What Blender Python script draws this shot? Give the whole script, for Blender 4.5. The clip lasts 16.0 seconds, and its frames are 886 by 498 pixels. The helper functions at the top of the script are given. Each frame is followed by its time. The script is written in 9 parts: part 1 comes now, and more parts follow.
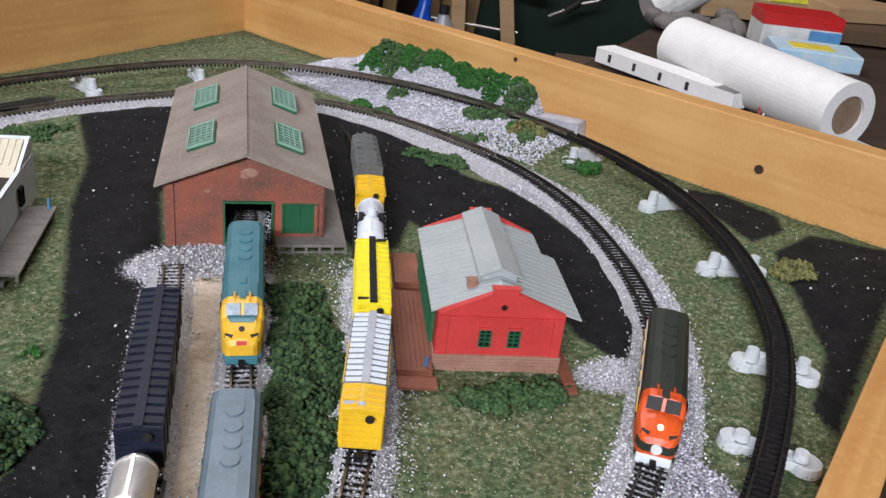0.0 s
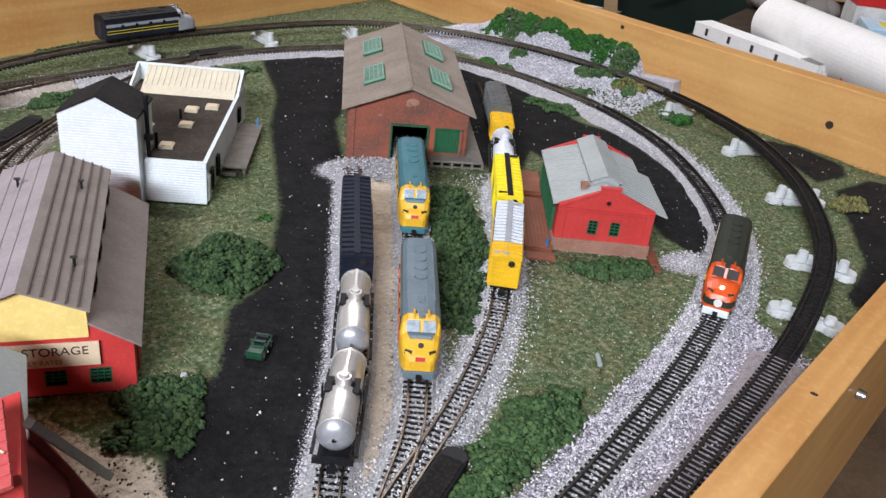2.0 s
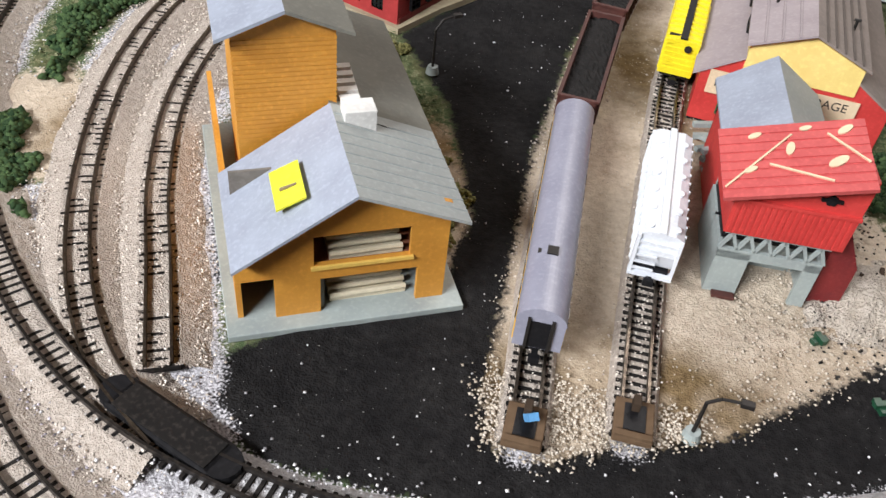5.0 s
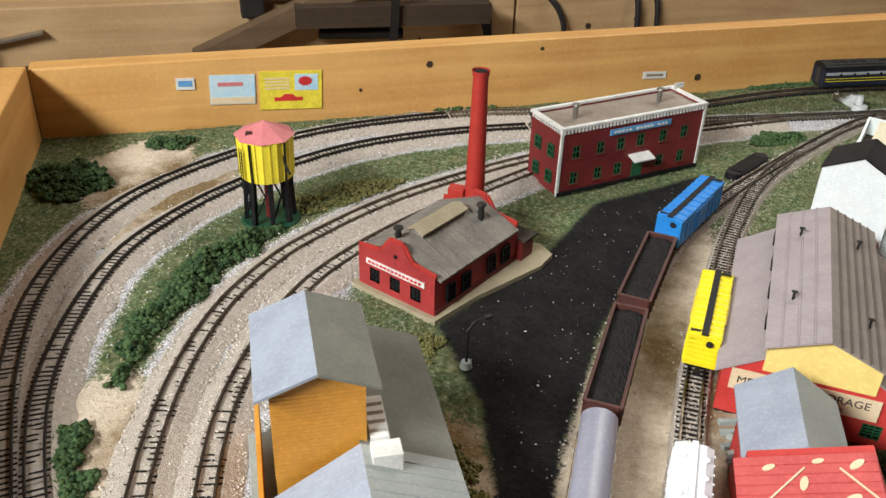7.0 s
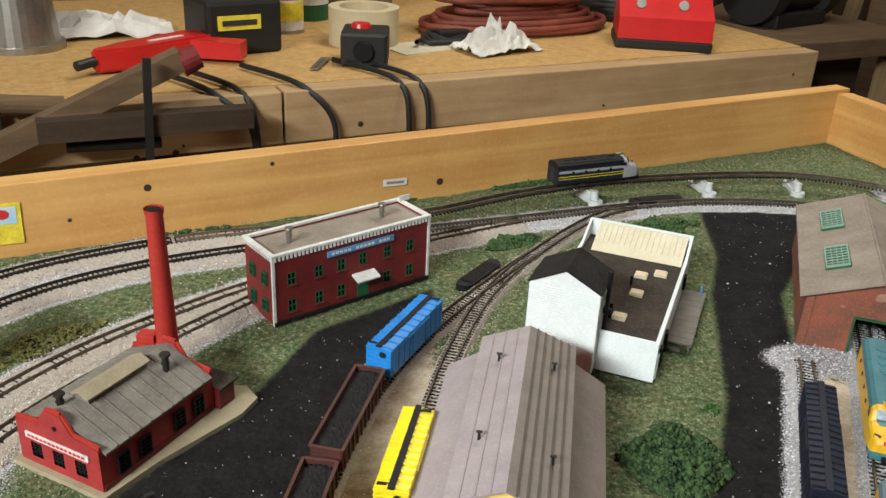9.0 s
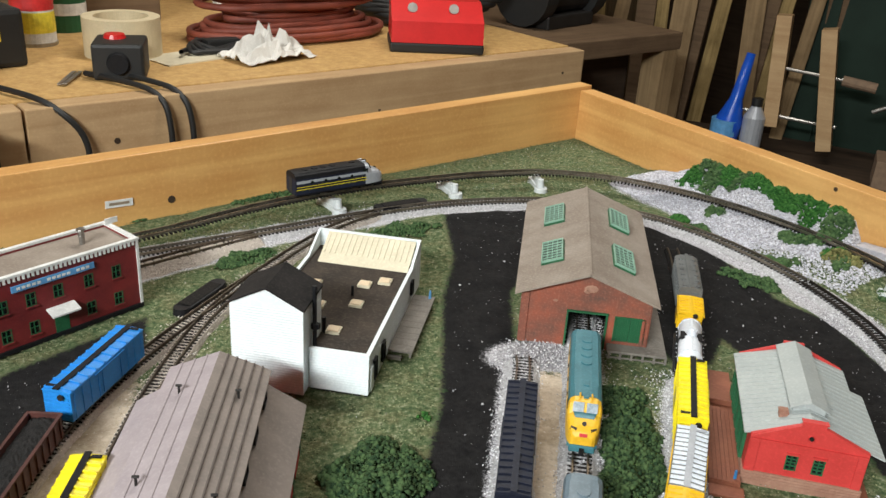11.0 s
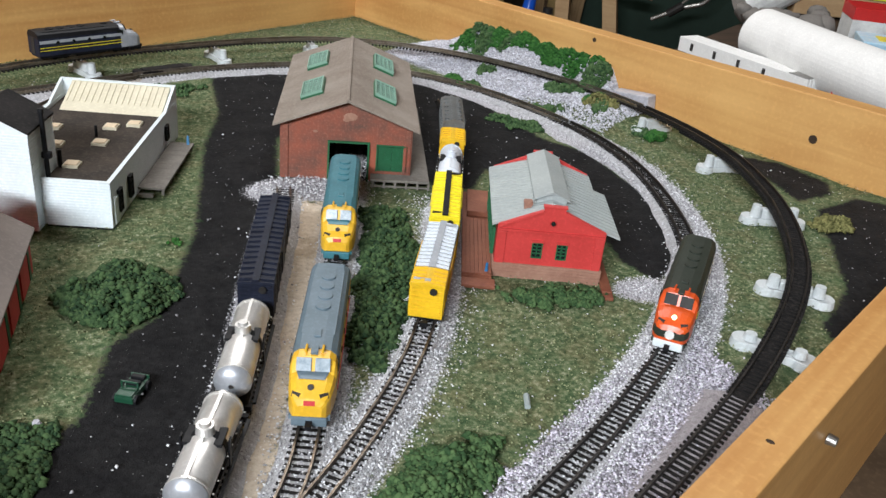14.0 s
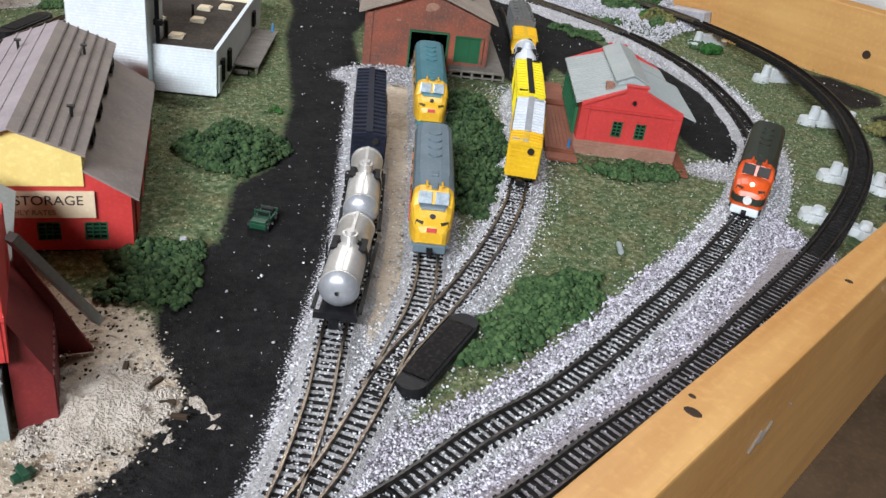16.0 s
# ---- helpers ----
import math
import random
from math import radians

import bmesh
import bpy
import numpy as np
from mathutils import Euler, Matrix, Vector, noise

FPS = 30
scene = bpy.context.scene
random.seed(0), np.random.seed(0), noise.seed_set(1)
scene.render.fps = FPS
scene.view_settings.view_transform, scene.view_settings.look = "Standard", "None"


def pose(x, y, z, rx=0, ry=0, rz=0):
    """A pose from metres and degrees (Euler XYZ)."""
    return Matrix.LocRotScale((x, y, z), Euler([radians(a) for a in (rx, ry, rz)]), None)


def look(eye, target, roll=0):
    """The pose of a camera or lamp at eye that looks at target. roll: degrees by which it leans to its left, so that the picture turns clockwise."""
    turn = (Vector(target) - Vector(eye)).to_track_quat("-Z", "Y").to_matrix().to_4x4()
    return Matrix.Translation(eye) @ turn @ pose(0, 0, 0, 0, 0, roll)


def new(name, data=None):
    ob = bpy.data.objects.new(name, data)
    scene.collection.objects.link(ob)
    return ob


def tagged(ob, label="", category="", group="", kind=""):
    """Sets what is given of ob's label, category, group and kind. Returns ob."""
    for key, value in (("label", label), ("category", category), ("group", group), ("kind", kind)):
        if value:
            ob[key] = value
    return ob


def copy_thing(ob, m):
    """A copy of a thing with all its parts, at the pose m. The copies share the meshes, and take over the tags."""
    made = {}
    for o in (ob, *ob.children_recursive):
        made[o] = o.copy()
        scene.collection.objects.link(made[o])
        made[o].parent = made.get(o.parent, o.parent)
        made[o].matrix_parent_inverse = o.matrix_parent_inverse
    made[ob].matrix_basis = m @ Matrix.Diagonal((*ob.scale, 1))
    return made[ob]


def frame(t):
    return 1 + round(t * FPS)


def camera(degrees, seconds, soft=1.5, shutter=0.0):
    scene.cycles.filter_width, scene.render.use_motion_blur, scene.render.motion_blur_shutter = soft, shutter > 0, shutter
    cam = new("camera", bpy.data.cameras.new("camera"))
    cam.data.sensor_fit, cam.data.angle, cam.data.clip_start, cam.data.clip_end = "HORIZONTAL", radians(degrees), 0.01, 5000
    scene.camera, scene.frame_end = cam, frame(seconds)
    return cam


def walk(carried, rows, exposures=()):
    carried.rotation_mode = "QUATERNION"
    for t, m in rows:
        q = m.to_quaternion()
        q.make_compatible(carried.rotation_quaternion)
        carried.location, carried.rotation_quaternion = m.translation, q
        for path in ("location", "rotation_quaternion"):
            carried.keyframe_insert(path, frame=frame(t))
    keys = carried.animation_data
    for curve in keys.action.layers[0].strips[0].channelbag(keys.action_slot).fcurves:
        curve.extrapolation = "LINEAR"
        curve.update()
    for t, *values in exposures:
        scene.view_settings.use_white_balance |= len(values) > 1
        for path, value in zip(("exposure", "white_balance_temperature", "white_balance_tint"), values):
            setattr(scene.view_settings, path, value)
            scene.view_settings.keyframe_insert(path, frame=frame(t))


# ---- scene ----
cam = camera(54.4, 16.0)
PATH = [
    (0, (0.036, 0.05, 0.219), (0.923, 1.603, -0.676), 6.7),
    (0.5, (0.027, 0.023, 0.232), (0.839, 1.599, -0.693), 7.3),
    (1, (0.023, -0.024, 0.248), (0.739, 1.602, -0.673), 7.3),
    (1.5, (-0.022, -0.051, 0.241), (0.676, 1.578, -0.685), 6.5),
    (2, (-0.043, -0.063, 0.236), (0.658, 1.549, -0.717), 6.8),
    (2.5, (-0.074, -0.077, 0.223), (0.578, 1.523, -0.785), 8.4),
    (3, (-0.107, -0.086, 0.203), (0.334, 1.508, -0.922), 9.4),
    (3.5, (-0.123, -0.092, 0.19), (0.119, 1.449, -1.062), 9.5),
    (4, (-0.141, -0.099, 0.191), (-0.08, 1.39, -1.143), 8.0),
    (4.2, (-0.152, -0.099, 0.197), (-0.148, 1.342, -1.189), 8.4),
    (6.3, (-0.177, -0.107, 0.237), (-0.625, 1.475, -0.902), 2.7),
    (6.5, (-0.173, -0.101, 0.248), (-0.625, 1.507, -0.852), 2.6),
    (7, (-0.165, -0.085, 0.267), (-0.606, 1.578, -0.754), 2.0),
    (7.5, (-0.145, -0.062, 0.28), (-0.527, 1.657, -0.668), 1.5),
    (8, (-0.122, -0.044, 0.284), (-0.398, 1.722, -0.612), 1.8),
    (8.5, (-0.107, -0.034, 0.285), (-0.29, 1.756, -0.587), 2.5),
    (8.7, (-0.102, -0.031, 0.283), (-0.252, 1.768, -0.577), 2.6),
    (10.8, (-0.032, -0.008, 0.28), (0.197, 1.807, -0.527), 3.9),
    (11, (-0.02, -0.007, 0.281), (0.265, 1.799, -0.531), 3.7),
    (11.5, (0.004, -0.004, 0.274), (0.424, 1.777, -0.534), 4.0),
    (12, (0.02, -0.004, 0.269), (0.546, 1.746, -0.543), 3.8),
    (12.5, (0.041, -0.008, 0.26), (0.677, 1.709, -0.544), 4.0),
    (13, (0.043, -0.013, 0.246), (0.751, 1.669, -0.571), 4.9),
    (13.5, (0.03, -0.028, 0.228), (0.736, 1.633, -0.635), 5.6),
    (14, (0.017, -0.039, 0.216), (0.692, 1.616, -0.683), 5.8),
    (14.5, (-0.001, -0.059, 0.202), (0.63, 1.582, -0.753), 5.5),
    (15, (-0.022, -0.063, 0.191), (0.618, 1.554, -0.797), 6.3),
    (15.5, (-0.03, -0.07, 0.189), (0.634, 1.54, -0.795), 7.1),
    (16, (-0.038, -0.072, 0.184), (0.622, 1.539, -0.801), 7.9),
]
walk(cam, [(t, look(eye, target, roll)) for t, eye, target, roll in PATH],
     ((0.0, 0.0, 6000, 18), (4.0, 0.02, 6250, 17), (7.0, 0.0, 6650, 10), (8.5, -0.04, 6650, 8), (11.0, 0.16, 6500, 9), (13.0, 0.12, 6200, 11), (16.0, 0.02, 6050, 13)))

# ---- world and light ----
world = bpy.data.worlds.new("shop_air")
scene.world = world
world.use_nodes = True
world.node_tree.nodes["Background"].inputs[0].default_value = (1.0, 0.94, 0.86, 1)
world.node_tree.nodes["Background"].inputs[1].default_value = 0.25


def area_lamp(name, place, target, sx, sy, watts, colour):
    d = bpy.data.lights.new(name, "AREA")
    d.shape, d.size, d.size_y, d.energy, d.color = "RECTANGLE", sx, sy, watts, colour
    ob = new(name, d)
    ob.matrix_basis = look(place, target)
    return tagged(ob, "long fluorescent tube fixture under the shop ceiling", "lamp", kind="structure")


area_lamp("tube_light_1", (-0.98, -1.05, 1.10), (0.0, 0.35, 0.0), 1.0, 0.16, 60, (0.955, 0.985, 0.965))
area_lamp("tube_light_2", (0.25, 1.35, 1.35), (0.0, 1.0, 0.0), 1.25, 0.25, 19, (1.0, 0.96, 0.88))



# ---- materials ----
def material(name, a, b=None, rough=0.6, scale=60.0, fine=600.0, bump=0.15, metal=0.0, c=None, emit=0.0, depth=0.0006):
    """Two-scale mottled surface: a and b mixed by large stains, fine grain on top, bump from both."""
    m = bpy.data.materials.new(name)
    m.use_nodes = True
    nt = m.node_tree
    p = nt.nodes["Principled BSDF"]
    b = b or tuple(v * 0.72 for v in a)
    co = nt.nodes.new("ShaderNodeTexCoord")
    n1 = nt.nodes.new("ShaderNodeTexNoise")
    n1.inputs["Scale"].default_value, n1.inputs["Detail"].default_value, n1.inputs["Roughness"].default_value = scale, 6, 0.65
    n2 = nt.nodes.new("ShaderNodeTexNoise")
    n2.inputs["Scale"].default_value, n2.inputs["Detail"].default_value = fine, 3
    nt.links.new(co.outputs["Object"], n1.inputs["Vector"])
    nt.links.new(co.outputs["Object"], n2.inputs["Vector"])
    r1 = nt.nodes.new("ShaderNodeValToRGB")
    r1.color_ramp.elements[0].position, r1.color_ramp.elements[1].position = 0.36, 0.66
    r1.color_ramp.elements[0].color, r1.color_ramp.elements[1].color = (*b, 1), (*a, 1)
    nt.links.new(n1.outputs[0], r1.inputs[0])
    mix = nt.nodes.new("ShaderNodeMix")
    mix.data_type, mix.blend_type = "RGBA", "MIX"
    r2 = nt.nodes.new("ShaderNodeMapRange")
    r2.inputs[1].default_value, r2.inputs[2].default_value, r2.inputs[3].default_value, r2.inputs[4].default_value = 0.5, 0.8, 0.0, 0.55
    nt.links.new(n2.outputs[0], r2.inputs[0])
    nt.links.new(r2.outputs[0], mix.inputs[0])
    nt.links.new(r1.outputs[0], mix.inputs[6])
    mix.inputs[7].default_value = (*(c or tuple(min(1, v * 1.25 + 0.01) for v in a)), 1)
    nt.links.new(mix.outputs[2], p.inputs["Base Color"])
    p.inputs["Roughness"].default_value, p.inputs["Metallic"].default_value = rough, metal
    if bump:
        bp = nt.nodes.new("ShaderNodeBump")
        bp.inputs["Strength"].default_value, bp.inputs["Distance"].default_value = bump, depth
        ad = nt.nodes.new("ShaderNodeMath")
        nt.links.new(n1.outputs[0], ad.inputs[0])
        nt.links.new(n2.outputs[0], ad.inputs[1])
        nt.links.new(ad.outputs[0], bp.inputs["Height"])
        nt.links.new(bp.outputs[0], p.inputs["Normal"])
    if emit:
        p.inputs["Emission Color"].default_value, p.inputs["Emission Strength"].default_value = (*a, 1), emit
    return m


def grain(name, dark, light, axis, rough=0.5, scale=22.0, stretch=14.0, scratch=0.3):
    """Sawn wood: stretched grain along one axis of the object, knots and blotches."""
    m = material(name, light, dark, rough, 9.0, 300, 0.12, depth=0.0008)
    nt = m.node_tree
    p = nt.nodes["Principled BSDF"]
    co = nt.nodes.new("ShaderNodeTexCoord")
    mp = nt.nodes.new("ShaderNodeMapping")
    s = [scale * stretch / 4] * 3
    s[axis] = scale / 6
    mp.inputs["Scale"].default_value = s
    w = nt.nodes.new("ShaderNodeTexNoise")
    w.inputs["Scale"].default_value, w.inputs["Detail"].default_value, w.inputs["Distortion"].default_value = 1.0, 5, 0.8
    nt.links.new(co.outputs["Object"], mp.inputs[0])
    nt.links.new(mp.outputs[0], w.inputs["Vector"])
    r = nt.nodes.new("ShaderNodeValToRGB")
    r.color_ramp.elements[0].position, r.color_ramp.elements[1].position = 0.3, 0.68
    r.color_ramp.elements[0].color, r.color_ramp.elements[1].color = (*dark, 1), (*light, 1)
    nt.links.new(w.outputs[0], r.inputs[0])
    mx = nt.nodes.new("ShaderNodeMix")
    mx.data_type = "RGBA"
    mx.inputs[0].default_value = 0.55
    old = p.inputs["Base Color"].links[0].from_socket
    nt.links.new(old, mx.inputs[6])
    nt.links.new(r.outputs[0], mx.inputs[7])
    nt.links.new(mx.outputs[2], p.inputs["Base Color"])
    return m


M = {}


def mats():
    d = dict
    spec = {
        "red_wall": d(a=(0.58, 0.05, 0.045), b=(0.48, 0.036, 0.032), rough=0.55, bump=0.08),
        "mill_red": d(a=(0.36, 0.032, 0.032), b=(0.27, 0.022, 0.024), rough=0.6, bump=0.1),
        "dark_red": d(a=(0.20, 0.018, 0.018), b=(0.13, 0.012, 0.014), rough=0.6, bump=0.15, fine=900),
        "rust_brick": d(a=(0.34, 0.085, 0.045), b=(0.11, 0.06, 0.046), c=(0.40, 0.17, 0.11), rough=0.8, scale=30, fine=700, bump=0.4),
        "tan_brick": d(a=(0.36, 0.2, 0.14), b=(0.27, 0.13, 0.09), rough=0.85, bump=0.4),
        "brown": d(a=(0.27, 0.095, 0.05), b=(0.2, 0.065, 0.035), rough=0.7),
        "roof_tan": d(a=(0.32, 0.27, 0.225), b=(0.22, 0.175, 0.14), rough=0.8, scale=28),
        "roof_grey": d(a=(0.40, 0.43, 0.42), b=(0.33, 0.36, 0.36), rough=0.55, scale=30),
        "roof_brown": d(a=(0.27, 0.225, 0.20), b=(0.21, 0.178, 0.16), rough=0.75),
        "roof_seam": d(a=(0.10, 0.08, 0.07), b=(0.08, 0.065, 0.055), rough=0.75),
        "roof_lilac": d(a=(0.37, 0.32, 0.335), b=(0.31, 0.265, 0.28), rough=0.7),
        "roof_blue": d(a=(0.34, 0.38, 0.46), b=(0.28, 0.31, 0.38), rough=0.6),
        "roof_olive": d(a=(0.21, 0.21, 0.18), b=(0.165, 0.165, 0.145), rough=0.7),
        "black_roof": d(a=(0.025, 0.022, 0.022), b=(0.014, 0.013, 0.013), rough=0.85, c=(0.05, 0.045, 0.04)),
        "felt": d(a=(0.062, 0.048, 0.038), b=(0.035, 0.029, 0.025), rough=0.9, scale=45, c=(0.12, 0.1, 0.08)),
        "white": d(a=(0.76, 0.82, 0.84), b=(0.70, 0.76, 0.78), rough=0.5, bump=0.05),
        "cream": d(a=(0.66, 0.60, 0.45), b=(0.58, 0.52, 0.38), rough=0.55, bump=0.05),
        "yellow_wall": d(a=(0.80, 0.55, 0.13), b=(0.72, 0.46, 0.1), rough=0.55, bump=0.05),
        "pale_yellow": d(a=(0.86, 0.68, 0.24), b=(0.80, 0.61, 0.20), rough=0.55, bump=0.05),
        "orange_wall": d(a=(0.66, 0.31, 0.045), b=(0.56, 0.25, 0.035), rough=0.55, bump=0.05),
        "green": d(a=(0.018, 0.12, 0.05), b=(0.012, 0.085, 0.035), rough=0.5, bump=0.05),
        "pale_green": d(a=(0.20, 0.33, 0.25), b=(0.14, 0.25, 0.18), rough=0.5, bump=0.05),
        "tank_head": d(a=(0.58, 0.60, 0.64), b=(0.48, 0.50, 0.54), rough=0.35, metal=0.6, bump=0.03),
        "glass_dark": d(a=(0.012, 0.016, 0.014), b=(0.006, 0.008, 0.008), rough=0.25, bump=0),
        "grey_plastic": d(a=(0.34, 0.39, 0.38), b=(0.28, 0.32, 0.32), rough=0.6, bump=0.05),
        "deck_grey": d(a=(0.23, 0.21, 0.185), b=(0.15, 0.135, 0.12), rough=0.85),
        "tan_base": d(a=(0.36, 0.31, 0.21), b=(0.29, 0.24, 0.16), rough=0.85),
        "black": d(a=(0.012, 0.012, 0.014), b=(0.007, 0.007, 0.008), rough=0.5, bump=0.05),
        "tie_black": d(a=(0.014, 0.012, 0.011), b=(0.007, 0.0065, 0.0065), rough=0.8, c=(0.06, 0.05, 0.045)),
        "rail": d(a=(0.16, 0.13, 0.10), b=(0.07, 0.055, 0.045), rough=0.38, metal=0.85, scale=90, c=(0.42, 0.36, 0.28)),
        "rail_black": d(a=(0.035, 0.03, 0.028), b=(0.018, 0.016, 0.015), rough=0.4, metal=0.5, scale=90, c=(0.12, 0.1, 0.08)),
        # silver sheen of the far rails, put into their colour
        "rail_sheen": d(a=(0.42, 0.38, 0.32), b=(0.22, 0.19, 0.15), rough=0.3, metal=0.9, scale=90, c=(0.62, 0.57, 0.5)),
        "glass_green": d(a=(0.03, 0.05, 0.035), b=(0.012, 0.022, 0.016), rough=0.3, bump=0, scale=160),
        "sky_frame": d(a=(0.30, 0.46, 0.37), b=(0.18, 0.32, 0.24), rough=0.5, bump=0.05),
        "faded_red": d(a=(0.56, 0.10, 0.095), b=(0.46, 0.07, 0.07), rough=0.6, bump=0.1),
        # pale mottled pane colour carries the reflection
        "windscreen": d(a=(0.46, 0.52, 0.57), b=(0.22, 0.28, 0.33), rough=0.2, bump=0, scale=260),
        "car_grey": d(a=(0.19, 0.20, 0.20), b=(0.13, 0.135, 0.135), rough=0.35, bump=0.05, metal=0.2),
        "floor_wood": d(a=(0.26, 0.17, 0.10), b=(0.15, 0.095, 0.055), rough=0.7, scale=7, fine=90, bump=0.2),
        "glass_pale": d(a=(0.16, 0.19, 0.165), b=(0.07, 0.085, 0.075), rough=0.3, bump=0, scale=160),
        "tank_silver": d(a=(0.74, 0.72, 0.69), b=(0.62, 0.60, 0.575), rough=0.36, metal=0.55, bump=0.03),
        "silver": d(a=(0.46, 0.48, 0.52), b=(0.38, 0.40, 0.44), rough=0.4, metal=0.3, bump=0.05),
        "car_white": d(a=(0.74, 0.77, 0.82), b=(0.64, 0.68, 0.74), rough=0.4, bump=0.05),
        "car_yellow": d(a=(0.80, 0.50, 0.012), b=(0.72, 0.42, 0.01), rough=0.4, bump=0.05),
        "lemon": d(a=(0.85, 0.72, 0.02), b=(0.78, 0.64, 0.016), rough=0.4, bump=0.05),
        "car_blue": d(a=(0.02, 0.24, 0.66), b=(0.016, 0.2, 0.58), rough=0.4, bump=0.05),
        "navy": d(a=(0.017, 0.021, 0.038), b=(0.01, 0.012, 0.022), rough=0.5, bump=0.1),
        "oxide": d(a=(0.085, 0.026, 0.02), b=(0.05, 0.017, 0.014), rough=0.6),
        "coal": d(a=(0.022, 0.02, 0.02), b=(0.01, 0.01, 0.01), rough=0.75, scale=300, fine=1200, bump=0.8),
        "coach_grey": d(a=(0.30, 0.305, 0.38), b=(0.25, 0.255, 0.325), rough=0.35, bump=0.04),
        "loco_grey": d(a=(0.15, 0.20, 0.24), b=(0.11, 0.155, 0.185), rough=0.45, bump=0.05),
        "loco_teal": d(a=(0.06, 0.20, 0.24), b=(0.04, 0.15, 0.185), rough=0.45, bump=0.05),
        "loco_yellow": d(a=(0.80, 0.47, 0.03), b=(0.72, 0.40, 0.02), rough=0.4, bump=0.04),
        "loco_orange": d(a=(0.72, 0.10, 0.015), b=(0.62, 0.075, 0.01), rough=0.35, bump=0.03),
        "loco_green": d(a=(0.025, 0.032, 0.022), b=(0.016, 0.022, 0.015), rough=0.5, bump=0.05),
        "red_mark": d(a=(0.62, 0.03, 0.03), rough=0.5, bump=0),
        "lamp_glow": d(a=(1.0, 0.75, 0.4), rough=0.3, bump=0, emit=2.5),
        "pink": d(a=(0.62, 0.20, 0.21), b=(0.52, 0.15, 0.16), rough=0.6),
        "tower_yellow": d(a=(0.83, 0.70, 0.05), b=(0.74, 0.60, 0.04), rough=0.5),
        "stack_red": d(a=(0.42, 0.03, 0.02), b=(0.33, 0.022, 0.016), rough=0.6),
        "sign_cream": d(a=(0.72, 0.58, 0.40), b=(0.66, 0.52, 0.35), rough=0.6, bump=0),
        "sign_blue": d(a=(0.12, 0.35, 0.66), rough=0.5, bump=0),
        "sign_white": d(a=(0.78, 0.78, 0.76), rough=0.5, bump=0),
        "ink": d(a=(0.03, 0.026, 0.024), rough=0.7, bump=0),
        "ink_soft": d(a=(0.30, 0.23, 0.16), rough=0.7, bump=0),
        "paper_yellow": d(a=(0.86, 0.70, 0.06), rough=0.5, bump=0),
        "paper_sky": d(a=(0.36, 0.60, 0.78), b=(0.6, 0.7, 0.74), rough=0.5, bump=0, scale=90),
        "neon_note": d(a=(0.85, 0.85, 0.05), rough=0.6, bump=0),
        "pier_white": d(a=(0.62, 0.65, 0.66), b=(0.52, 0.55, 0.56), rough=0.45, bump=0.05),
        "jeep_green": d(a=(0.012, 0.07, 0.035), b=(0.008, 0.05, 0.025), rough=0.4, bump=0.05),
        "toy_blue": d(a=(0.04, 0.22, 0.5), rough=0.5, bump=0),
        "rock": d(a=(0.50, 0.49, 0.53), b=(0.36, 0.35, 0.38), rough=0.9, scale=80, fine=500, bump=0.9, c=(0.68, 0.67, 0.70)),
        "paper_roll": d(a=(0.80, 0.79, 0.77), b=(0.74, 0.73, 0.71), rough=0.7, bump=0.05),
        "cardboard": d(a=(0.25, 0.17, 0.11), b=(0.18, 0.12, 0.08), rough=0.85),
        "bright_red": d(a=(0.60, 0.02, 0.02), b=(0.5, 0.015, 0.015), rough=0.35, bump=0.03, scale=20),
        "cord": d(a=(0.26, 0.06, 0.035), b=(0.17, 0.04, 0.025), rough=0.6, scale=30),
        "rubber": d(a=(0.012, 0.012, 0.012), rough=0.55, bump=0.05),
        "bottle_blue": d(a=(0.01, 0.09, 0.55), b=(0.008, 0.07, 0.45), rough=0.3, bump=0),
        "steel": d(a=(0.45, 0.44, 0.42), b=(0.32, 0.31, 0.29), rough=0.35, metal=0.9, scale=30),
        "iron_dark": d(a=(0.03, 0.027, 0.025), b=(0.018, 0.016, 0.015), rough=0.55, metal=0.4, scale=25),
        "masking_tape": d(a=(0.62, 0.52, 0.34), b=(0.54, 0.45, 0.29), rough=0.6, scale=30),
        "cloth_white": d(a=(0.68, 0.66, 0.62), b=(0.55, 0.53, 0.5), rough=0.9, scale=25),
        "door_green": d(a=(0.012, 0.028, 0.019), b=(0.007, 0.017, 0.011), rough=0.6, scale=6),
        "stone_grey": d(a=(0.22, 0.2, 0.18), b=(0.13, 0.12, 0.11), rough=0.9, scale=30, bump=0.5),
    }
    for k, v in spec.items():
        M[k] = material(k, **v)
    M["pine"] = grain("pine", (0.50, 0.235, 0.068), (0.73, 0.43, 0.155), 0, 0.42)
    M["lumber"] = grain("lumber", (0.36, 0.22, 0.11), (0.52, 0.36, 0.2), 0, 0.7)
    M["old_wood"] = grain("old_wood", (0.085, 0.052, 0.03), (0.17, 0.11, 0.065), 0, 0.8)
    M["dark_wood"] = grain("dark_wood", (0.028, 0.019, 0.013), (0.07, 0.046, 0.03), 0, 0.8)
    M["plank"] = grain("plank", (0.14, 0.09, 0.045), (0.33, 0.225, 0.12), 2, 0.75)
    M["plank_gold"] = grain("plank_gold", (0.13, 0.085, 0.03), (0.40, 0.28, 0.12), 2, 0.75, 30.0)
    M["osb"] = material("osb", (0.56, 0.35, 0.13), (0.42, 0.24, 0.08), 0.7, 55, 160, 0.4, c=(0.66, 0.46, 0.22))


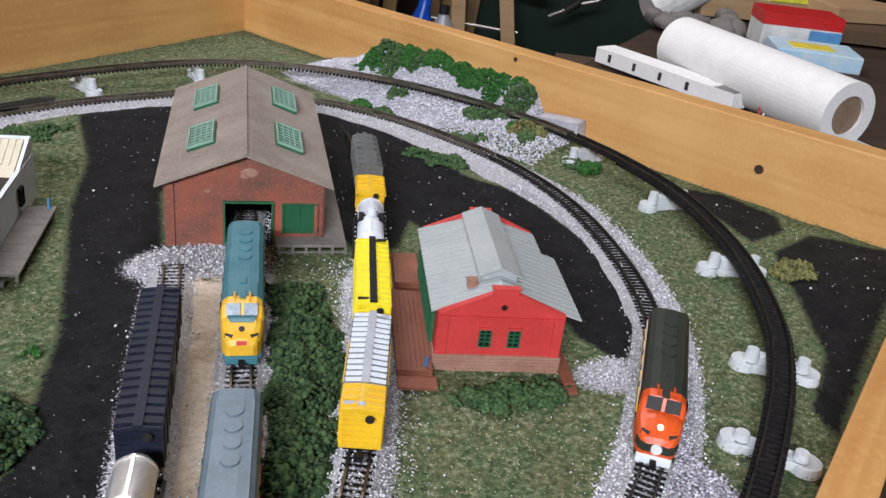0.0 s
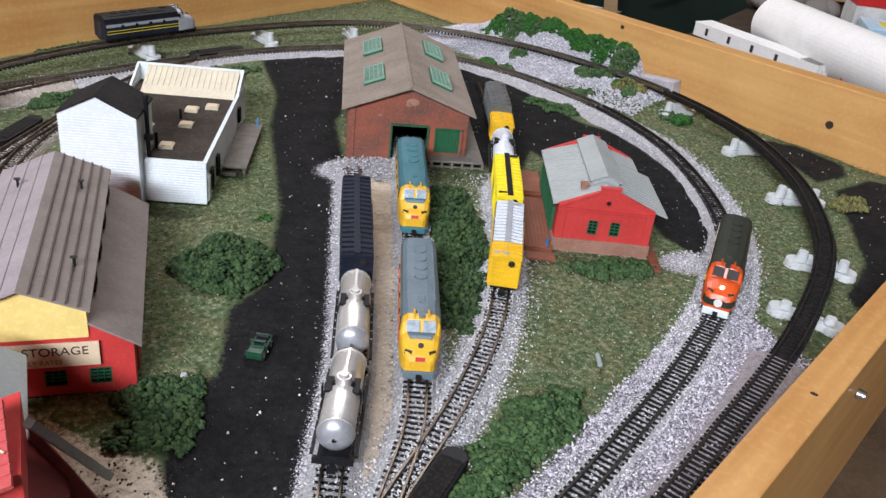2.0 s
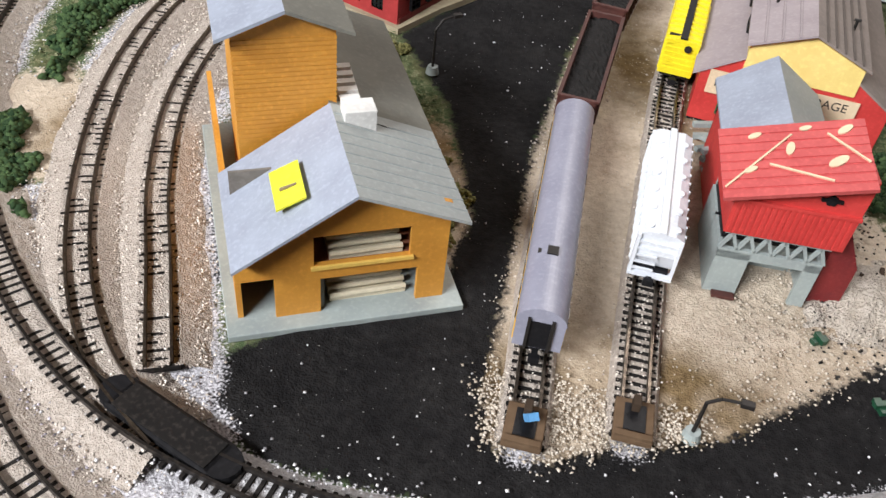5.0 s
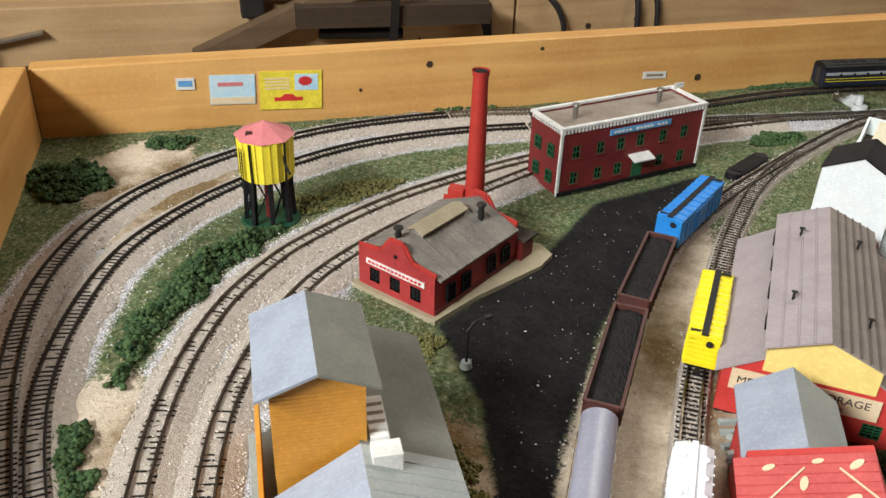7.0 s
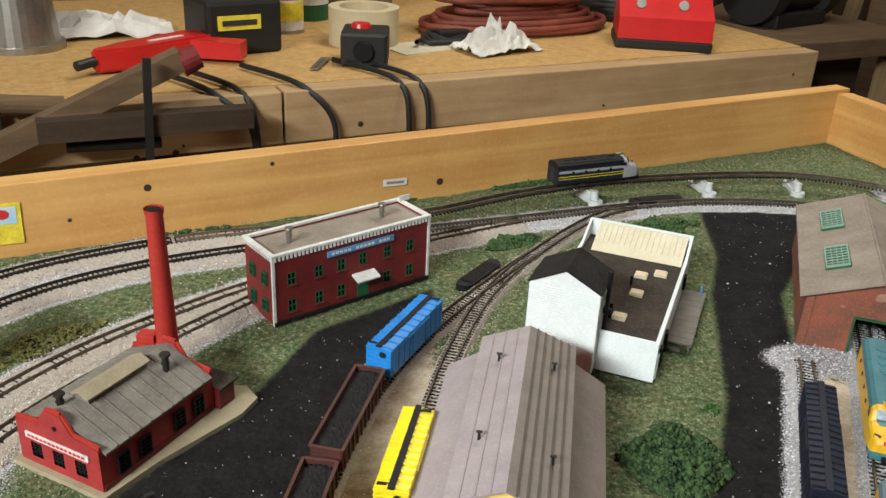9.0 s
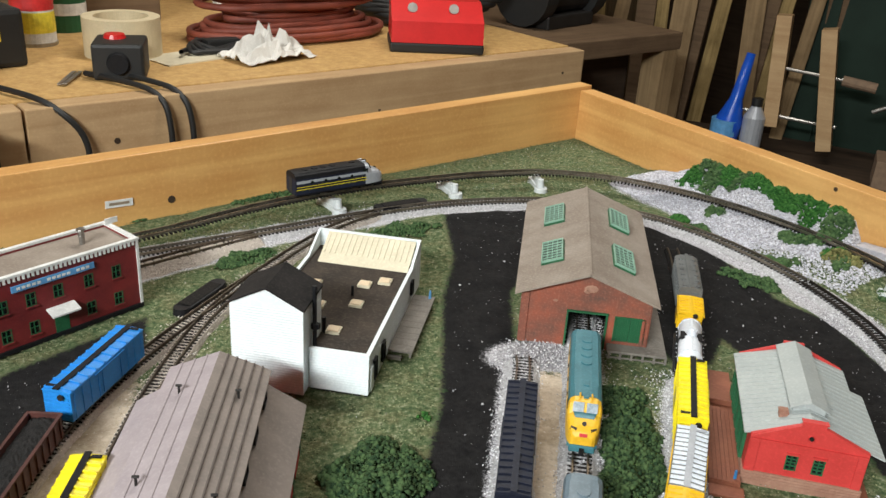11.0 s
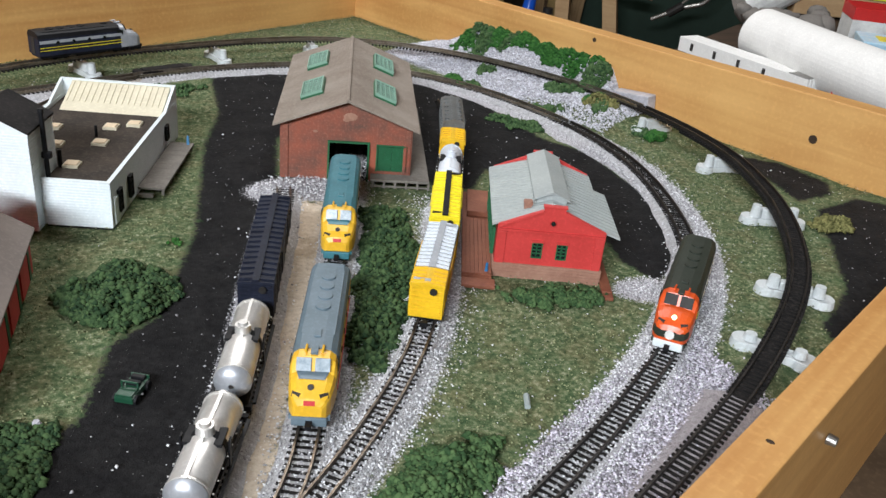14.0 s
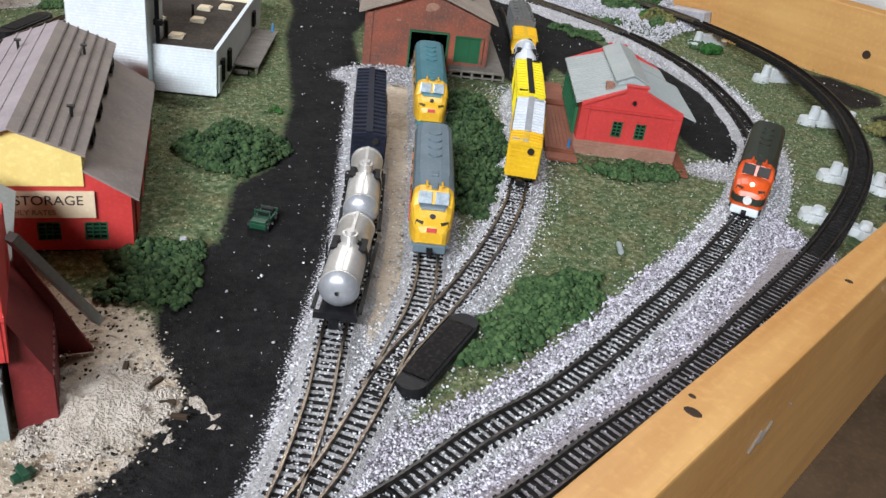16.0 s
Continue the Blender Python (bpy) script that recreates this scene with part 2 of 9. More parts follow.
mats()
for k in ("door_green", "dark_wood", "old_wood", "tie_black", "navy", "felt", "black_roof", "plank", "plank_gold", "lumber", "deck_grey", "black", "coal"):
    M[k].node_tree.nodes["Principled BSDF"].inputs["Specular IOR Level"].default_value = 0.2


def leafy(name, dark, light):
    """Foliage clumps: each small piece has its own green."""
    m = bpy.data.materials.new(name)
    m.use_nodes = True
    nt = m.node_tree
    p = nt.nodes["Principled BSDF"]
    g = nt.nodes.new("ShaderNodeNewGeometry")
    r = nt.nodes.new("ShaderNodeValToRGB")
    r.color_ramp.elements[0].color, r.color_ramp.elements[1].color = (*dark, 1), (*light, 1)
    nt.links.new(g.outputs["Random Per Island"], r.inputs[0])
    nt.links.new(r.outputs[0], p.inputs["Base Color"])
    p.inputs["Roughness"].default_value = 0.85
    p.inputs["Specular IOR Level"].default_value = 0.2
    return m


M["bush_dark"] = leafy("bush_dark", (0.014, 0.036, 0.015), (0.070, 0.118, 0.045))
M["bush_mid"] = leafy("bush_mid", (0.022, 0.055, 0.02), (0.085, 0.145, 0.055))
M["bush_bright"] = leafy("bush_bright", (0.01, 0.06, 0.01), (0.05, 0.15, 0.03))
M["bush_olive"] = leafy("bush_olive", (0.09, 0.09, 0.03), (0.23, 0.22, 0.085))
M["stones_white"] = leafy("stones_white", (0.24, 0.235, 0.25), (0.92, 0.92, 0.95))
# mixed stones; the lilac tint partly holds bluish shade beside the near board
M["stones_mixed"] = leafy("stones_mixed", (0.09, 0.08, 0.09), (0.80, 0.75, 0.86))
M["stones_tan"] = leafy("stones_tan", (0.32, 0.27, 0.23), (0.88, 0.81, 0.74))
M["stones_sand"] = leafy("stones_sand", (0.40, 0.34, 0.27), (0.70, 0.63, 0.54))
M["stones_hill"] = leafy("stones_hill", (0.36, 0.355, 0.40), (0.74, 0.74, 0.80))
M["coal_bits"] = leafy("coal_bits", (0.008, 0.008, 0.008), (0.05, 0.045, 0.04))
M["crumbs"] = leafy("crumbs", (0.02, 0.045, 0.014), (0.38, 0.40, 0.22))


# ---- mesh helpers ----
def part(name, bm, mat, parent=None, label="", smooth=False):
    me = bpy.data.meshes.new(name)
    bmesh.ops.recalc_face_normals(bm, faces=bm.faces)
    bm.to_mesh(me)
    bm.free()
    me.materials.append(M[mat])
    if smooth:
        me.polygons.foreach_set("use_smooth", [True] * len(me.polygons))
    ob = new(name, me)
    if parent:
        ob.parent = parent
    if label:
        ob["label"] = label
    return ob


def thing(name, x, y, z, rot, label, category, group="", kind=""):
    ob = new(name)
    ob.empty_display_size = 0.01
    ob.matrix_basis = pose(x, y, z, 0, 0, rot)
    return tagged(ob, label, category, group, kind)


def B():
    return bmesh.new()


def box(bm, x0, x1, y0, y1, z0, z1, m=None, bevel=0.0):
    r = bmesh.ops.create_cube(bm, size=1.0)
    vs = r["verts"]
    t = Matrix.Translation(((x0 + x1) / 2, (y0 + y1) / 2, (z0 + z1) / 2)) @ Matrix.Diagonal((abs(x1 - x0), abs(y1 - y0), abs(z1 - z0), 1))
    bmesh.ops.transform(bm, matrix=(m @ t) if m else t, verts=vs)
    if bevel:
        es = {e for v in vs for e in v.link_edges}
        bmesh.ops.bevel(bm, geom=list(es), offset=bevel, segments=2, affect="EDGES", profile=0.6)
    return bm


def cyl(bm, x, y, z0, z1, r0, r1=None, n=16, m=None):
    r = bmesh.ops.create_cone(bm, segments=n, radius1=r0, radius2=r0 if r1 is None else r1, depth=z1 - z0, cap_ends=True)
    t = Matrix.Translation((x, y, (z0 + z1) / 2))
    bmesh.ops.transform(bm, matrix=(m @ t) if m else t, verts=r["verts"])
    return bm


def prism(bm, poly, y0, y1, axis="y"):
    """Extrude a polygon of (x, z) along y, (y, z) along x, or (x, y) along z."""
    put = {"y": lambda p, d: (p[0], d, p[1]), "x": lambda p, d: (d, p[0], p[1]), "z": lambda p, d: (p[0], p[1], d)}[axis]
    a = [bm.verts.new(put(p, y0)) for p in poly]
    b = [bm.verts.new(put(p, y1)) for p in poly]
    n = len(poly)
    bm.faces.new(a)
    bm.faces.new(b[::-1])
    for i in range(n):
        bm.faces.new((a[i], b[i], b[(i + 1) % n], a[(i + 1) % n]))
    return bm


def slab(bm, p, q, y0, y1, t):
    """A sloping sheet from p=(x, z) to q along x, t thick."""
    return prism(bm, [p, q, (q[0], q[1] + t), (p[0], p[1] + t)], y0, y1)


def beam(bm, a, b, w, h=None, n=0):
    """A bar from a to b."""
    a, b = Vector(a), Vector(b)
    d = b - a
    t = Matrix.Translation((a + b) / 2) @ d.to_track_quat("Z", "Y").to_matrix().to_4x4()
    if n:
        r = bmesh.ops.create_cone(bm, segments=n, radius1=w / 2, radius2=w / 2, depth=d.length, cap_ends=True)
        bmesh.ops.transform(bm, matrix=t, verts=r["verts"])
    else:
        r = bmesh.ops.create_cube(bm, size=1.0)
        bmesh.ops.transform(bm, matrix=t @ Matrix.Diagonal((w, h or w, d.length, 1)), verts=r["verts"])
    return bm


def wall_with_holes(bm, w, top, holes, y0, y1):
    """A wall in x-z from 0 to w, whose top is a list of (x, z) going right; holes are (x0, x1, z0, z1). Cut into upright strips."""
    xs = sorted({0.0, w, *[p[0] for p in top], *[v for h in holes for v in h[:2]]})

    def zt(x):
        for a, b in zip(top, top[1:]):
            if a[0] <= x <= b[0]:
                k = (x - a[0]) / max(1e-9, b[0] - a[0])
                return a[1] + k * (b[1] - a[1])
        return top[-1][1]
    for a, b in zip(xs, xs[1:]):
        if b - a < 1e-6:
            continue
        mid = (a + b) / 2
        cuts = sorted((h[2], h[3]) for h in holes if h[0] - 1e-9 <= a and b <= h[1] + 1e-9)
        z = 0.0
        for c0, c1 in cuts:
            if c0 > z + 1e-6:
                prism(bm, [(a, z), (b, z), (b, c0), (a, c0)], y0, y1)
            z = c1
        prism(bm, [(a, z), (b, z), (b, zt(b - 1e-7)), (a, zt(a + 1e-7))], y0, y1)
    bmesh.ops.remove_doubles(bm, verts=bm.verts, dist=2e-5)
    return bm


def tube(name, pts, r, mat, parent=None, label="", cyclic=False):
    cu = bpy.data.curves.new(name, "CURVE")
    cu.dimensions, cu.bevel_depth, cu.bevel_resolution, cu.resolution_u = "3D", r, 2, 6
    sp = cu.splines.new("NURBS")
    sp.points.add(len(pts) - 1)
    for p, q in zip(sp.points, pts):
        p.co = (*q, 1)
    sp.use_endpoint_u, sp.order_u, sp.use_cyclic_u = not cyclic, 3, cyclic
    cu.materials.append(M[mat])
    ob = new(name, cu)
    if parent:
        ob.parent = parent
    if label:
        ob["label"] = label
    return ob


def glide(pts, step=0.004, closed=False):
    """Even points on a smooth line through pts (Catmull-Rom)."""
    P = np.array([p if len(p) == 3 else (*p, 0.0) for p in pts], float)
    n = len(P)
    out = []
    for i in range(n if closed else n - 1):
        if closed:
            a, b, c, d = P[(i - 1) % n], P[i], P[(i + 1) % n], P[(i + 2) % n]
        else:
            a, b, c, d = P[max(i - 1, 0)], P[i], P[i + 1], P[min(i + 2, n - 1)]
        for t in np.linspace(0, 1, 24, endpoint=False):
            out.append(0.5 * (2 * b + (c - a) * t + (2 * a - 5 * b + 4 * c - d) * t * t + (3 * b - a - 3 * c + d) * t ** 3))
    out.append(out[0] if closed else P[-1])
    out = np.array(out)
    s = np.r_[0, np.cumsum(np.linalg.norm(np.diff(out[:, :2], axis=0), axis=1))]
    k = np.linspace(0, s[-1], max(3, int(round(s[-1] / step)) + 1))
    return np.stack([np.interp(k, s, out[:, j]) for j in range(3)], 1)


def mesh_from(name, verts, faces, mat, parent=None, label="", smooth=False):
    me = bpy.data.meshes.new(name)
    me.from_pydata([tuple(v) for v in verts], [], faces)
    me.materials.append(M[mat])
    if smooth:
        me.polygons.foreach_set("use_smooth", [True] * len(me.polygons))
    me.update()
    ob = new(name, me)
    if parent:
        ob.parent = parent
    if label:
        ob["label"] = label
    return ob


OCT_V = np.array([(1, 0, 0), (-1, 0, 0), (0, 1, 0), (0, -1, 0), (0, 0, 1), (0, 0, -1)], float)
OCT_F = np.array([(0, 2, 4), (2, 1, 4), (1, 3, 4), (3, 0, 4), (2, 0, 5), (1, 2, 5), (3, 1, 5), (0, 3, 5)])


def grains(name, places, sizes, mat, rng, flat=0.7, parent=None):
    """Many small uneven lumps in one mesh."""
    places = np.asarray(places, float)
    n = len(places)
    j = rng.uniform(0.55, 1.25, (n, 6, 3))
    a = rng.uniform(0, 6.283, n)
    tilt = rng.uniform(-0.7, 0.7, n)
    v = OCT_V[None] * j * np.asarray(sizes)[:, None, None]
    v[:, :, 2] *= flat
    y = v[:, :, 1] * np.cos(tilt)[:, None] - v[:, :, 2] * np.sin(tilt)[:, None]
    z = v[:, :, 1] * np.sin(tilt)[:, None] + v[:, :, 2] * np.cos(tilt)[:, None]
    x = v[:, :, 0]
    c, s = np.cos(a)[:, None], np.sin(a)[:, None]
    w = np.stack([c * x - s * y, s * x + c * y, z], 2) + places[:, None]
    f = (OCT_F[None] + 6 * np.arange(n)[:, None, None]).reshape(-1, 3)
    me = bpy.data.meshes.new(name)
    me.vertices.add(6 * n)
    me.vertices.foreach_set("co", w.reshape(-1))
    me.loops.add(3 * len(f))
    me.loops.foreach_set("vertex_index", f.reshape(-1).astype(np.int32))
    me.polygons.add(len(f))
    me.polygons.foreach_set("loop_start", np.arange(0, 3 * len(f), 3, dtype=np.int32))
    me.update(calc_edges=True)
    me.materials.append(M[mat])
    ob = new(name, me)
    if parent:
        ob.parent = parent
    return ob


# ---- plan of the layout box ----
BACK_R, BACK_L = Vector((0.2756, 0.9357)), Vector((-0.609, 0.409))
NEAR_R, NEAR_L = Vector((0.547, 0.3365)), Vector((-0.3045, -0.130))
WALL_T = 0.019

# centre lines of the tracks
INNER = [(0.026, 0.093), (0.058, 0.111), (0.096, 0.129), (0.15, 0.164), (0.212, 0.208), (0.269, 0.258), (0.317, 0.322), (0.345, 0.388), (0.360, 0.462), (0.355, 0.536),
         (0.331, 0.604), (0.303, 0.651), (0.27, 0.685), (0.22, 0.712), (0.166, 0.72), (0.095, 0.71), (0.03, 0.688), (-0.04, 0.655), (-0.13, 0.613), (-0.21, 0.576),
         (-0.281, 0.542), (-0.34, 0.505), (-0.391, 0.457), (-0.432, 0.387), (-0.452, 0.32), (-0.453, 0.262), (-0.43, 0.185), (-0.396, 0.128), (-0.342, 0.068),
         (-0.288, 0.031), (-0.234, 0.015), (-0.194, 0.0145), (-0.154, 0.02), (-0.123, 0.028), (-0.07, 0.05), (-0.022, 0.071)]
OUTER = [(0.062, 0.084, 0), (0.091, 0.099, 0), (0.137, 0.122, 0), (0.188, 0.153, 0.0), (0.253, 0.193, 0.002), (0.298, 0.225, 0.005), (0.338, 0.259, 0.008),
         (0.366, 0.292, 0.011), (0.400, 0.347, 0.011), (0.421, 0.402, 0.011), (0.4305, 0.452, 0.011), (0.428, 0.510, 0.011), (0.414, 0.572, 0.011), (0.388, 0.628, 0.011), (0.350, 0.684, 0.011),
         (0.305, 0.726, 0.011), (0.252, 0.756, 0.011), (0.194, 0.768, 0.011), (0.135, 0.760, 0.011), (0.075, 0.742, 0.011), (0, 0.713, 0.011), (-0.075, 0.668, 0.011), (-0.145, 0.622, 0.008),
         (-0.22, 0.592, 0.004), (-0.309, 0.561, 0.001), (-0.37, 0.525, 0), (-0.422, 0.479, 0), (-0.463, 0.418, 0), (-0.488, 0.352, 0), (-0.490, 0.29, 0), (-0.474, 0.227, 0),
         (-0.440, 0.165, 0), (-0.394, 0.105, 0), (-0.34, 0.04, 0), (-0.28, -0.006, 0), (-0.2, -0.023, 0), (-0.13, -0.01, 0), (-0.03, 0.041, 0), (0.012, 0.062, 0)]
SPUR_OUT = [(-0.262, 0.022), (-0.292, 0.042), (-0.318, 0.074), (-0.343, 0.122), (-0.363, 0.18), (-0.373, 0.24), (-0.370, 0.29), (-0.358, 0.333), (-0.326, 0.398), (-0.275, 0.466),
            (-0.235, 0.508), (-0.19, 0.55), (-0.13, 0.595), (-0.07, 0.637)]
SPUR_IN = [(-0.275, 0.045), (-0.293, 0.081), (-0.316, 0.127), (-0.334, 0.18), (-0.341, 0.235), (-0.339, 0.285), (-0.326, 0.33), (-0.304, 0.378), (-0.275, 0.428), (-0.243, 0.478), (-0.215, 0.52)]
YARD_TANK = [(-0.019, 0.075), (-0.004, 0.1), (0.011, 0.133), (0.023, 0.167), (0.053, 0.246), (0.075, 0.326), (0.101, 0.422), (0.106, 0.445)]
YARD_SHED = [(-0.05, 0.057), (-0.02, 0.078), (0.004, 0.1), (0.023, 0.125), (0.042, 0.154), (0.062, 0.187), (0.075, 0.219), (0.095, 0.28), (0.114, 0.342), (0.14, 0.43), (0.172, 0.54)]
YARD_EAST = [(0.03, 0.137), (0.046, 0.156), (0.064, 0.175), (0.09, 0.204), (0.117, 0.239), (0.141, 0.278), (0.173, 0.345), (0.203, 0.42), (0.232, 0.492), (0.262, 0.585), (0.268, 0.61)]
YARD_GREY = [(-0.164, 0.05), (-0.166, 0.079), (-0.170, 0.15), (-0.169, 0.234), (-0.164, 0.30), (-0.157, 0.357), (-0.143, 0.41), (-0.117, 0.47), (-0.088, 0.525), (-0.06, 0.573)]
YARD_WHITE = [(-0.133, 0.062), (-0.133, 0.121), (-0.131, 0.2), (-0.129, 0.27), (-0.120, 0.358), (-0.110, 0.43), (-0.091, 0.505), (-0.058, 0.575), (-0.01, 0.65), (0.03, 0.688)]

RAIL_TOP = 0.0052
GAUGE = 0.0079

# ---- ground sheet with its zones ----
ASPHALT_AND_SHADOW = [
    [(0.118, 0.54), (0.104, 0.455), (0.089, 0.42), (0.084, 0.386), (0.060, 0.300), (0.043, 0.235), (0.021, 0.183), (0.009, 0.155), (0.000, 0.130), (-0.004, 0.108), (-0.027, 0.088), (-0.050, 0.069), (-0.076, 0.051), (-0.112, 0.033),
     (-0.15, 0.026), (-0.235, 0.024), (-0.272, 0.045),
     (-0.24, 0.082), (-0.205, 0.098), (-0.2, 0.15), (-0.225, 0.22), (-0.262, 0.274), (-0.222, 0.36), (-0.2, 0.44), (-0.132, 0.512), (-0.125, 0.47), (-0.158, 0.40), (-0.178, 0.3), (-0.183, 0.2),
     (-0.179, 0.093), (-0.179, 0.069), (-0.173, 0.050), (-0.157, 0.048), (-0.139, 0.059), (-0.126, 0.063), (-0.104, 0.073), (-0.077, 0.096), (-0.048, 0.122), (-0.028, 0.148), (-0.036, 0.186), (-0.03, 0.22), (-0.006, 0.25), (0.004, 0.296), (0.026, 0.318), (0.05, 0.404), (0.068, 0.536), (0.085, 0.6), (0.09, 0.697), (0.16, 0.708), (0.20, 0.700)],
    [(0.20, 0.47), (0.205, 0.44), (0.23, 0.44), (0.25, 0.47), (0.262, 0.43), (0.285, 0.38), (0.276, 0.33), (0.283, 0.302), (0.305, 0.317), (0.335, 0.37), (0.345, 0.43), (0.342, 0.49), (0.318, 0.53), (0.308, 0.610), (0.272, 0.672), (0.215, 0.702), (0.20, 0.70), (0.22, 0.6)],
    [(0.462, 0.475), (0.488, 0.455), (0.502, 0.415), (0.488, 0.395), (0.452, 0.388), (0.456, 0.43)],
    [(-0.315, 0.149), (-0.301, 0.160), (-0.280, 0.122), (-0.264, 0.091), (-0.280, 0.086)],
    # shadow over the near right corner, painted in the asphalt colour
    [(0.455, 0.372), (0.500, 0.385), (0.545, 0.345), (0.440, 0.285), (0.340, 0.225), (0.345, 0.243), (0.390, 0.275), (0.428, 0.330)],
]
SAND = [
    [(-0.028, 0.148), (-0.048, 0.122), (-0.077, 0.096), (-0.104, 0.073), (-0.126, 0.063), (-0.139, 0.059), (-0.157, 0.048), (-0.173, 0.050), (-0.179, 0.069), (-0.179, 0.093), (-0.180, 0.13), (-0.180, 0.2), (-0.165, 0.34), (-0.13, 0.43), (-0.118, 0.36), (-0.112, 0.26), (-0.06, 0.205), (-0.04, 0.19)],
    [(0.02, 0.15), (0.05, 0.19), (0.072, 0.26), (0.108, 0.36), (0.132, 0.425), (0.11, 0.43), (0.085, 0.35), (0.06, 0.26), (0.035, 0.19)],
    [(-0.535, 0.35), (-0.549, 0.383), (-0.535, 0.425), (-0.501, 0.43), (-0.482, 0.397), (-0.499, 0.374), (-0.51, 0.333)],
    [(-0.485, 0.309), (-0.476, 0.352), (-0.454, 0.407), (-0.442, 0.388), (-0.456, 0.332), (-0.458, 0.283)],
    [(-0.381, 0.116), (-0.406, 0.151), (-0.406, 0.171), (-0.391, 0.185), (-0.379, 0.176), (-0.365, 0.142), (-0.359, 0.123)],
    [(-0.338, 0.124), (-0.355, 0.16), (-0.359, 0.187), (-0.350, 0.185), (-0.340, 0.156), (-0.325, 0.127)],
    [(-0.241, 0.199), (-0.227, 0.201), (-0.212, 0.174), (-0.203, 0.145), (-0.203, 0.121), (-0.206, 0.103), (-0.23, 0.11)],
]


def inside(px, py, poly):
    r = np.zeros(px.shape, bool)
    n = len(poly)
    for i in range(n):
        (x0, y0), (x1, y1) = poly[i], poly[(i + 1) % n]
        if y0 == y1:
            continue
        r ^= ((y0 > py) != (y1 > py)) & (px < (x1 - x0) * (py - y0) / (y1 - y0) + x0)
    return r


def edge_distance(px, py, poly):
    d = np.full(px.shape, 9.0)
    n = len(poly)
    for i in range(n):
        (x0, y0), (x1, y1) = poly[i], poly[(i + 1) % n]
        dx, dy = x1 - x0, y1 - y0
        t = np.clip(((px - x0) * dx + (py - y0) * dy) / (dx * dx + dy * dy + 1e-12), 0, 1)
        d = np.minimum(d, np.hypot(px - x0 - t * dx, py - y0 - t * dy))
    return np.where(inside(px, py, poly), d, -d)


def zone(px, py, polys, soft):
    d = np.max([edge_distance(px, py, p) for p in polys], axis=0)
    return np.clip(0.5 + d / (2 * soft), 0, 1)


def line_distance(px, py, line):
    d = np.full(px.shape, 9.0)
    for (x0, y0), (x1, y1) in zip(line[:, :2], line[1:, :2]):
        dx, dy = x1 - x0, y1 - y0
        t = np.clip(((px - x0) * dx + (py - y0) * dy) / (dx * dx + dy * dy + 1e-12), 0, 1)
        d = np.minimum(d, np.hypot(px - x0 - t * dx, py - y0 - t * dy))
    return d


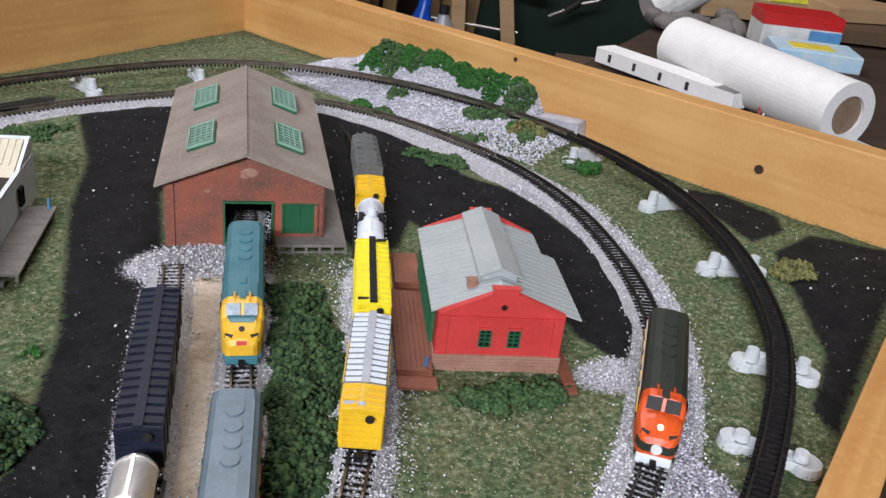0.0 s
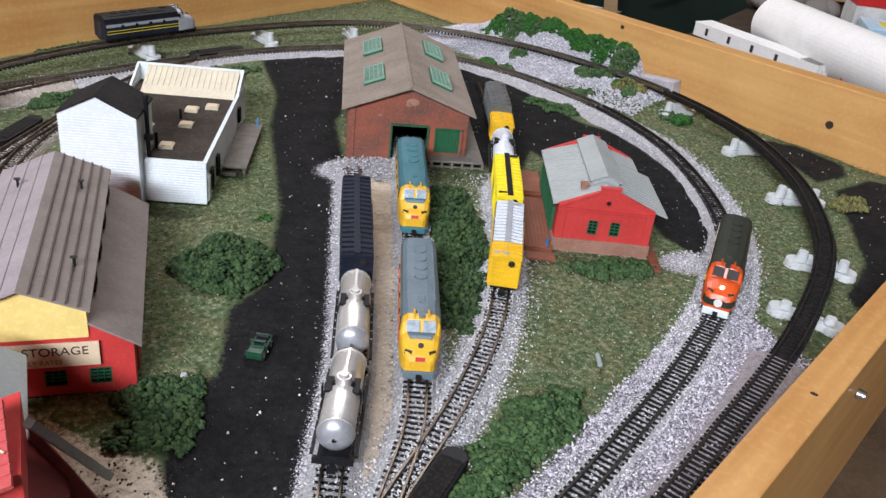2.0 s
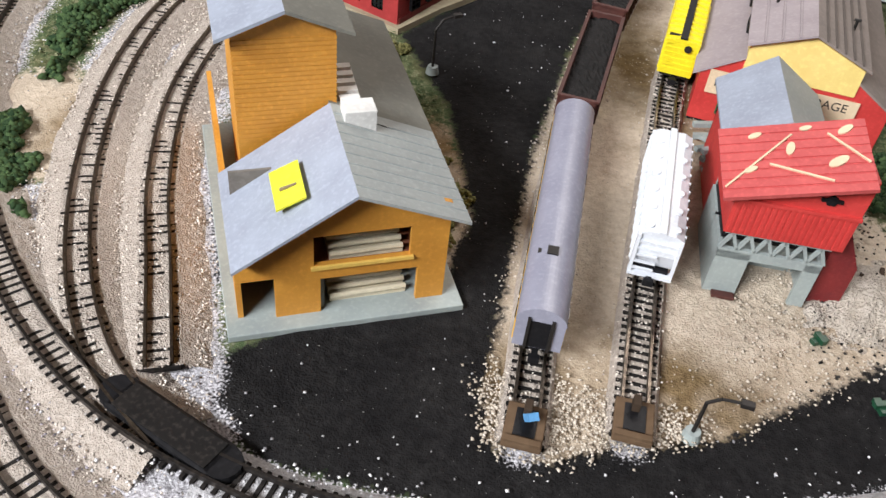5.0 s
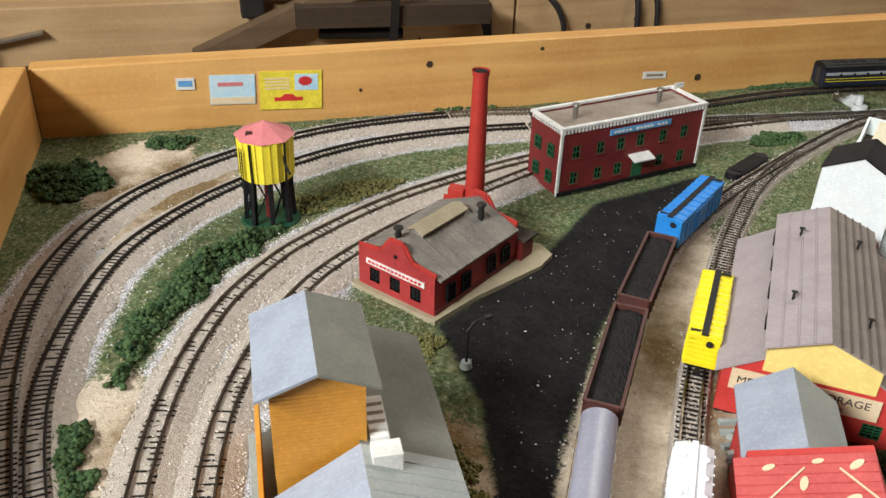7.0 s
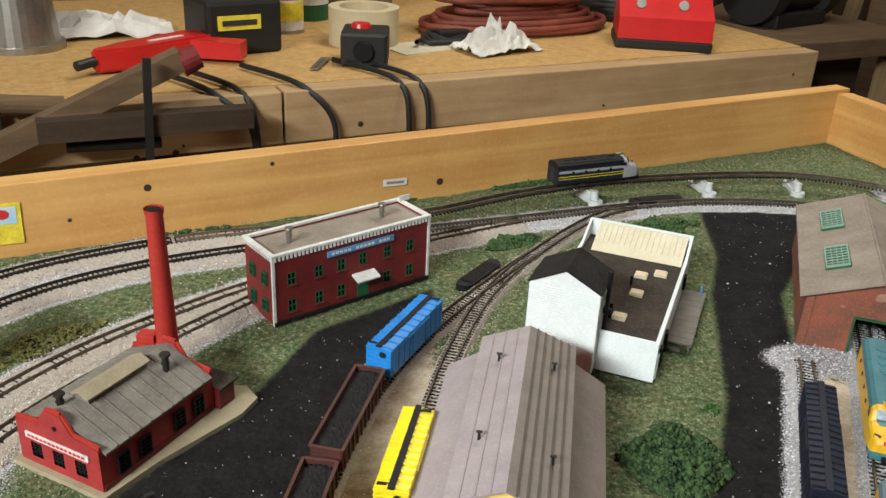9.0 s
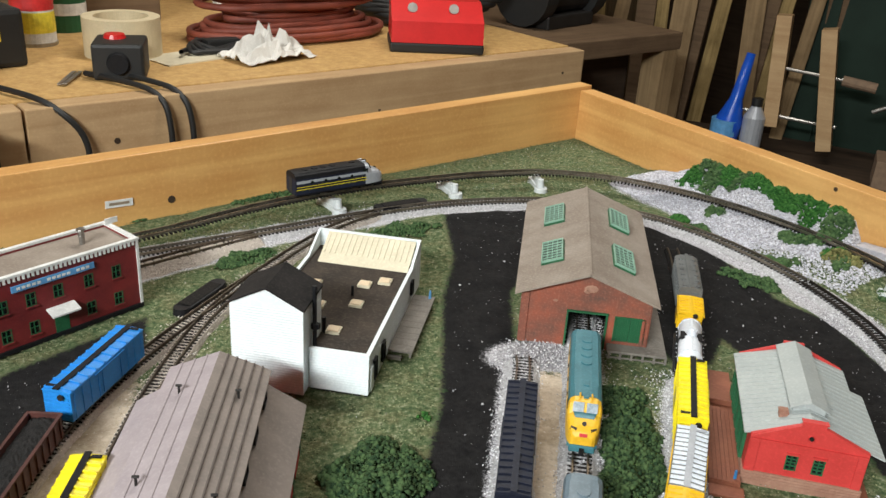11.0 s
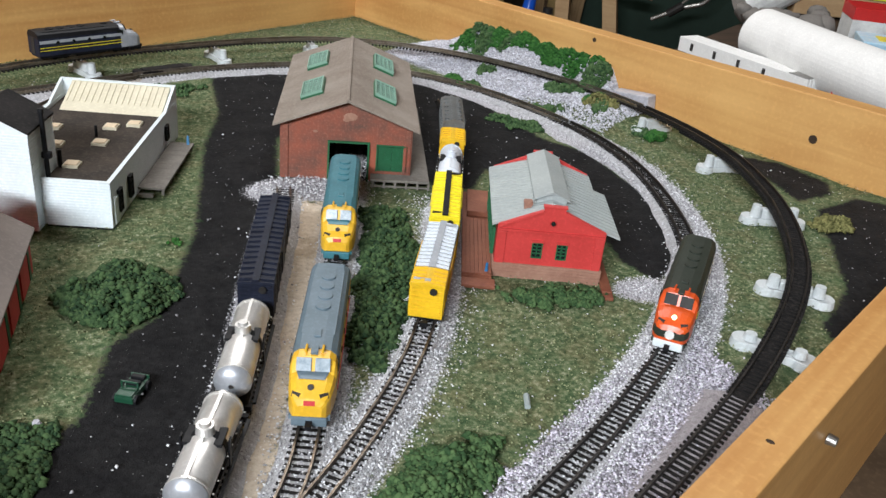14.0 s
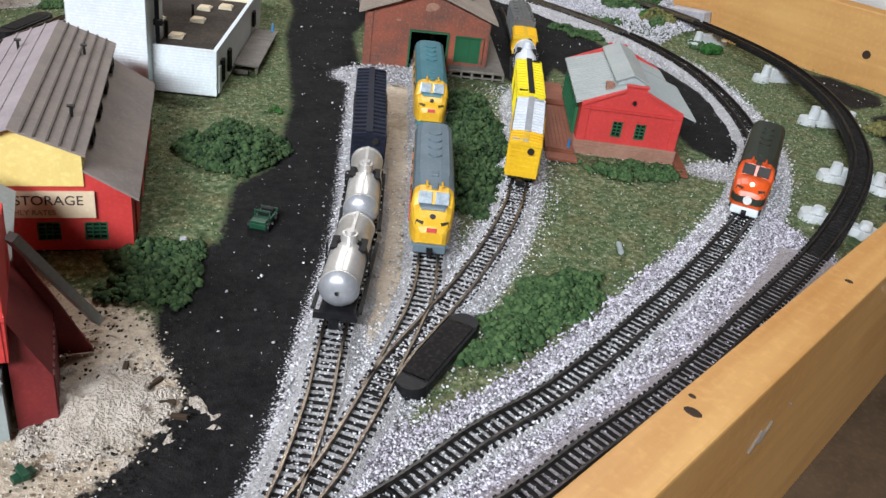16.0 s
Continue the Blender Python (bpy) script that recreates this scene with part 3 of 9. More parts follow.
def ground_material():
    m = bpy.data.materials.new("layout_ground")
    m.use_nodes = True
    nt = m.node_tree
    p = nt.nodes["Principled BSDF"]
    at = nt.nodes.new("ShaderNodeAttribute")
    at.attribute_name = "zones"
    sep = nt.nodes.new("ShaderNodeSeparateColor")
    nt.links.new(at.outputs["Color"], sep.inputs[0])
    co = nt.nodes.new("ShaderNodeTexCoord")

    def noise_tex(scale, detail=4, rough=0.6):
        n = nt.nodes.new("ShaderNodeTexNoise")
        n.inputs["Scale"].default_value, n.inputs["Detail"].default_value, n.inputs["Roughness"].default_value = scale, detail, rough
        nt.links.new(co.outputs["Object"], n.inputs["Vector"])
        return n.outputs[0]

    def ramp(src, stops):
        r = nt.nodes.new("ShaderNodeValToRGB")
        while len(r.color_ramp.elements) < len(stops):
            r.color_ramp.elements.new(0.5)
        for e, (pos, col) in zip(r.color_ramp.elements, stops):
            e.position, e.color = pos, (*col, 1)
        nt.links.new(src, r.inputs[0])
        return r.outputs[0]

    def mixer(fac, a, b):
        x = nt.nodes.new("ShaderNodeMix")
        x.data_type = "RGBA"
        nt.links.new(fac, x.inputs[0])
        nt.links.new(a, x.inputs[6])
        nt.links.new(b, x.inputs[7])
        return x.outputs[2]

    def ragged(src, nz, amount):
        """The zone's edge, broken up by grain."""
        a = nt.nodes.new("ShaderNodeMath")
        a.operation = "SUBTRACT"
        nt.links.new(nz, a.inputs[0])
        a.inputs[1].default_value = 0.5
        b = nt.nodes.new("ShaderNodeMath")
        b.operation = "MULTIPLY_ADD"
        nt.links.new(a.outputs[0], b.inputs[0])
        b.inputs[1].default_value = amount
        nt.links.new(src, b.inputs[2])
        c = nt.nodes.new("ShaderNodeMapRange")
        c.inputs[1].default_value, c.inputs[2].default_value = 0.4, 0.6
        nt.links.new(b.outputs[0], c.inputs[0])
        return c.outputs[0]
    big, mid, fine, tiny = noise_tex(9), noise_tex(55, 5, 0.7), noise_tex(330, 4, 0.7), noise_tex(1100, 2)
    grass_a = ramp(fine, [(0.30, (0.026, 0.056, 0.023)), (0.47, (0.082, 0.120, 0.055)), (0.60, (0.178, 0.204, 0.110)), (0.73, (0.48, 0.48, 0.36))])
    grass_b = ramp(fine, [(0.30, (0.050, 0.052, 0.026)), (0.52, (0.145, 0.145, 0.070)), (0.74, (0.34, 0.32, 0.20))])
    patch = ramp(mid, [(0.45, (0, 0, 0)), (0.62, (0.8, 0.8, 0.8))])
    grass = mixer(patch, grass_a, grass_b)
    asphalt = mixer(ramp(mid, [(0.35, (0, 0, 0)), (0.7, (1, 1, 1))]), ramp(fine, [(0.3, (0.004, 0.0038, 0.0042)), (0.75, (0.013, 0.0125, 0.0135))]), ramp(fine, [(0.3, (0.008, 0.0077, 0.008)), (0.7, (0.026, 0.025, 0.025))]))
    fleck = ramp(tiny, [(0.735, (0, 0, 0)), (0.76, (1, 1, 1))])
    pale = ramp(tiny, [(0.0, (0.3, 0.3, 0.29)), (1.0, (0.5, 0.5, 0.48))])
    asphalt = mixer(fleck, asphalt, pale)
    sand_a = ramp(fine, [(0.3, (0.47, 0.385, 0.295)), (0.7, (0.68, 0.59, 0.48))])
    sand_b = ramp(fine, [(0.3, (0.13, 0.085, 0.04)), (0.7, (0.27, 0.19, 0.10))])
    sand = mixer(ramp(big, [(0.5, (0, 0, 0)), (0.62, (1, 1, 1))]), sand_a, sand_b)
    gravel = ramp(tiny, [(0.3, (0.16, 0.155, 0.165)), (0.5, (0.46, 0.45, 0.48)), (0.7, (0.82, 0.81, 0.86))])
    col = mixer(ragged(sep.outputs[1], fine, 0.9), grass, sand)
    col = mixer(ragged(sep.outputs[0], fine, 0.9), col, asphalt)
    col = mixer(ragged(sep.outputs[2], tiny, 1.1), col, gravel)
    nt.links.new(col, p.inputs["Base Color"])
    p.inputs["Roughness"].default_value = 0.9
    p.inputs["Specular IOR Level"].default_value = 0.15
    bp = nt.nodes.new("ShaderNodeBump")
    bp.inputs["Strength"].default_value, bp.inputs["Distance"].default_value = 0.55, 0.0012
    ad = nt.nodes.new("ShaderNodeMath")
    nt.links.new(fine, ad.inputs[0])
    nt.links.new(tiny, ad.inputs[1])
    nt.links.new(ad.outputs[0], bp.inputs["Height"])
    nt.links.new(bp.outputs[0], p.inputs["Normal"])
    return m


M["layout_ground"] = ground_material()
LINES = {"inner": glide(INNER, 0.0034, True), "outer": glide(OUTER, 0.0034, True), "spur_out": glide(SPUR_OUT, 0.0034), "spur_in": glide(SPUR_IN, 0.0034), "yard_tank": glide(YARD_TANK, 0.0034),
         "yard_shed": glide(YARD_SHED, 0.0034), "yard_east": glide(YARD_EAST, 0.0034), "yard_grey": glide(YARD_GREY, 0.0034), "yard_white": glide(YARD_WHITE, 0.0034)}


def wall_coords(x, y):
    """Distance along the right-hand board from the back corner, and inwards from it."""
    d = (NEAR_R - BACK_R).normalized()
    return (x - BACK_R.x) * d.x + (y - BACK_R.y) * d.y, (x - BACK_R.x) * d.y - (y - BACK_R.y) * d.x


def hills(x, y):
    """Gentle rises: the bank along the back wall and the heap of stone in the far right."""
    h = 0.004 * np.exp(-(((x + 0.03) * 0.86 + (y - 0.80) * 0.51) / 0.16) ** 2 - (((y - 0.80) * 0.86 - (x + 0.03) * 0.51) / 0.035) ** 2)
    s, w = wall_coords(x, y)
    w = w + 0.004 * np.sin(s * 90.0) + 0.002 * np.sin(s * 210.0 + 1.0)
    high = np.clip((s - 0.165) / 0.04, 0, 1) * np.clip((0.372 - s) / 0.012, 0, 1)
    low = np.clip((s - 0.12) / 0.05, 0, 1) * np.clip((0.43 - s) / 0.03, 0, 1)
    h = h + low * np.interp(w, [0.0, 0.035, 0.055, 0.068], [0.0105, 0.0105, 0.006, 0.0]) + high * np.interp(w, [0.0, 0.008, 0.018, 0.028], [0.023, 0.020, 0.010, 0.0])
    d = line_distance(np.atleast_1d(x), np.atleast_1d(y), LINES["outer"][::6])
    e = line_distance(np.atleast_1d(x), np.atleast_1d(y), LINES["inner"][::6])
    return np.minimum(np.minimum(h, 0.0115 + 2.2 * np.maximum(0, d - 0.009)), 0.001 + 0.8 * np.maximum(0, e - 0.010))


NU, NV = 330, 250


def ballast_reach(y, within):
    """How far the white ballast of the inner loop reaches on its eastern half, inside and outside the curve."""
    a = np.interp(y, [0.20, 0.30, 0.33, 0.39, 0.44, 0.52, 0.61, 0.68], [0.018, 0.014, 0.009, 0.0085, 0.0125, 0.026, 0.022, 0.014])
    b = np.interp(y, [0.20, 0.34, 0.46, 0.55, 0.65], [0.017, 0.021, 0.020, 0.014, 0.012])
    return np.where(within, a, b)


def ground():
    u, v = np.meshgrid(np.linspace(0, 1, NU), np.linspace(0, 1, NV))
    c = [np.array(p) for p in (NEAR_L, NEAR_R, BACK_L, BACK_R)]
    p = (1 - v)[..., None] * ((1 - u)[..., None] * c[0] + u[..., None] * c[1]) + v[..., None] * ((1 - u)[..., None] * c[2] + u[..., None] * c[3])
    x, y = p[..., 0].ravel(), p[..., 1].ravel()
    asp_shadow, snd = zone(x, y, ASPHALT_AND_SHADOW, 0.008), np.minimum(1, zone(x, y, SAND, 0.016) + 0.2)
    gra = np.zeros_like(x)
    for k, ln in LINES.items():
        wide = 0.019 if k in ("inner", "outer", "spur_out", "spur_in") else 0.005 if k in ("yard_grey", "yard_white") else 0.013
        d = line_distance(x, y, ln[::4])
        g = np.clip(0.5 + (wide - d) / 0.012, 0, 1)
        if k == "inner":
            g = np.where((x < 0.02) & (x > -0.25) & (y < 0.2), np.clip(0.5 + (0.0105 - d) / 0.006, 0, 1), g)
            half = edge_distance(x, y, [tuple(q) for q in ln[::6, :2]])
            g = np.where((x > 0.05) & (y > 0.12), np.clip(0.5 + (ballast_reach(y, half > 0) - d) / 0.006, 0, 1), g)
        if k == "yard_east":
            g *= np.clip((0.43 - y) / 0.02, 0, 1)
        if k == "outer":
            g *= np.clip(1 - np.interp(x, [0.2, 0.3], [0, 1]) * (y < 0.6), 0, 1) * np.where((x > -0.16) & (y > 0.55), 0.0, 1.0)
        gra = np.maximum(gra, g)
    near = (y - 0.122) * 0.877 - (x - 0.156) * 0.481
    gra = np.maximum(gra, np.where((x > -0.16) & (x < 0.27) & (asp_shadow < 0.5), np.clip(0.5 + (0.05 - near) / 0.012, 0, 1), 0))
    hs, hw = wall_coords(x, y)
    gra = np.maximum(gra, np.clip((hs - 0.13) / 0.03, 0, 1) * np.clip((0.425 - hs) / 0.02, 0, 1) * np.clip((np.interp(hs, [0.12, 0.3, 0.36, 0.42], [0.088, 0.082, 0.06, 0.02]) - hw) / 0.02, 0, 1))
    patch = np.exp(-((x - 0.272) / 0.026) ** 2 - ((y - 0.296) / 0.018) ** 2)
    gra = np.maximum(gra, np.clip(patch * 1.6 - 0.5, 0, 0.8))
    front = np.exp(-((x - 0.118) / 0.035) ** 2 - ((y - 0.452) / 0.022) ** 2)
    gra = np.maximum(gra, np.clip(front * 2.2 - 0.4, 0, 1))
    left = np.exp(-((x + 0.345) / 0.05) ** 2 - ((y - 0.2) / 0.2) ** 2)
    gra = np.maximum(gra, 0.55 * np.clip(left * 3 - 1, 0, 1) * (snd < 0.5))
    tracks = np.min([line_distance(x, y, ln[::4]) for ln in LINES.values()], axis=0)
    gra = np.where(((x < -0.2) | (x > 0.0)) & (snd > 0.45) & (tracks > 0.0085), gra * 0.25, gra)
    z = np.array([0.0011 * noise.fractal(Vector((a * 40, b * 40, 0)), 1.0, 2.0, 3) for a, b in zip(x, y)]) - 0.0008
    z += hills(x, y)
    me = bpy.data.meshes.new("layout_ground")
    idx = np.arange(NU * NV).reshape(NV, NU)
    f = np.stack([idx[:-1, :-1], idx[:-1, 1:], idx[1:, 1:], idx[1:, :-1]], -1).reshape(-1, 4)
    me.from_pydata(np.stack([x, y, z], 1).tolist(), [], f.tolist())
    at = me.color_attributes.new("zones", "FLOAT_COLOR", "POINT")
    at.data.foreach_set("color", np.stack([asp_shadow, snd, gra, np.ones_like(x)], 1).ravel())
    me.polygons.foreach_set("use_smooth", [True] * len(me.polygons))
    me.materials.append(M["layout_ground"])
    ob = new("ground", me)
    tagged(ob, "model railway scenery base of scattered turf, black tarmac, sand and ballast, with a painted corner shadow", "ground", kind="structure")
    return x, y, asp_shadow, snd, gra


GX, GY, G_ASP_SHADOW, G_SAND, G_GRAV = ground()


# ---- the pine box round the layout ----
def board(name, a, b, out, z0, z1, label, mat="pine"):
    """An upright board from a to b whose inner face lies on the line; out: +1 or -1 for the outer side."""
    a, b = Vector((*a, 0)), Vector((*b, 0))
    d = b - a
    ang = math.degrees(math.atan2(d.y, d.x))
    ob = part(name, box(B(), 0, d.length, 0, out * WALL_T, z0, z1, bevel=0.0012), mat)
    ob.matrix_basis = pose(a.x, a.y, 0, 0, 0, ang)
    return tagged(ob, label, "board", kind="structure")


dn = (BACK_R - BACK_L).normalized()
north = board("wall_north", BACK_L - dn * 0.0, BACK_R + dn * WALL_T, 1, -0.06, 0.060, "varnished honey-coloured pine board closing the layout, with knots")
for v in north.data.vertices:
    if v.co.z > 0.03:
        v.co.z -= 0.0068 * (1 - v.co.x / (BACK_R - BACK_L).length)
board("wall_east", NEAR_R, BACK_R, -1, -0.06, 0.056, "varnished honey-coloured pine board with a dark knot")
board("wall_south", NEAR_L, NEAR_R, -1, -0.10, 0.018, "varnished pine board with scuffed top edge and staples")
board("wall_west", NEAR_L, BACK_L, 1, -0.06, 0.056, "varnished honey-coloured pine board at the layout end")


# ---- tracks ----
def offset_line(line, d):
    t = np.gradient(line[:, :2], axis=0)
    t /= np.linalg.norm(t, axis=1)[:, None]
    o = line.copy()
    o[:, 0] += -t[:, 1] * d
    o[:, 1] += t[:, 0] * d
    return o, t


def strip(line, profile, closed=False):
    """Sweep a profile of (sideways, up) along a line; returns vertices and faces."""
    t = np.gradient(line[:, :2], axis=0)
    t /= np.linalg.norm(t, axis=1)[:, None]
    m, n = len(profile), len(line)
    pr = np.array(profile)
    v = np.zeros((n, m, 3))
    v[..., 0] = line[:, None, 0] - t[:, None, 1] * pr[None, :, 0]
    v[..., 1] = line[:, None, 1] + t[:, None, 0] * pr[None, :, 0]
    v[..., 2] = line[:, None, 2] + pr[None, :, 1]
    f = [(i * m + j, i * m + (j + 1) % m, (i + 1) * m + (j + 1) % m, (i + 1) * m + j) for i in range(n - 1) for j in range(m)]
    return v.reshape(-1, 3), f


TIE = box(B(), -0.00062, 0.00062, -0.0063, 0.0063, 0.0014, 0.0032)
TIE_MESH = bpy.data.meshes.new("tie")
TIE.to_mesh(TIE_MESH)
TIE.free()
TIE_MESH.materials.append(M["tie_black"])


def track(key, label, rail_mat="rail", single=None):
    line = LINES[key]
    tr = thing("railway_track", 0, 0, 0, 0, label, "track", "railway tracks")
    far = line[:, 1] > 0.55
    runs = [(line, rail_mat)]
    # the far stretch takes a brighter rail colour that imitates its sheen
    if rail_mat == "rail_black":
        runs = [(r, "rail_sheen" if r[len(r) // 2, 1] > 0.55 else rail_mat) for r in np.split(line, np.flatnonzero(np.diff(far.astype(int))) + 1) if len(r) > 3]
    for run, mt in runs:
        for side in (-1, 1):
            v, f = strip(run, [(side * GAUGE / 2 - 0.00055, 0.0031), (side * GAUGE / 2 + 0.00055, 0.0031), (side * GAUGE / 2 + 0.00045, RAIL_TOP), (side * GAUGE / 2 - 0.00045, RAIL_TOP)])
            mesh_from("rail", v, f, mt, tr, "weathered steel rail")
    t = np.gradient(line[:, :2], axis=0)
    ang = np.arctan2(t[:, 1], t[:, 0])
    bm = B()
    joined = 0
    for p, a in zip(line, ang):
        if single and single(p):
            ob = new("tie", TIE_MESH)
            ob.parent = tr
            ob.matrix_basis = Matrix.Translation(p) @ Matrix.Rotation(a + random.uniform(-0.02, 0.02), 4, "Z")
        else:
            box(bm, -0.00062, 0.00062, -0.0063, 0.0063, 0.0014, 0.0032, Matrix.Translation(p) @ Matrix.Rotation(a, 4, "Z"))
            joined += 1
    if joined:
        tagged(part("tie_rest", bm, "tie_black", tr, "black plastic sleepers"), kind="stuff")
    else:
        bm.free()
    return tr


near_stretch = lambda p: -0.02 < p[0] < 0.31 and p[1] < 0.33
track("inner", "inner loop of model track with brown rails on black sleepers", "rail_black", near_stretch)
track("outer", "outer loop of model track rising on white piers", "rail_black", single=lambda p: 0.04 < p[0] < 0.25 and p[1] < 0.3)
track("spur_out", "curved siding with brown rails in pale ballast")
track("spur_in", "curved inner siding with brown rails in pale ballast")
track("yard_tank", "yard siding under the silver tank cars", single=lambda p: p[1] < 0.2)
track("yard_shed", "yard siding leading into the brick engine shed", single=lambda p: p[1] < 0.25)
track("yard_east", "yard siding curving beside the red station")
track("yard_grey", "rusty yard siding under the grey coach", single=lambda p: p[1] < 0.12)
track("yard_white", "rusty yard siding ending at a buffer stop", single=lambda p: p[1] < 0.15)

# the dark roadbed that carries the raised part of the outer loop
up = LINES["outer"][(LINES["outer"][:, 2] > 0.0022) & (LINES["outer"][:, 0] > 0.2) & (LINES["outer"][:, 1] < 0.5)]
v, f = strip(up, [(-0.0062, 0.0), (0.0062, 0.0), (0.0062, 0.0020), (-0.0062, 0.0020)])
bed = mesh_from("raised_roadbed", v, f, "black")
tagged(bed, "black plastic roadbed carrying the raised track", "roadbed", kind="structure")


def pier(x, y, rot, h, group="track piers"):
    p = thing("track_pier", x, y, 0, rot, "white plastic pier holding up the raised track", "pier", group)
    b = B()
    for dx in (-0.0145, 0.0145):
        cyl(b, dx, 0, -0.001, 0.0035, 0.0066, 0.006, 16)
    box(b, -0.0145, 0.0145, -0.0045, 0.0045, -0.001, 0.0035, bevel=0.0006)
    part("foot", b, "pier_white", p)
    b = B()
    box(b, -0.0085, 0.0085, -0.0028, 0.0028, 0.003, h - 0.001, bevel=0.0008)
    part("post", b, "pier_white", p)
    b = B()
    for dx in (-0.0118, 0.0118):
        cyl(b, dx, 0, 0.003, max(h + 0.001, 0.007), 0.0036, 0.0028, 12)
    part("peg", b, "pier_white", p)
    return p


OUT = LINES["outer"]
for px, py in ((0.433, 0.536), (0.426, 0.446), (0.406, 0.357), (0.351, 0.271), (0.300, 0.228), (0.101, 0.750), (-0.006, 0.700), (0.191, 0.749)):
    i = int(np.argmin(np.hypot(OUT[:, 0] - px, OUT[:, 1] - py)))
    t = OUT[i + 1] - OUT[i - 1]
    pier(OUT[i, 0], OUT[i, 1], math.degrees(math.atan2(t[1], t[0])) + 90, OUT[i, 2] - 0.0006)


# ---- ballast and loose scatter ----
M["gravel_white"] = material("gravel_white", (0.60, 0.59, 0.61), (0.34, 0.335, 0.345), 0.95, 420, 1500, 1.0, c=(0.84, 0.84, 0.86), depth=0.0012)
M["gravel_tan"] = material("gravel_tan", (0.58, 0.515, 0.46), (0.40, 0.34, 0.29), 0.95, 420, 1500, 1.0, c=(0.66, 0.60, 0.54), depth=0.0012)
M["gravel_mixed"] = material("gravel_mixed", (0.42, 0.38, 0.39), (0.26, 0.23, 0.24), 0.95, 420, 1500, 1.0, c=(0.62, 0.58, 0.62), depth=0.0012)
for key, mt, top in (("inner", "gravel_white", 0.0024), ("outer", "gravel_mixed", 0.0024), ("spur_out", "gravel_tan", 0.0032), ("spur_in", "gravel_tan", 0.0032), ("yard_tank", "gravel_white", 0.0027),
                     ("yard_shed", "gravel_white", 0.0027), ("yard_east", "gravel_white", 0.0026), ("yard_grey", "gravel_tan", 0.0027), ("yard_white", "gravel_tan", 0.0027)):
    ln = LINES[key]
    runs = [ln] if key != "outer" else [r for r in np.split(ln, np.flatnonzero(np.abs(np.diff((ln[:, 2] < 0.0022).astype(int))) > 0) + 1) if r[0, 2] < 0.0022 and len(r) > 8]
    if key == "inner":
        low = (ln[:, 0] < 0.02) & (ln[:, 0] > -0.25) & (ln[:, 1] < 0.2)
        runs = [r for r in np.split(ln, np.flatnonzero(np.diff(low.astype(int))) + 1) if len(r) > 3]
    if key == "yard_east":
        runs = [ln[ln[:, 1] < 0.42]]
    if key in ("inner", "outer"):
        runs = [q for r in runs for q in np.split(r, np.flatnonzero(np.diff((r[:, 0] < -0.26).astype(int))) + 1) if len(q) > 3]
    for r in runs:
        west = key in ("inner", "outer") and r[:, 0].mean() < -0.26
        crest, stone = (0.0031, "gravel_tan") if west else (top, mt)
        wide = 0.0165 if key[:4] != "yard" else 0.0085 if key in ("yard_grey", "yard_white") else 0.0118
        if key == "inner" and r[:, 0].mean() > 0:
            wide = 0.0112
        if key == "inner" and r[:, 1].mean() < 0.2 and r[:, 0].mean() < 0.02:
            wide = 0.0110
        v, f = strip(r, [(-wide, -0.0012), (-0.0068, crest), (-0.003, crest), (0.003, crest), (0.0068, crest), (wide, -0.0012)])
        v[:, 2] += np.random.default_rng(1).uniform(-0.0002, 0.0002, len(v))
        tagged(mesh_from("ballast_bed", v, f, stone), "bed of fine pale ballast under the track", "ballast", kind="structure")

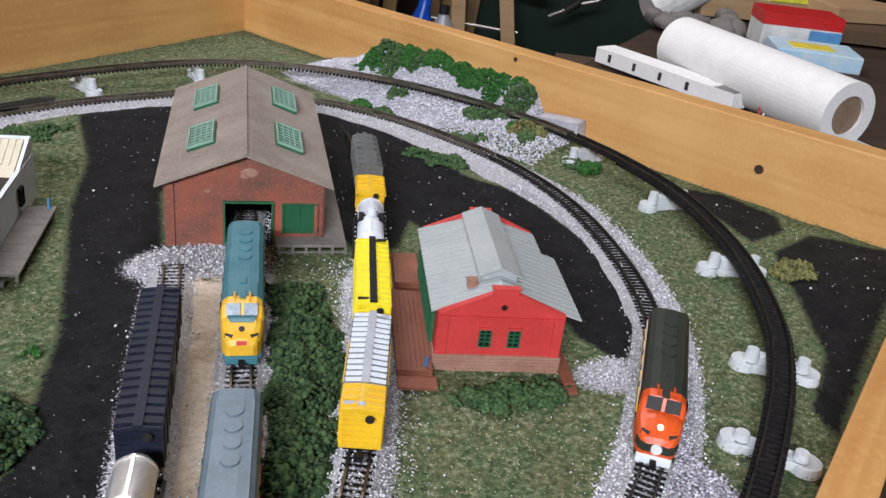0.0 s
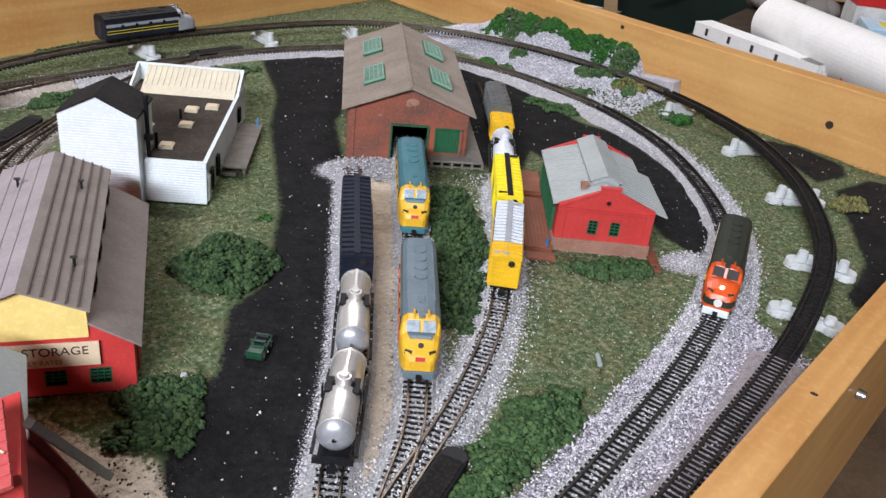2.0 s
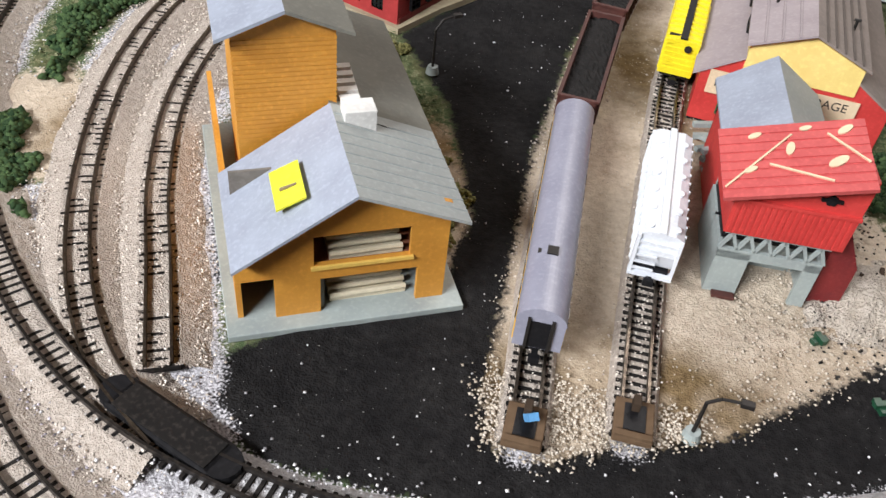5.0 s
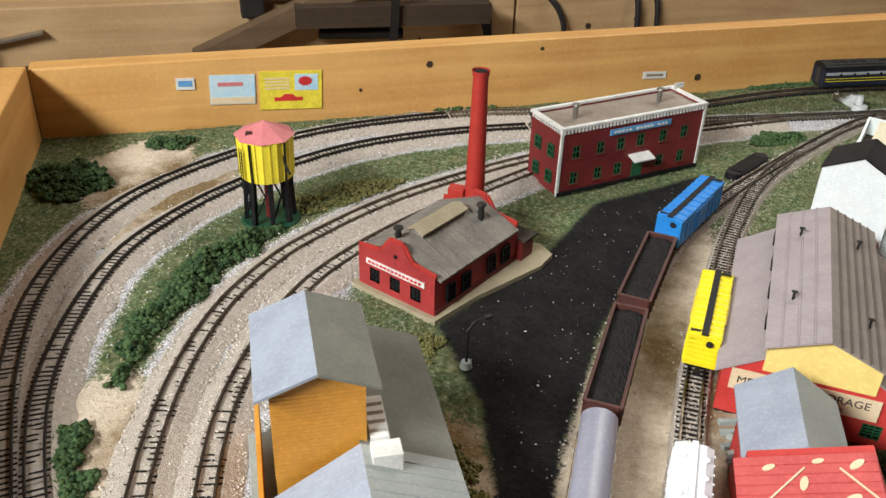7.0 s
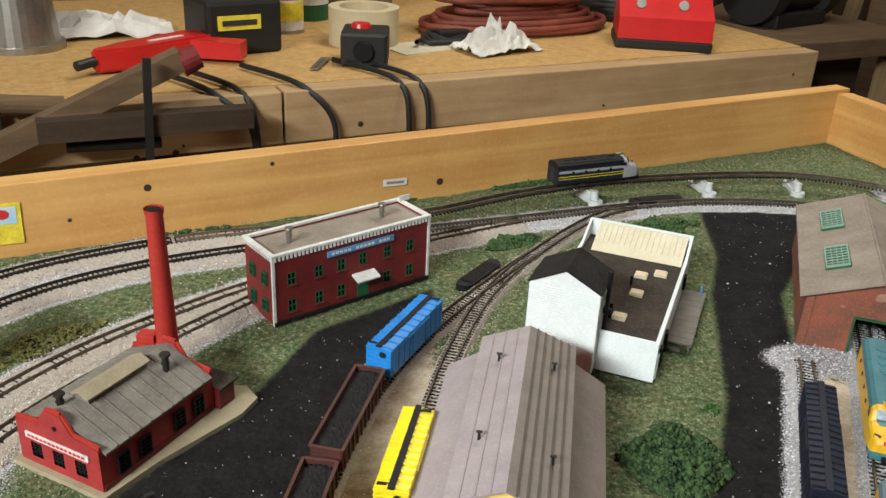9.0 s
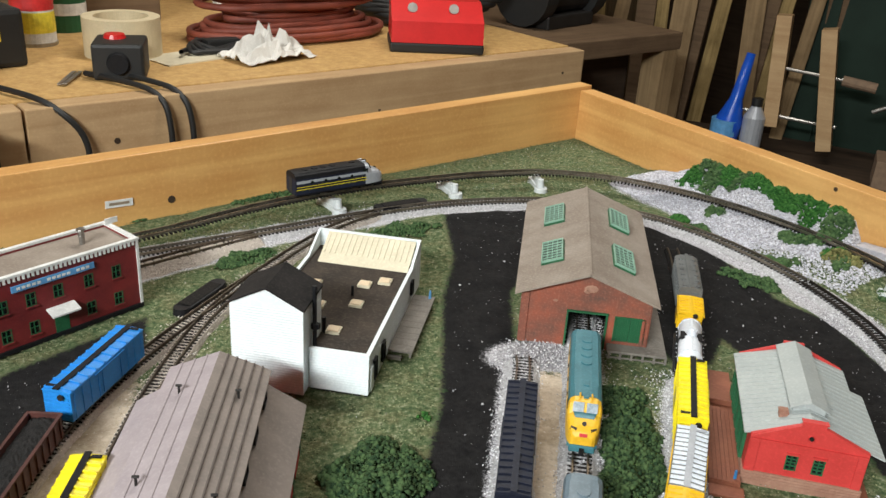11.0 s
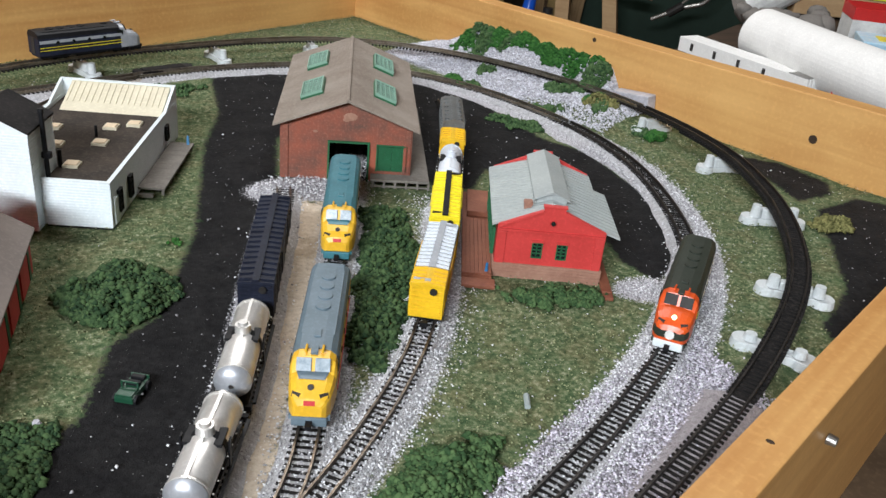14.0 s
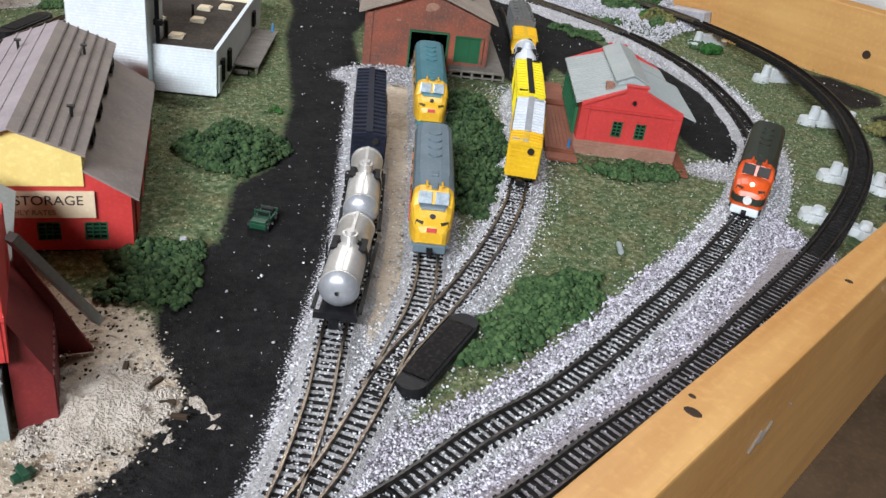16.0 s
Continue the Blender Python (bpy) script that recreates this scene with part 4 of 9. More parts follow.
def scatter():
    rng = np.random.default_rng(7)
    for key, n, wide, mat, size in (("inner", 20000, 0.020, "stones_white", 0.0008), ("outer", 11000, 0.015, "stones_mixed", 0.00075), ("spur_out", 8000, 0.018, "stones_tan", 0.0008),
                                    ("spur_in", 7000, 0.016, "stones_tan", 0.0008), ("yard_tank", 5500, 0.012, "stones_white", 0.0007), ("yard_shed", 6500, 0.0125, "stones_white", 0.0007),
                                    ("yard_east", 7000, 0.016, "stones_white", 0.0008), ("yard_grey", 5000, 0.010, "stones_tan", 0.0007), ("yard_white", 5000, 0.010, "stones_tan", 0.0007)):
        ln = LINES[key]
        if key == "outer":
            ln = ln[(ln[:, 2] < 0.003)]
        if key == "yard_east":
            ln = ln[ln[:, 1] < 0.43]
        if key == "inner":
            w = 1 + 4 * ((ln[:, 0] > 0) & (ln[:, 1] < 0.33))
        else:
            w = np.ones(len(ln))
        i = rng.choice(len(ln) - 1, n, p=w[:-1] / w[:-1].sum())
        k = rng.random(n)[:, None]
        c = ln[i] * (1 - k) + ln[i + 1] * k
        t = ln[i + 1] - ln[i]
        t[:, 2] = 0
        t /= np.linalg.norm(t, axis=1)[:, None] + 1e-9
        d = rng.normal(0, wide * 0.62, n)
        d = np.where(np.abs(np.abs(d) - GAUGE / 2) < 0.0009, d * 1.4, d)
        pos = np.stack([c[:, 0] - t[:, 1] * d, c[:, 1] + t[:, 0] * d, np.where(np.abs(d) < 0.0068, 0.0031 if key[:4] in ("spur", "yard") else 0.0027, 0.0022 - 0.2 * np.maximum(0, np.abs(d) - 0.0068)) + rng.uniform(-0.0005, 0.0004, n)], 1)
        pos[:, 2] = np.maximum(pos[:, 2], 0.0)
        off = (zone(pos[:, 0], pos[:, 1], ASPHALT_AND_SHADOW, 0.006) > rng.uniform(0.4, 1.15, n)) | ((zone(pos[:, 0], pos[:, 1], SAND, 0.006) > 0.6) & (np.abs(d) > 0.0075) & (rng.random(n) < 0.8))
        if key == "inner":
            off |= (pos[:, 0] > 0.05) & (pos[:, 1] > 0.12) & (np.abs(d) > ballast_reach(pos[:, 1], d > 0) + rng.normal(0, 0.0022, n))
        pos = pos[~off]
        n = len(pos)
        ob = grains("ballast", pos, 0.72 * size * rng.uniform(0.6, 1.35, n), mat, rng)
        tagged(ob, "loose pale ballast stones along the track", "ballast", kind="stuff")

    def over(mask, n, mat, size, label, name, z=0.0006, flat=0.7):
        idx = np.flatnonzero(mask)
        i = rng.choice(idx, n)
        pos = np.stack([GX[i] + rng.normal(0, 0.0022, n), GY[i] + rng.normal(0, 0.0022, n), np.full(n, z)], 1)
        pos[:, 2] += hills(pos[:, 0], pos[:, 1]) + rng.uniform(-0.0004, 0.0004, n)
        tagged(grains(name, pos, size * rng.uniform(0.5, 1.4, n), mat, rng, flat), label, name.replace("_", " "), kind="stuff")
    near = (GY - 0.122) * 0.877 - (GX - 0.156) * 0.481
    over((G_GRAV > 0.6) & (GX > -0.05) & (GX < 0.27) & (near < 0.06) & (near > 0.0), 25200, "stones_mixed", 0.00072, "grey ballast strewn between the front tracks, its lilac tint partly painted shade", "loose_ballast", 0.0012)
    over((G_GRAV > 0.6) & (GX > 0.0) & (GY < 0.5), 21600, "stones_white", 0.0007, "white ballast spilled beside the yard tracks", "loose_ballast", 0.001)
    over((G_GRAV > 0.5) & (GX < -0.25), 10800, "stones_tan", 0.00055, "pale ballast spread between the curved sidings", "loose_ballast", 0.001)
    over(G_ASP_SHADOW > 0.7, 520, "stones_white", 0.0004, "white crumbs of ballast lying on the tarmac", "gravel_crumbs", 0.0008)
    over(G_ASP_SHADOW > 0.9, 60, "stones_white", 0.0008, "larger white crumbs lying on the tarmac", "gravel_crumbs", 0.0008)
    over((G_ASP_SHADOW < 0.3) & (G_SAND < 0.3) & (G_GRAV < 0.35), 42000, "crumbs", 0.0005, "ground-foam turf in mixed greens", "scatter_turf", 0.0004)
    over((G_ASP_SHADOW < 0.3) & (G_SAND < 0.3) & (G_GRAV < 0.35) & (GX > 0.1), 1100, "stones_white", 0.0004, "pale crumbs scattered over the turf", "gravel_crumbs", 0.0008)
    over((G_SAND > 0.6) & (GX > -0.1) & (GX < -0.02), 1300, "stones_sand", 0.0006, "pale lumps of sand and rubble by the tipple", "sand_lumps", 0.0008)
    over((G_SAND > 0.55) & (G_ASP_SHADOW < 0.6) & (GX < -0.11) & (GX > -0.2) & (GY < 0.078), 2200, "stones_sand", 0.0006, "pinkish ballast spread round the buffer stops", "loose_ballast", 0.0008)
    over((G_SAND > 0.4) & (GX > -0.075) & (GX < -0.02) & (GY > 0.1) & (GY < 0.2), 420, "coal_bits", 0.0006, "black coal crumbs trodden into the sand", "coal_crumbs", 0.0012)
    over((G_SAND > 0.6), 5000, "stones_sand", 0.00035, "coarse sand on the yard floor", "sand_grains", 0.0004)


scatter()


# ---- building details ----
def lattice(parent, x0, x1, z0, z1, y, nx, nz, frame="green", glass="glass_dark", t=0.0006, rot=None, sill=None, name="window"):
    """A window: a dark pane, a frame and each glazing bar; y is the outer face of the wall, the outside lies towards -y. rot: a pose for it."""
    w = new(name)
    w.parent = parent
    w.empty_display_size = 0.005
    if rot:
        w.matrix_basis = rot
    part("pane", box(B(), x0, x1, y + 0.0006, y + 0.0011, z0, z1), glass, w)
    b = B()
    for a, c, d, e in ((x0 - t, x1 + t, z0 - t, z0), (x0 - t, x1 + t, z1, z1 + t), (x0 - t, x0, z0, z1), (x1, x1 + t, z0, z1)):
        box(b, a, c, y - t, y + 0.0012, d, e)
    part("window_frame", b, frame, w)
    b = B()
    for i in range(1, nx):
        x = x0 + (x1 - x0) * i / nx
        box(b, x - t * 0.42, x + t * 0.42, y - t * 0.4, y + 0.0007, z0, z1)
    for i in range(1, nz):
        z = z0 + (z1 - z0) * i / nz
        box(b, x0, x1, y - t * 0.4, y + 0.0007, z - t * 0.42, z + t * 0.42)
    part("glazing_bar", b, frame, w)
    if sill:
        part("window_sill", box(B(), x0 - 0.0012, x1 + 0.0012, y - 0.0012, y, z0 - t - 0.0009, z0 - t), sill, w)
    return w


def ribbed_slope(parent, p, q, y0, y1, mat, t=0.0012, ribs=0.0, rib_w=0.0004, rib_h=0.0004, name="roof_slope", label="", seams=0):
    """One roof slope from p to q (x, z); ribs: their spacing along y, running down the slope."""
    ob = part(name, slab(B(), p, q, y0, y1, t), mat, parent, label)
    if ribs:
        b = B()
        n = int((y1 - y0) / ribs)
        for i in range(1, n):
            y = y0 + i * (y1 - y0) / n
            prism(b, [(p[0], p[1] + t), (q[0], q[1] + t), (q[0], q[1] + t + rib_h), (p[0], p[1] + t + rib_h)], y - rib_w / 2, y + rib_w / 2)
        tagged(part("corrugation", b, mat, ob), kind="stuff")
    for i in range(1, seams):
        k = i / seams
        x, z = p[0] + (q[0] - p[0]) * k, p[1] + (q[1] - p[1]) * k + t
        part("seam", box(B(), x - 0.0004, x + 0.0004, y0, y1, z - 0.0002, z + 0.0006), "roof_seam" if mat == "roof_brown" else mat, ob)
    return ob


def pipe_vent(parent, x, y, z, h, r, mat, cap=True, name="roof_vent"):
    b = cyl(B(), x, y, z, z + h, r, r, 12)
    if cap:
        cyl(b, x, y, z + h, z + h + r * 0.6, r * 1.7, r * 1.5, 12)
        cyl(b, x, y, z + h * 0.55, z + h * 0.62, r * 1.25, r * 1.25, 12)
    return part(name, b, mat, parent)


def engine_shed():
    s = thing("engine_shed", 0.1085, 0.473, 0, -15.2, "weathered rust-brick engine shed with a tan corrugated roof and green skylights", "building")
    W, D, E, R = 0.083, 0.157, 0.037, 0.053
    door, side = (0.031, 0.055, 0.0, 0.0255), (0.0615, 0.0795, 0.0075, 0.0245)
    b = wall_with_holes(B(), W, [(0, E), (W / 2, R), (W, E)], [door, side], 0, 0.0022)
    part("front_wall", b, "rust_brick", s, "streaked rust-red brick front with soot stains")
    part("rear_wall", wall_with_holes(B(), W, [(0, E), (W / 2, R), (W, E)], [], D - 0.0022, D), "rust_brick", s)
    part("side_wall", box(B(), 0, 0.0022, 0.0022, D - 0.0022, 0, E), "rust_brick", s)
    part("side_wall", box(B(), W - 0.0022, W, 0.0022, D - 0.0022, 0, E), "rust_brick", s)
    for x, z, r, mt in ((W / 2 + 0.002, 0.0425, 0.0036, "tan_brick"), (W / 2 - 0.0005, 0.0405, 0.0018, "tan_brick"), (0.022, 0.044 - 0.012, 0.0013, "tan_brick")):
        part("mortar_smear", cyl(B(), 0, 0, -0.0002, 0.0002, r, r * 0.8, 9, pose(x, -0.0001, z, 90) @ Matrix.Diagonal((1.3, 0.8, 1, 1))), mt, s, "pale mortar smear")
    for x in (0.0008, W - 0.0052):
        part("pilaster", box(B(), x, x + 0.0044, -0.0009, 0, 0, E - 0.001, bevel=0.0003), "rust_brick", s)
    g = B()
    for a, c, d, e in ((door[0] - 0.0012, door[0], 0, door[3] + 0.0012), (door[1], door[1] + 0.0012, 0, door[3] + 0.0012), (door[0], door[1], door[3], door[3] + 0.0012)):
        box(g, a, c, -0.0014, 0.0028, d, e)
    part("door_frame", g, "green", s)
    for i in (0, 1):
        x0 = side[0] + i * (side[1] - side[0]) / 2
        x1 = x0 + (side[1] - side[0]) / 2
        dr = part("door_leaf", box(B(), x0 + 0.0001, x1 - 0.0001, 0.0004, 0.0014, side[2], side[3]), "green", s, "green double door leaf")
        b = B()
        for k in range(1, 6):
            x = x0 + k * (x1 - x0) / 6
            box(b, x - 0.00014, x + 0.00014, 0.0001, 0.0004, side[2], side[3])
        part("batten", b, "green", dr)
    g = B()
    for a, c, d, e in ((side[0] - 0.001, side[0], side[2], side[3] + 0.001), (side[1], side[1] + 0.001, side[2], side[3] + 0.001), (side[0], side[1], side[3], side[3] + 0.001)):
        box(g, a, c, -0.0009, 0.002, d, e)
    part("door_frame", g, "green", s)
    o = 0.0042
    k = (R - E) / (W / 2)
    for sgn in (0, 1):
        p, q = (-o, E - o * k), (W / 2, R)
        if sgn:
            p, q = (W + o, E - o * k), (W / 2, R)
        r = ribbed_slope(s, p, q, -0.0045, D + 0.004, "roof_tan", 0.0013, 0.0026, 0.0011, 0.00028, label="dusty tan corrugated roof slope")
        ang = math.degrees(math.atan2(q[1] - p[1], q[0] - p[0]))
        for y in (0.028, 0.098):
            c = 0.024
            cx = p[0] + c * math.cos(math.radians(ang))
            cz = p[1] + c * math.sin(math.radians(ang)) + 0.0014
            sl = math.atan2(abs(q[1] - p[1]), abs(q[0] - p[0]))
            w = new("skylight")
            w.parent = s
            w.matrix_basis = pose(cx, y, cz) @ Matrix.Rotation(-sl if not sgn else sl, 4, "Y")
            w["label"] = "green-framed skylight with many small panes"
            hx, ly = 0.0066, 0.031
            part("kerb", box(B(), -hx - 0.0012, hx + 0.0012, -0.0012, ly + 0.0012, -0.0004, 0.0014), "green", w)
            part("pane", box(B(), -hx, hx, 0, ly, 0.0015, 0.0020), "glass_green", w)
            b = B()
            for x0, x1, y0, y1 in ((-hx - 0.0008, -hx, -0.0008, ly + 0.0008), (hx, hx + 0.0008, -0.0008, ly + 0.0008), (-hx, hx, -0.0008, 0.0), (-hx, hx, ly, ly + 0.0008)):
                box(b, x0, x1, y0, y1, 0.0013, 0.0030)
            part("window_frame", b, "sky_frame", w)
            b = B()
            for n in range(1, 4):
                x0 = -hx + 2 * hx * n / 4
                box(b, x0 - 0.00026, x0 + 0.00026, 0, ly, 0.0019, 0.0027)
            for n in range(1, 7):
                y0 = ly * n / 7
                box(b, -hx, hx, y0 - 0.00026, y0 + 0.00026, 0.0019, 0.0026)
            part("glazing_bar", b, "sky_frame", w)
    part("ridge_cap", beam(B(), (W / 2, -0.0045, R + 0.0011), (W / 2, D + 0.004, R + 0.0011), 0.0016, 0.0016), "roof_tan", s)
    # loading dock wrapping the front and the side
    d = part("loading_dock", box(B(), 0.0575, W + 0.012, -0.011, -0.0012, 0.0045, 0.0062, bevel=0.0003), "deck_grey", s, "grey plank loading dock")
    part("loading_dock", box(B(), W + 0.0005, W + 0.012, -0.0012, D * 0.9, 0.0045, 0.0062, bevel=0.0003), "deck_grey", s, "grey plank loading dock")
    for i in range(6):
        x = 0.0585 + i * 0.0071
        part("dock_post", box(B(), x, x + 0.0014, -0.0104, -0.009, 0, 0.0045), "deck_grey", d)
    part("dock_rail", box(B(), 0.0575, W + 0.012, -0.0108, -0.0102, 0.001, 0.002), "deck_grey", d)
    for i in range(9):
        y = 0.004 + i * 0.0155
        part("dock_post", box(B(), W + 0.0100, W + 0.0114, y, y + 0.0014, 0, 0.0045), "deck_grey", d)
    # black floor put in to imitate the shade inside the shed
    part("shade_floor", box(B(), 0.0022, W - 0.0022, 0.0022, D - 0.0022, -0.001, 0.0004), "black_roof", s)
    return s


def station():
    s = thing("station", 0.1955, 0.3265, 0, -21.0, "bright red model station with pale grey metal roof and brick footing", "building")
    W, D, E, R, F = 0.0565, 0.084, 0.0285, 0.038, 0.0075
    part("footing", box(B(), -0.0005, W + 0.0005, -0.0005, D + 0.0005, -0.001, F), "tan_brick", s, "weathered pinkish brick footing")
    b = B()
    for i in range(4):
        z = 0.0015 + i * 0.0017
        box(b, -0.0008, W + 0.0008, -0.0009, D + 0.0008, z, z + 0.0012)
    part("brick_course", b, "tan_brick", s)
    wins = [(0.0195, 0.0240, 0.0125, 0.0205), (0.0325, 0.0370, 0.0125, 0.0205)]
    top = [(0, E + 0.001), (W * 0.40, R + 0.0015), (W * 0.40 + 1e-5, R + 0.0038), (W * 0.6, R + 0.0038), (W * 0.6 + 1e-5, R + 0.0015), (W, E + 0.001)]
    holes = [(a, c, d - F, e - F) for a, c, d, e in wins]
    for name, y0, y1, hs in (("front_wall", 0, 0.0018, holes), ("rear_wall", D - 0.0018, D, [])):
        bm = wall_with_holes(B(), W, [(x, z - F) for x, z in top], hs, y0, y1)
        bmesh.ops.translate(bm, verts=bm.verts, vec=(0, 0, F))
        part(name, bm, "red_wall", s)
    for x in (0, W - 0.0018):
        part("side_wall", box(B(), x, x + 0.0018, 0.0018, D - 0.0018, F, E), "red_wall", s)
    for x in (0.0004, W - 0.0049):
        part("pilaster", box(B(), x, x + 0.0045, -0.0008, 0, F, E - 0.0025, bevel=0.0002), "red_wall", s)
    b = B()
    box(b, 0.0004, W - 0.0004, -0.001, 0, E - 0.0022, E - 0.0008)
    for x0, x1 in ((0.0008, W * 0.4), (W - 0.0008, W * 0.6)):
        beam(b, (x0, -0.0006, E + 0.0002), (x1, -0.0006, R + 0.001), 0.0009, 0.0012)
    box(b, W * 0.39, W * 0.61, -0.001, 0.0022, R + 0.0034, R + 0.0042)
    part("cornice", b, "red_wall", s)
    for a, c, d, e in wins:
        lattice(s, a, c, d, e, 0.0002, 2, 4, "green", "glass_dark", 0.0006)
        part("lintel", box(B(), a - 0.001, c + 0.001, -0.0009, 0, e + 0.0006, e + 0.0018), "red_wall", s)
    part("round_window", cyl(B(), 0, 0, -0.0004, 0.0004, 0.0012, 0.0012, 16, pose(W / 2, -0.0002, 0.0285 + 0.004, 90)), "glass_dark", s)
    b = B()
    bmesh.ops.create_cone(b, segments=20, radius1=0.0019, radius2=0.0016, depth=0.0009, cap_ends=False, matrix=pose(W / 2, -0.0003, 0.0325, 90))
    part("round_frame", b, "red_wall", s)
    # left side: tall green openings along the platform
    for i, y in enumerate((0.009, 0.022, 0.036, 0.05, 0.064)):
        m = pose(0, y + 0.0045, 0, 0, 0, -90)
        lattice(s, -0.0042, 0.0042, F + 0.001, E - 0.006, -0.0014, 3, 5, "green", "glass_dark", 0.0006, m, name="side_window")
    o = 0.0012
    ribbed_slope(s, (-0.003, E - 0.0006), (W / 2, R), 0.0018, D - 0.0018, "roof_grey", 0.0009, 0.0042, 0.0006, 0.0003, label="pale grey seamed metal roof slope")
    ribbed_slope(s, (W + 0.008, E - 0.003), (W / 2, R), 0.0018, D * 0.72, "roof_grey", 0.0009, 0.0042, 0.0006, 0.0003, label="pale grey seamed metal roof slope")
    ribbed_slope(s, (W + 0.001, E - 0.0005), (W / 2, R), D * 0.72, D - 0.0018, "roof_grey", 0.0009, 0.0042, 0.0006, 0.0003)
    m = part("monitor_roof", prism(B(), [(W * 0.36, R - 0.003), (W * 0.64, R - 0.003), (W * 0.64, R + 0.0005), (W / 2, R + 0.0042), (W * 0.36, R + 0.0005)], 0.017, D - 0.002), "roof_grey", s, "raised grey ridge monitor")
    part("monitor_eave", prism(B(), [(W * 0.33, R + 0.0004), (W / 2, R + 0.0047), (W * 0.67, R + 0.0004), (W * 0.67, R + 0.0011), (W / 2, R + 0.0054), (W * 0.33, R + 0.0011)], 0.0155, D - 0.002), "roof_grey", m)
    ch = part("chimney", box(B(), 0.0135, 0.0175, 0.012, 0.016, R - 0.007, R + 0.0004), "tan_brick", s, "stubby broken brick chimney")
    part("chimney_rim", box(B(), 0.0131, 0.0179, 0.0116, 0.0164, R - 0.0012, R - 0.0002), "tan_brick", ch)
    # platforms
    p = thing("station_platform", 0.1955, 0.3265, 0, -21.0, "brown plank platform beside the red station", "platform")
    for i in range(7):
        x = -0.0165 + i * 0.00225
        part("plank", box(B(), x, x + 0.0021, -0.008, D + 0.016, 0.0028, 0.0040), "brown", p)
    part("deck_frame", box(B(), -0.0165, -0.0008, -0.0085, D + 0.016, 0, 0.0027), "brown", p)
    part("step", box(B(), -0.0165, 0.001, -0.0175, -0.0088, 0, 0.0018, bevel=0.0004), "brown", p)
    part("rear_step", box(B(), -0.014, -0.001, D * 0.75, D + 0.012, 0.0041, 0.0075, bevel=0.0004), "brown", p)
    part("side_deck", box(B(), W + 0.0008, W + 0.006, -0.012, D * 0.5, 0, 0.0022, bevel=0.0003), "brown", p)
    part("side_step", box(B(), W - 0.003, W + 0.006, -0.018, -0.0123, 0, 0.0016, bevel=0.0003), "brown", p)
    f = thing("figurine", 0.1905, 0.3235, 0.004, 20, "tiny blue and white painted figurine on the platform", "figurine")
    part("body", box(cyl(B(), 0, 0, 0, 0.0035, 0.0009, 0.0007, 8), -0.0006, 0.0006, -0.0004, 0.0004, 0.0035, 0.0048), "toy_blue", f)
    return s


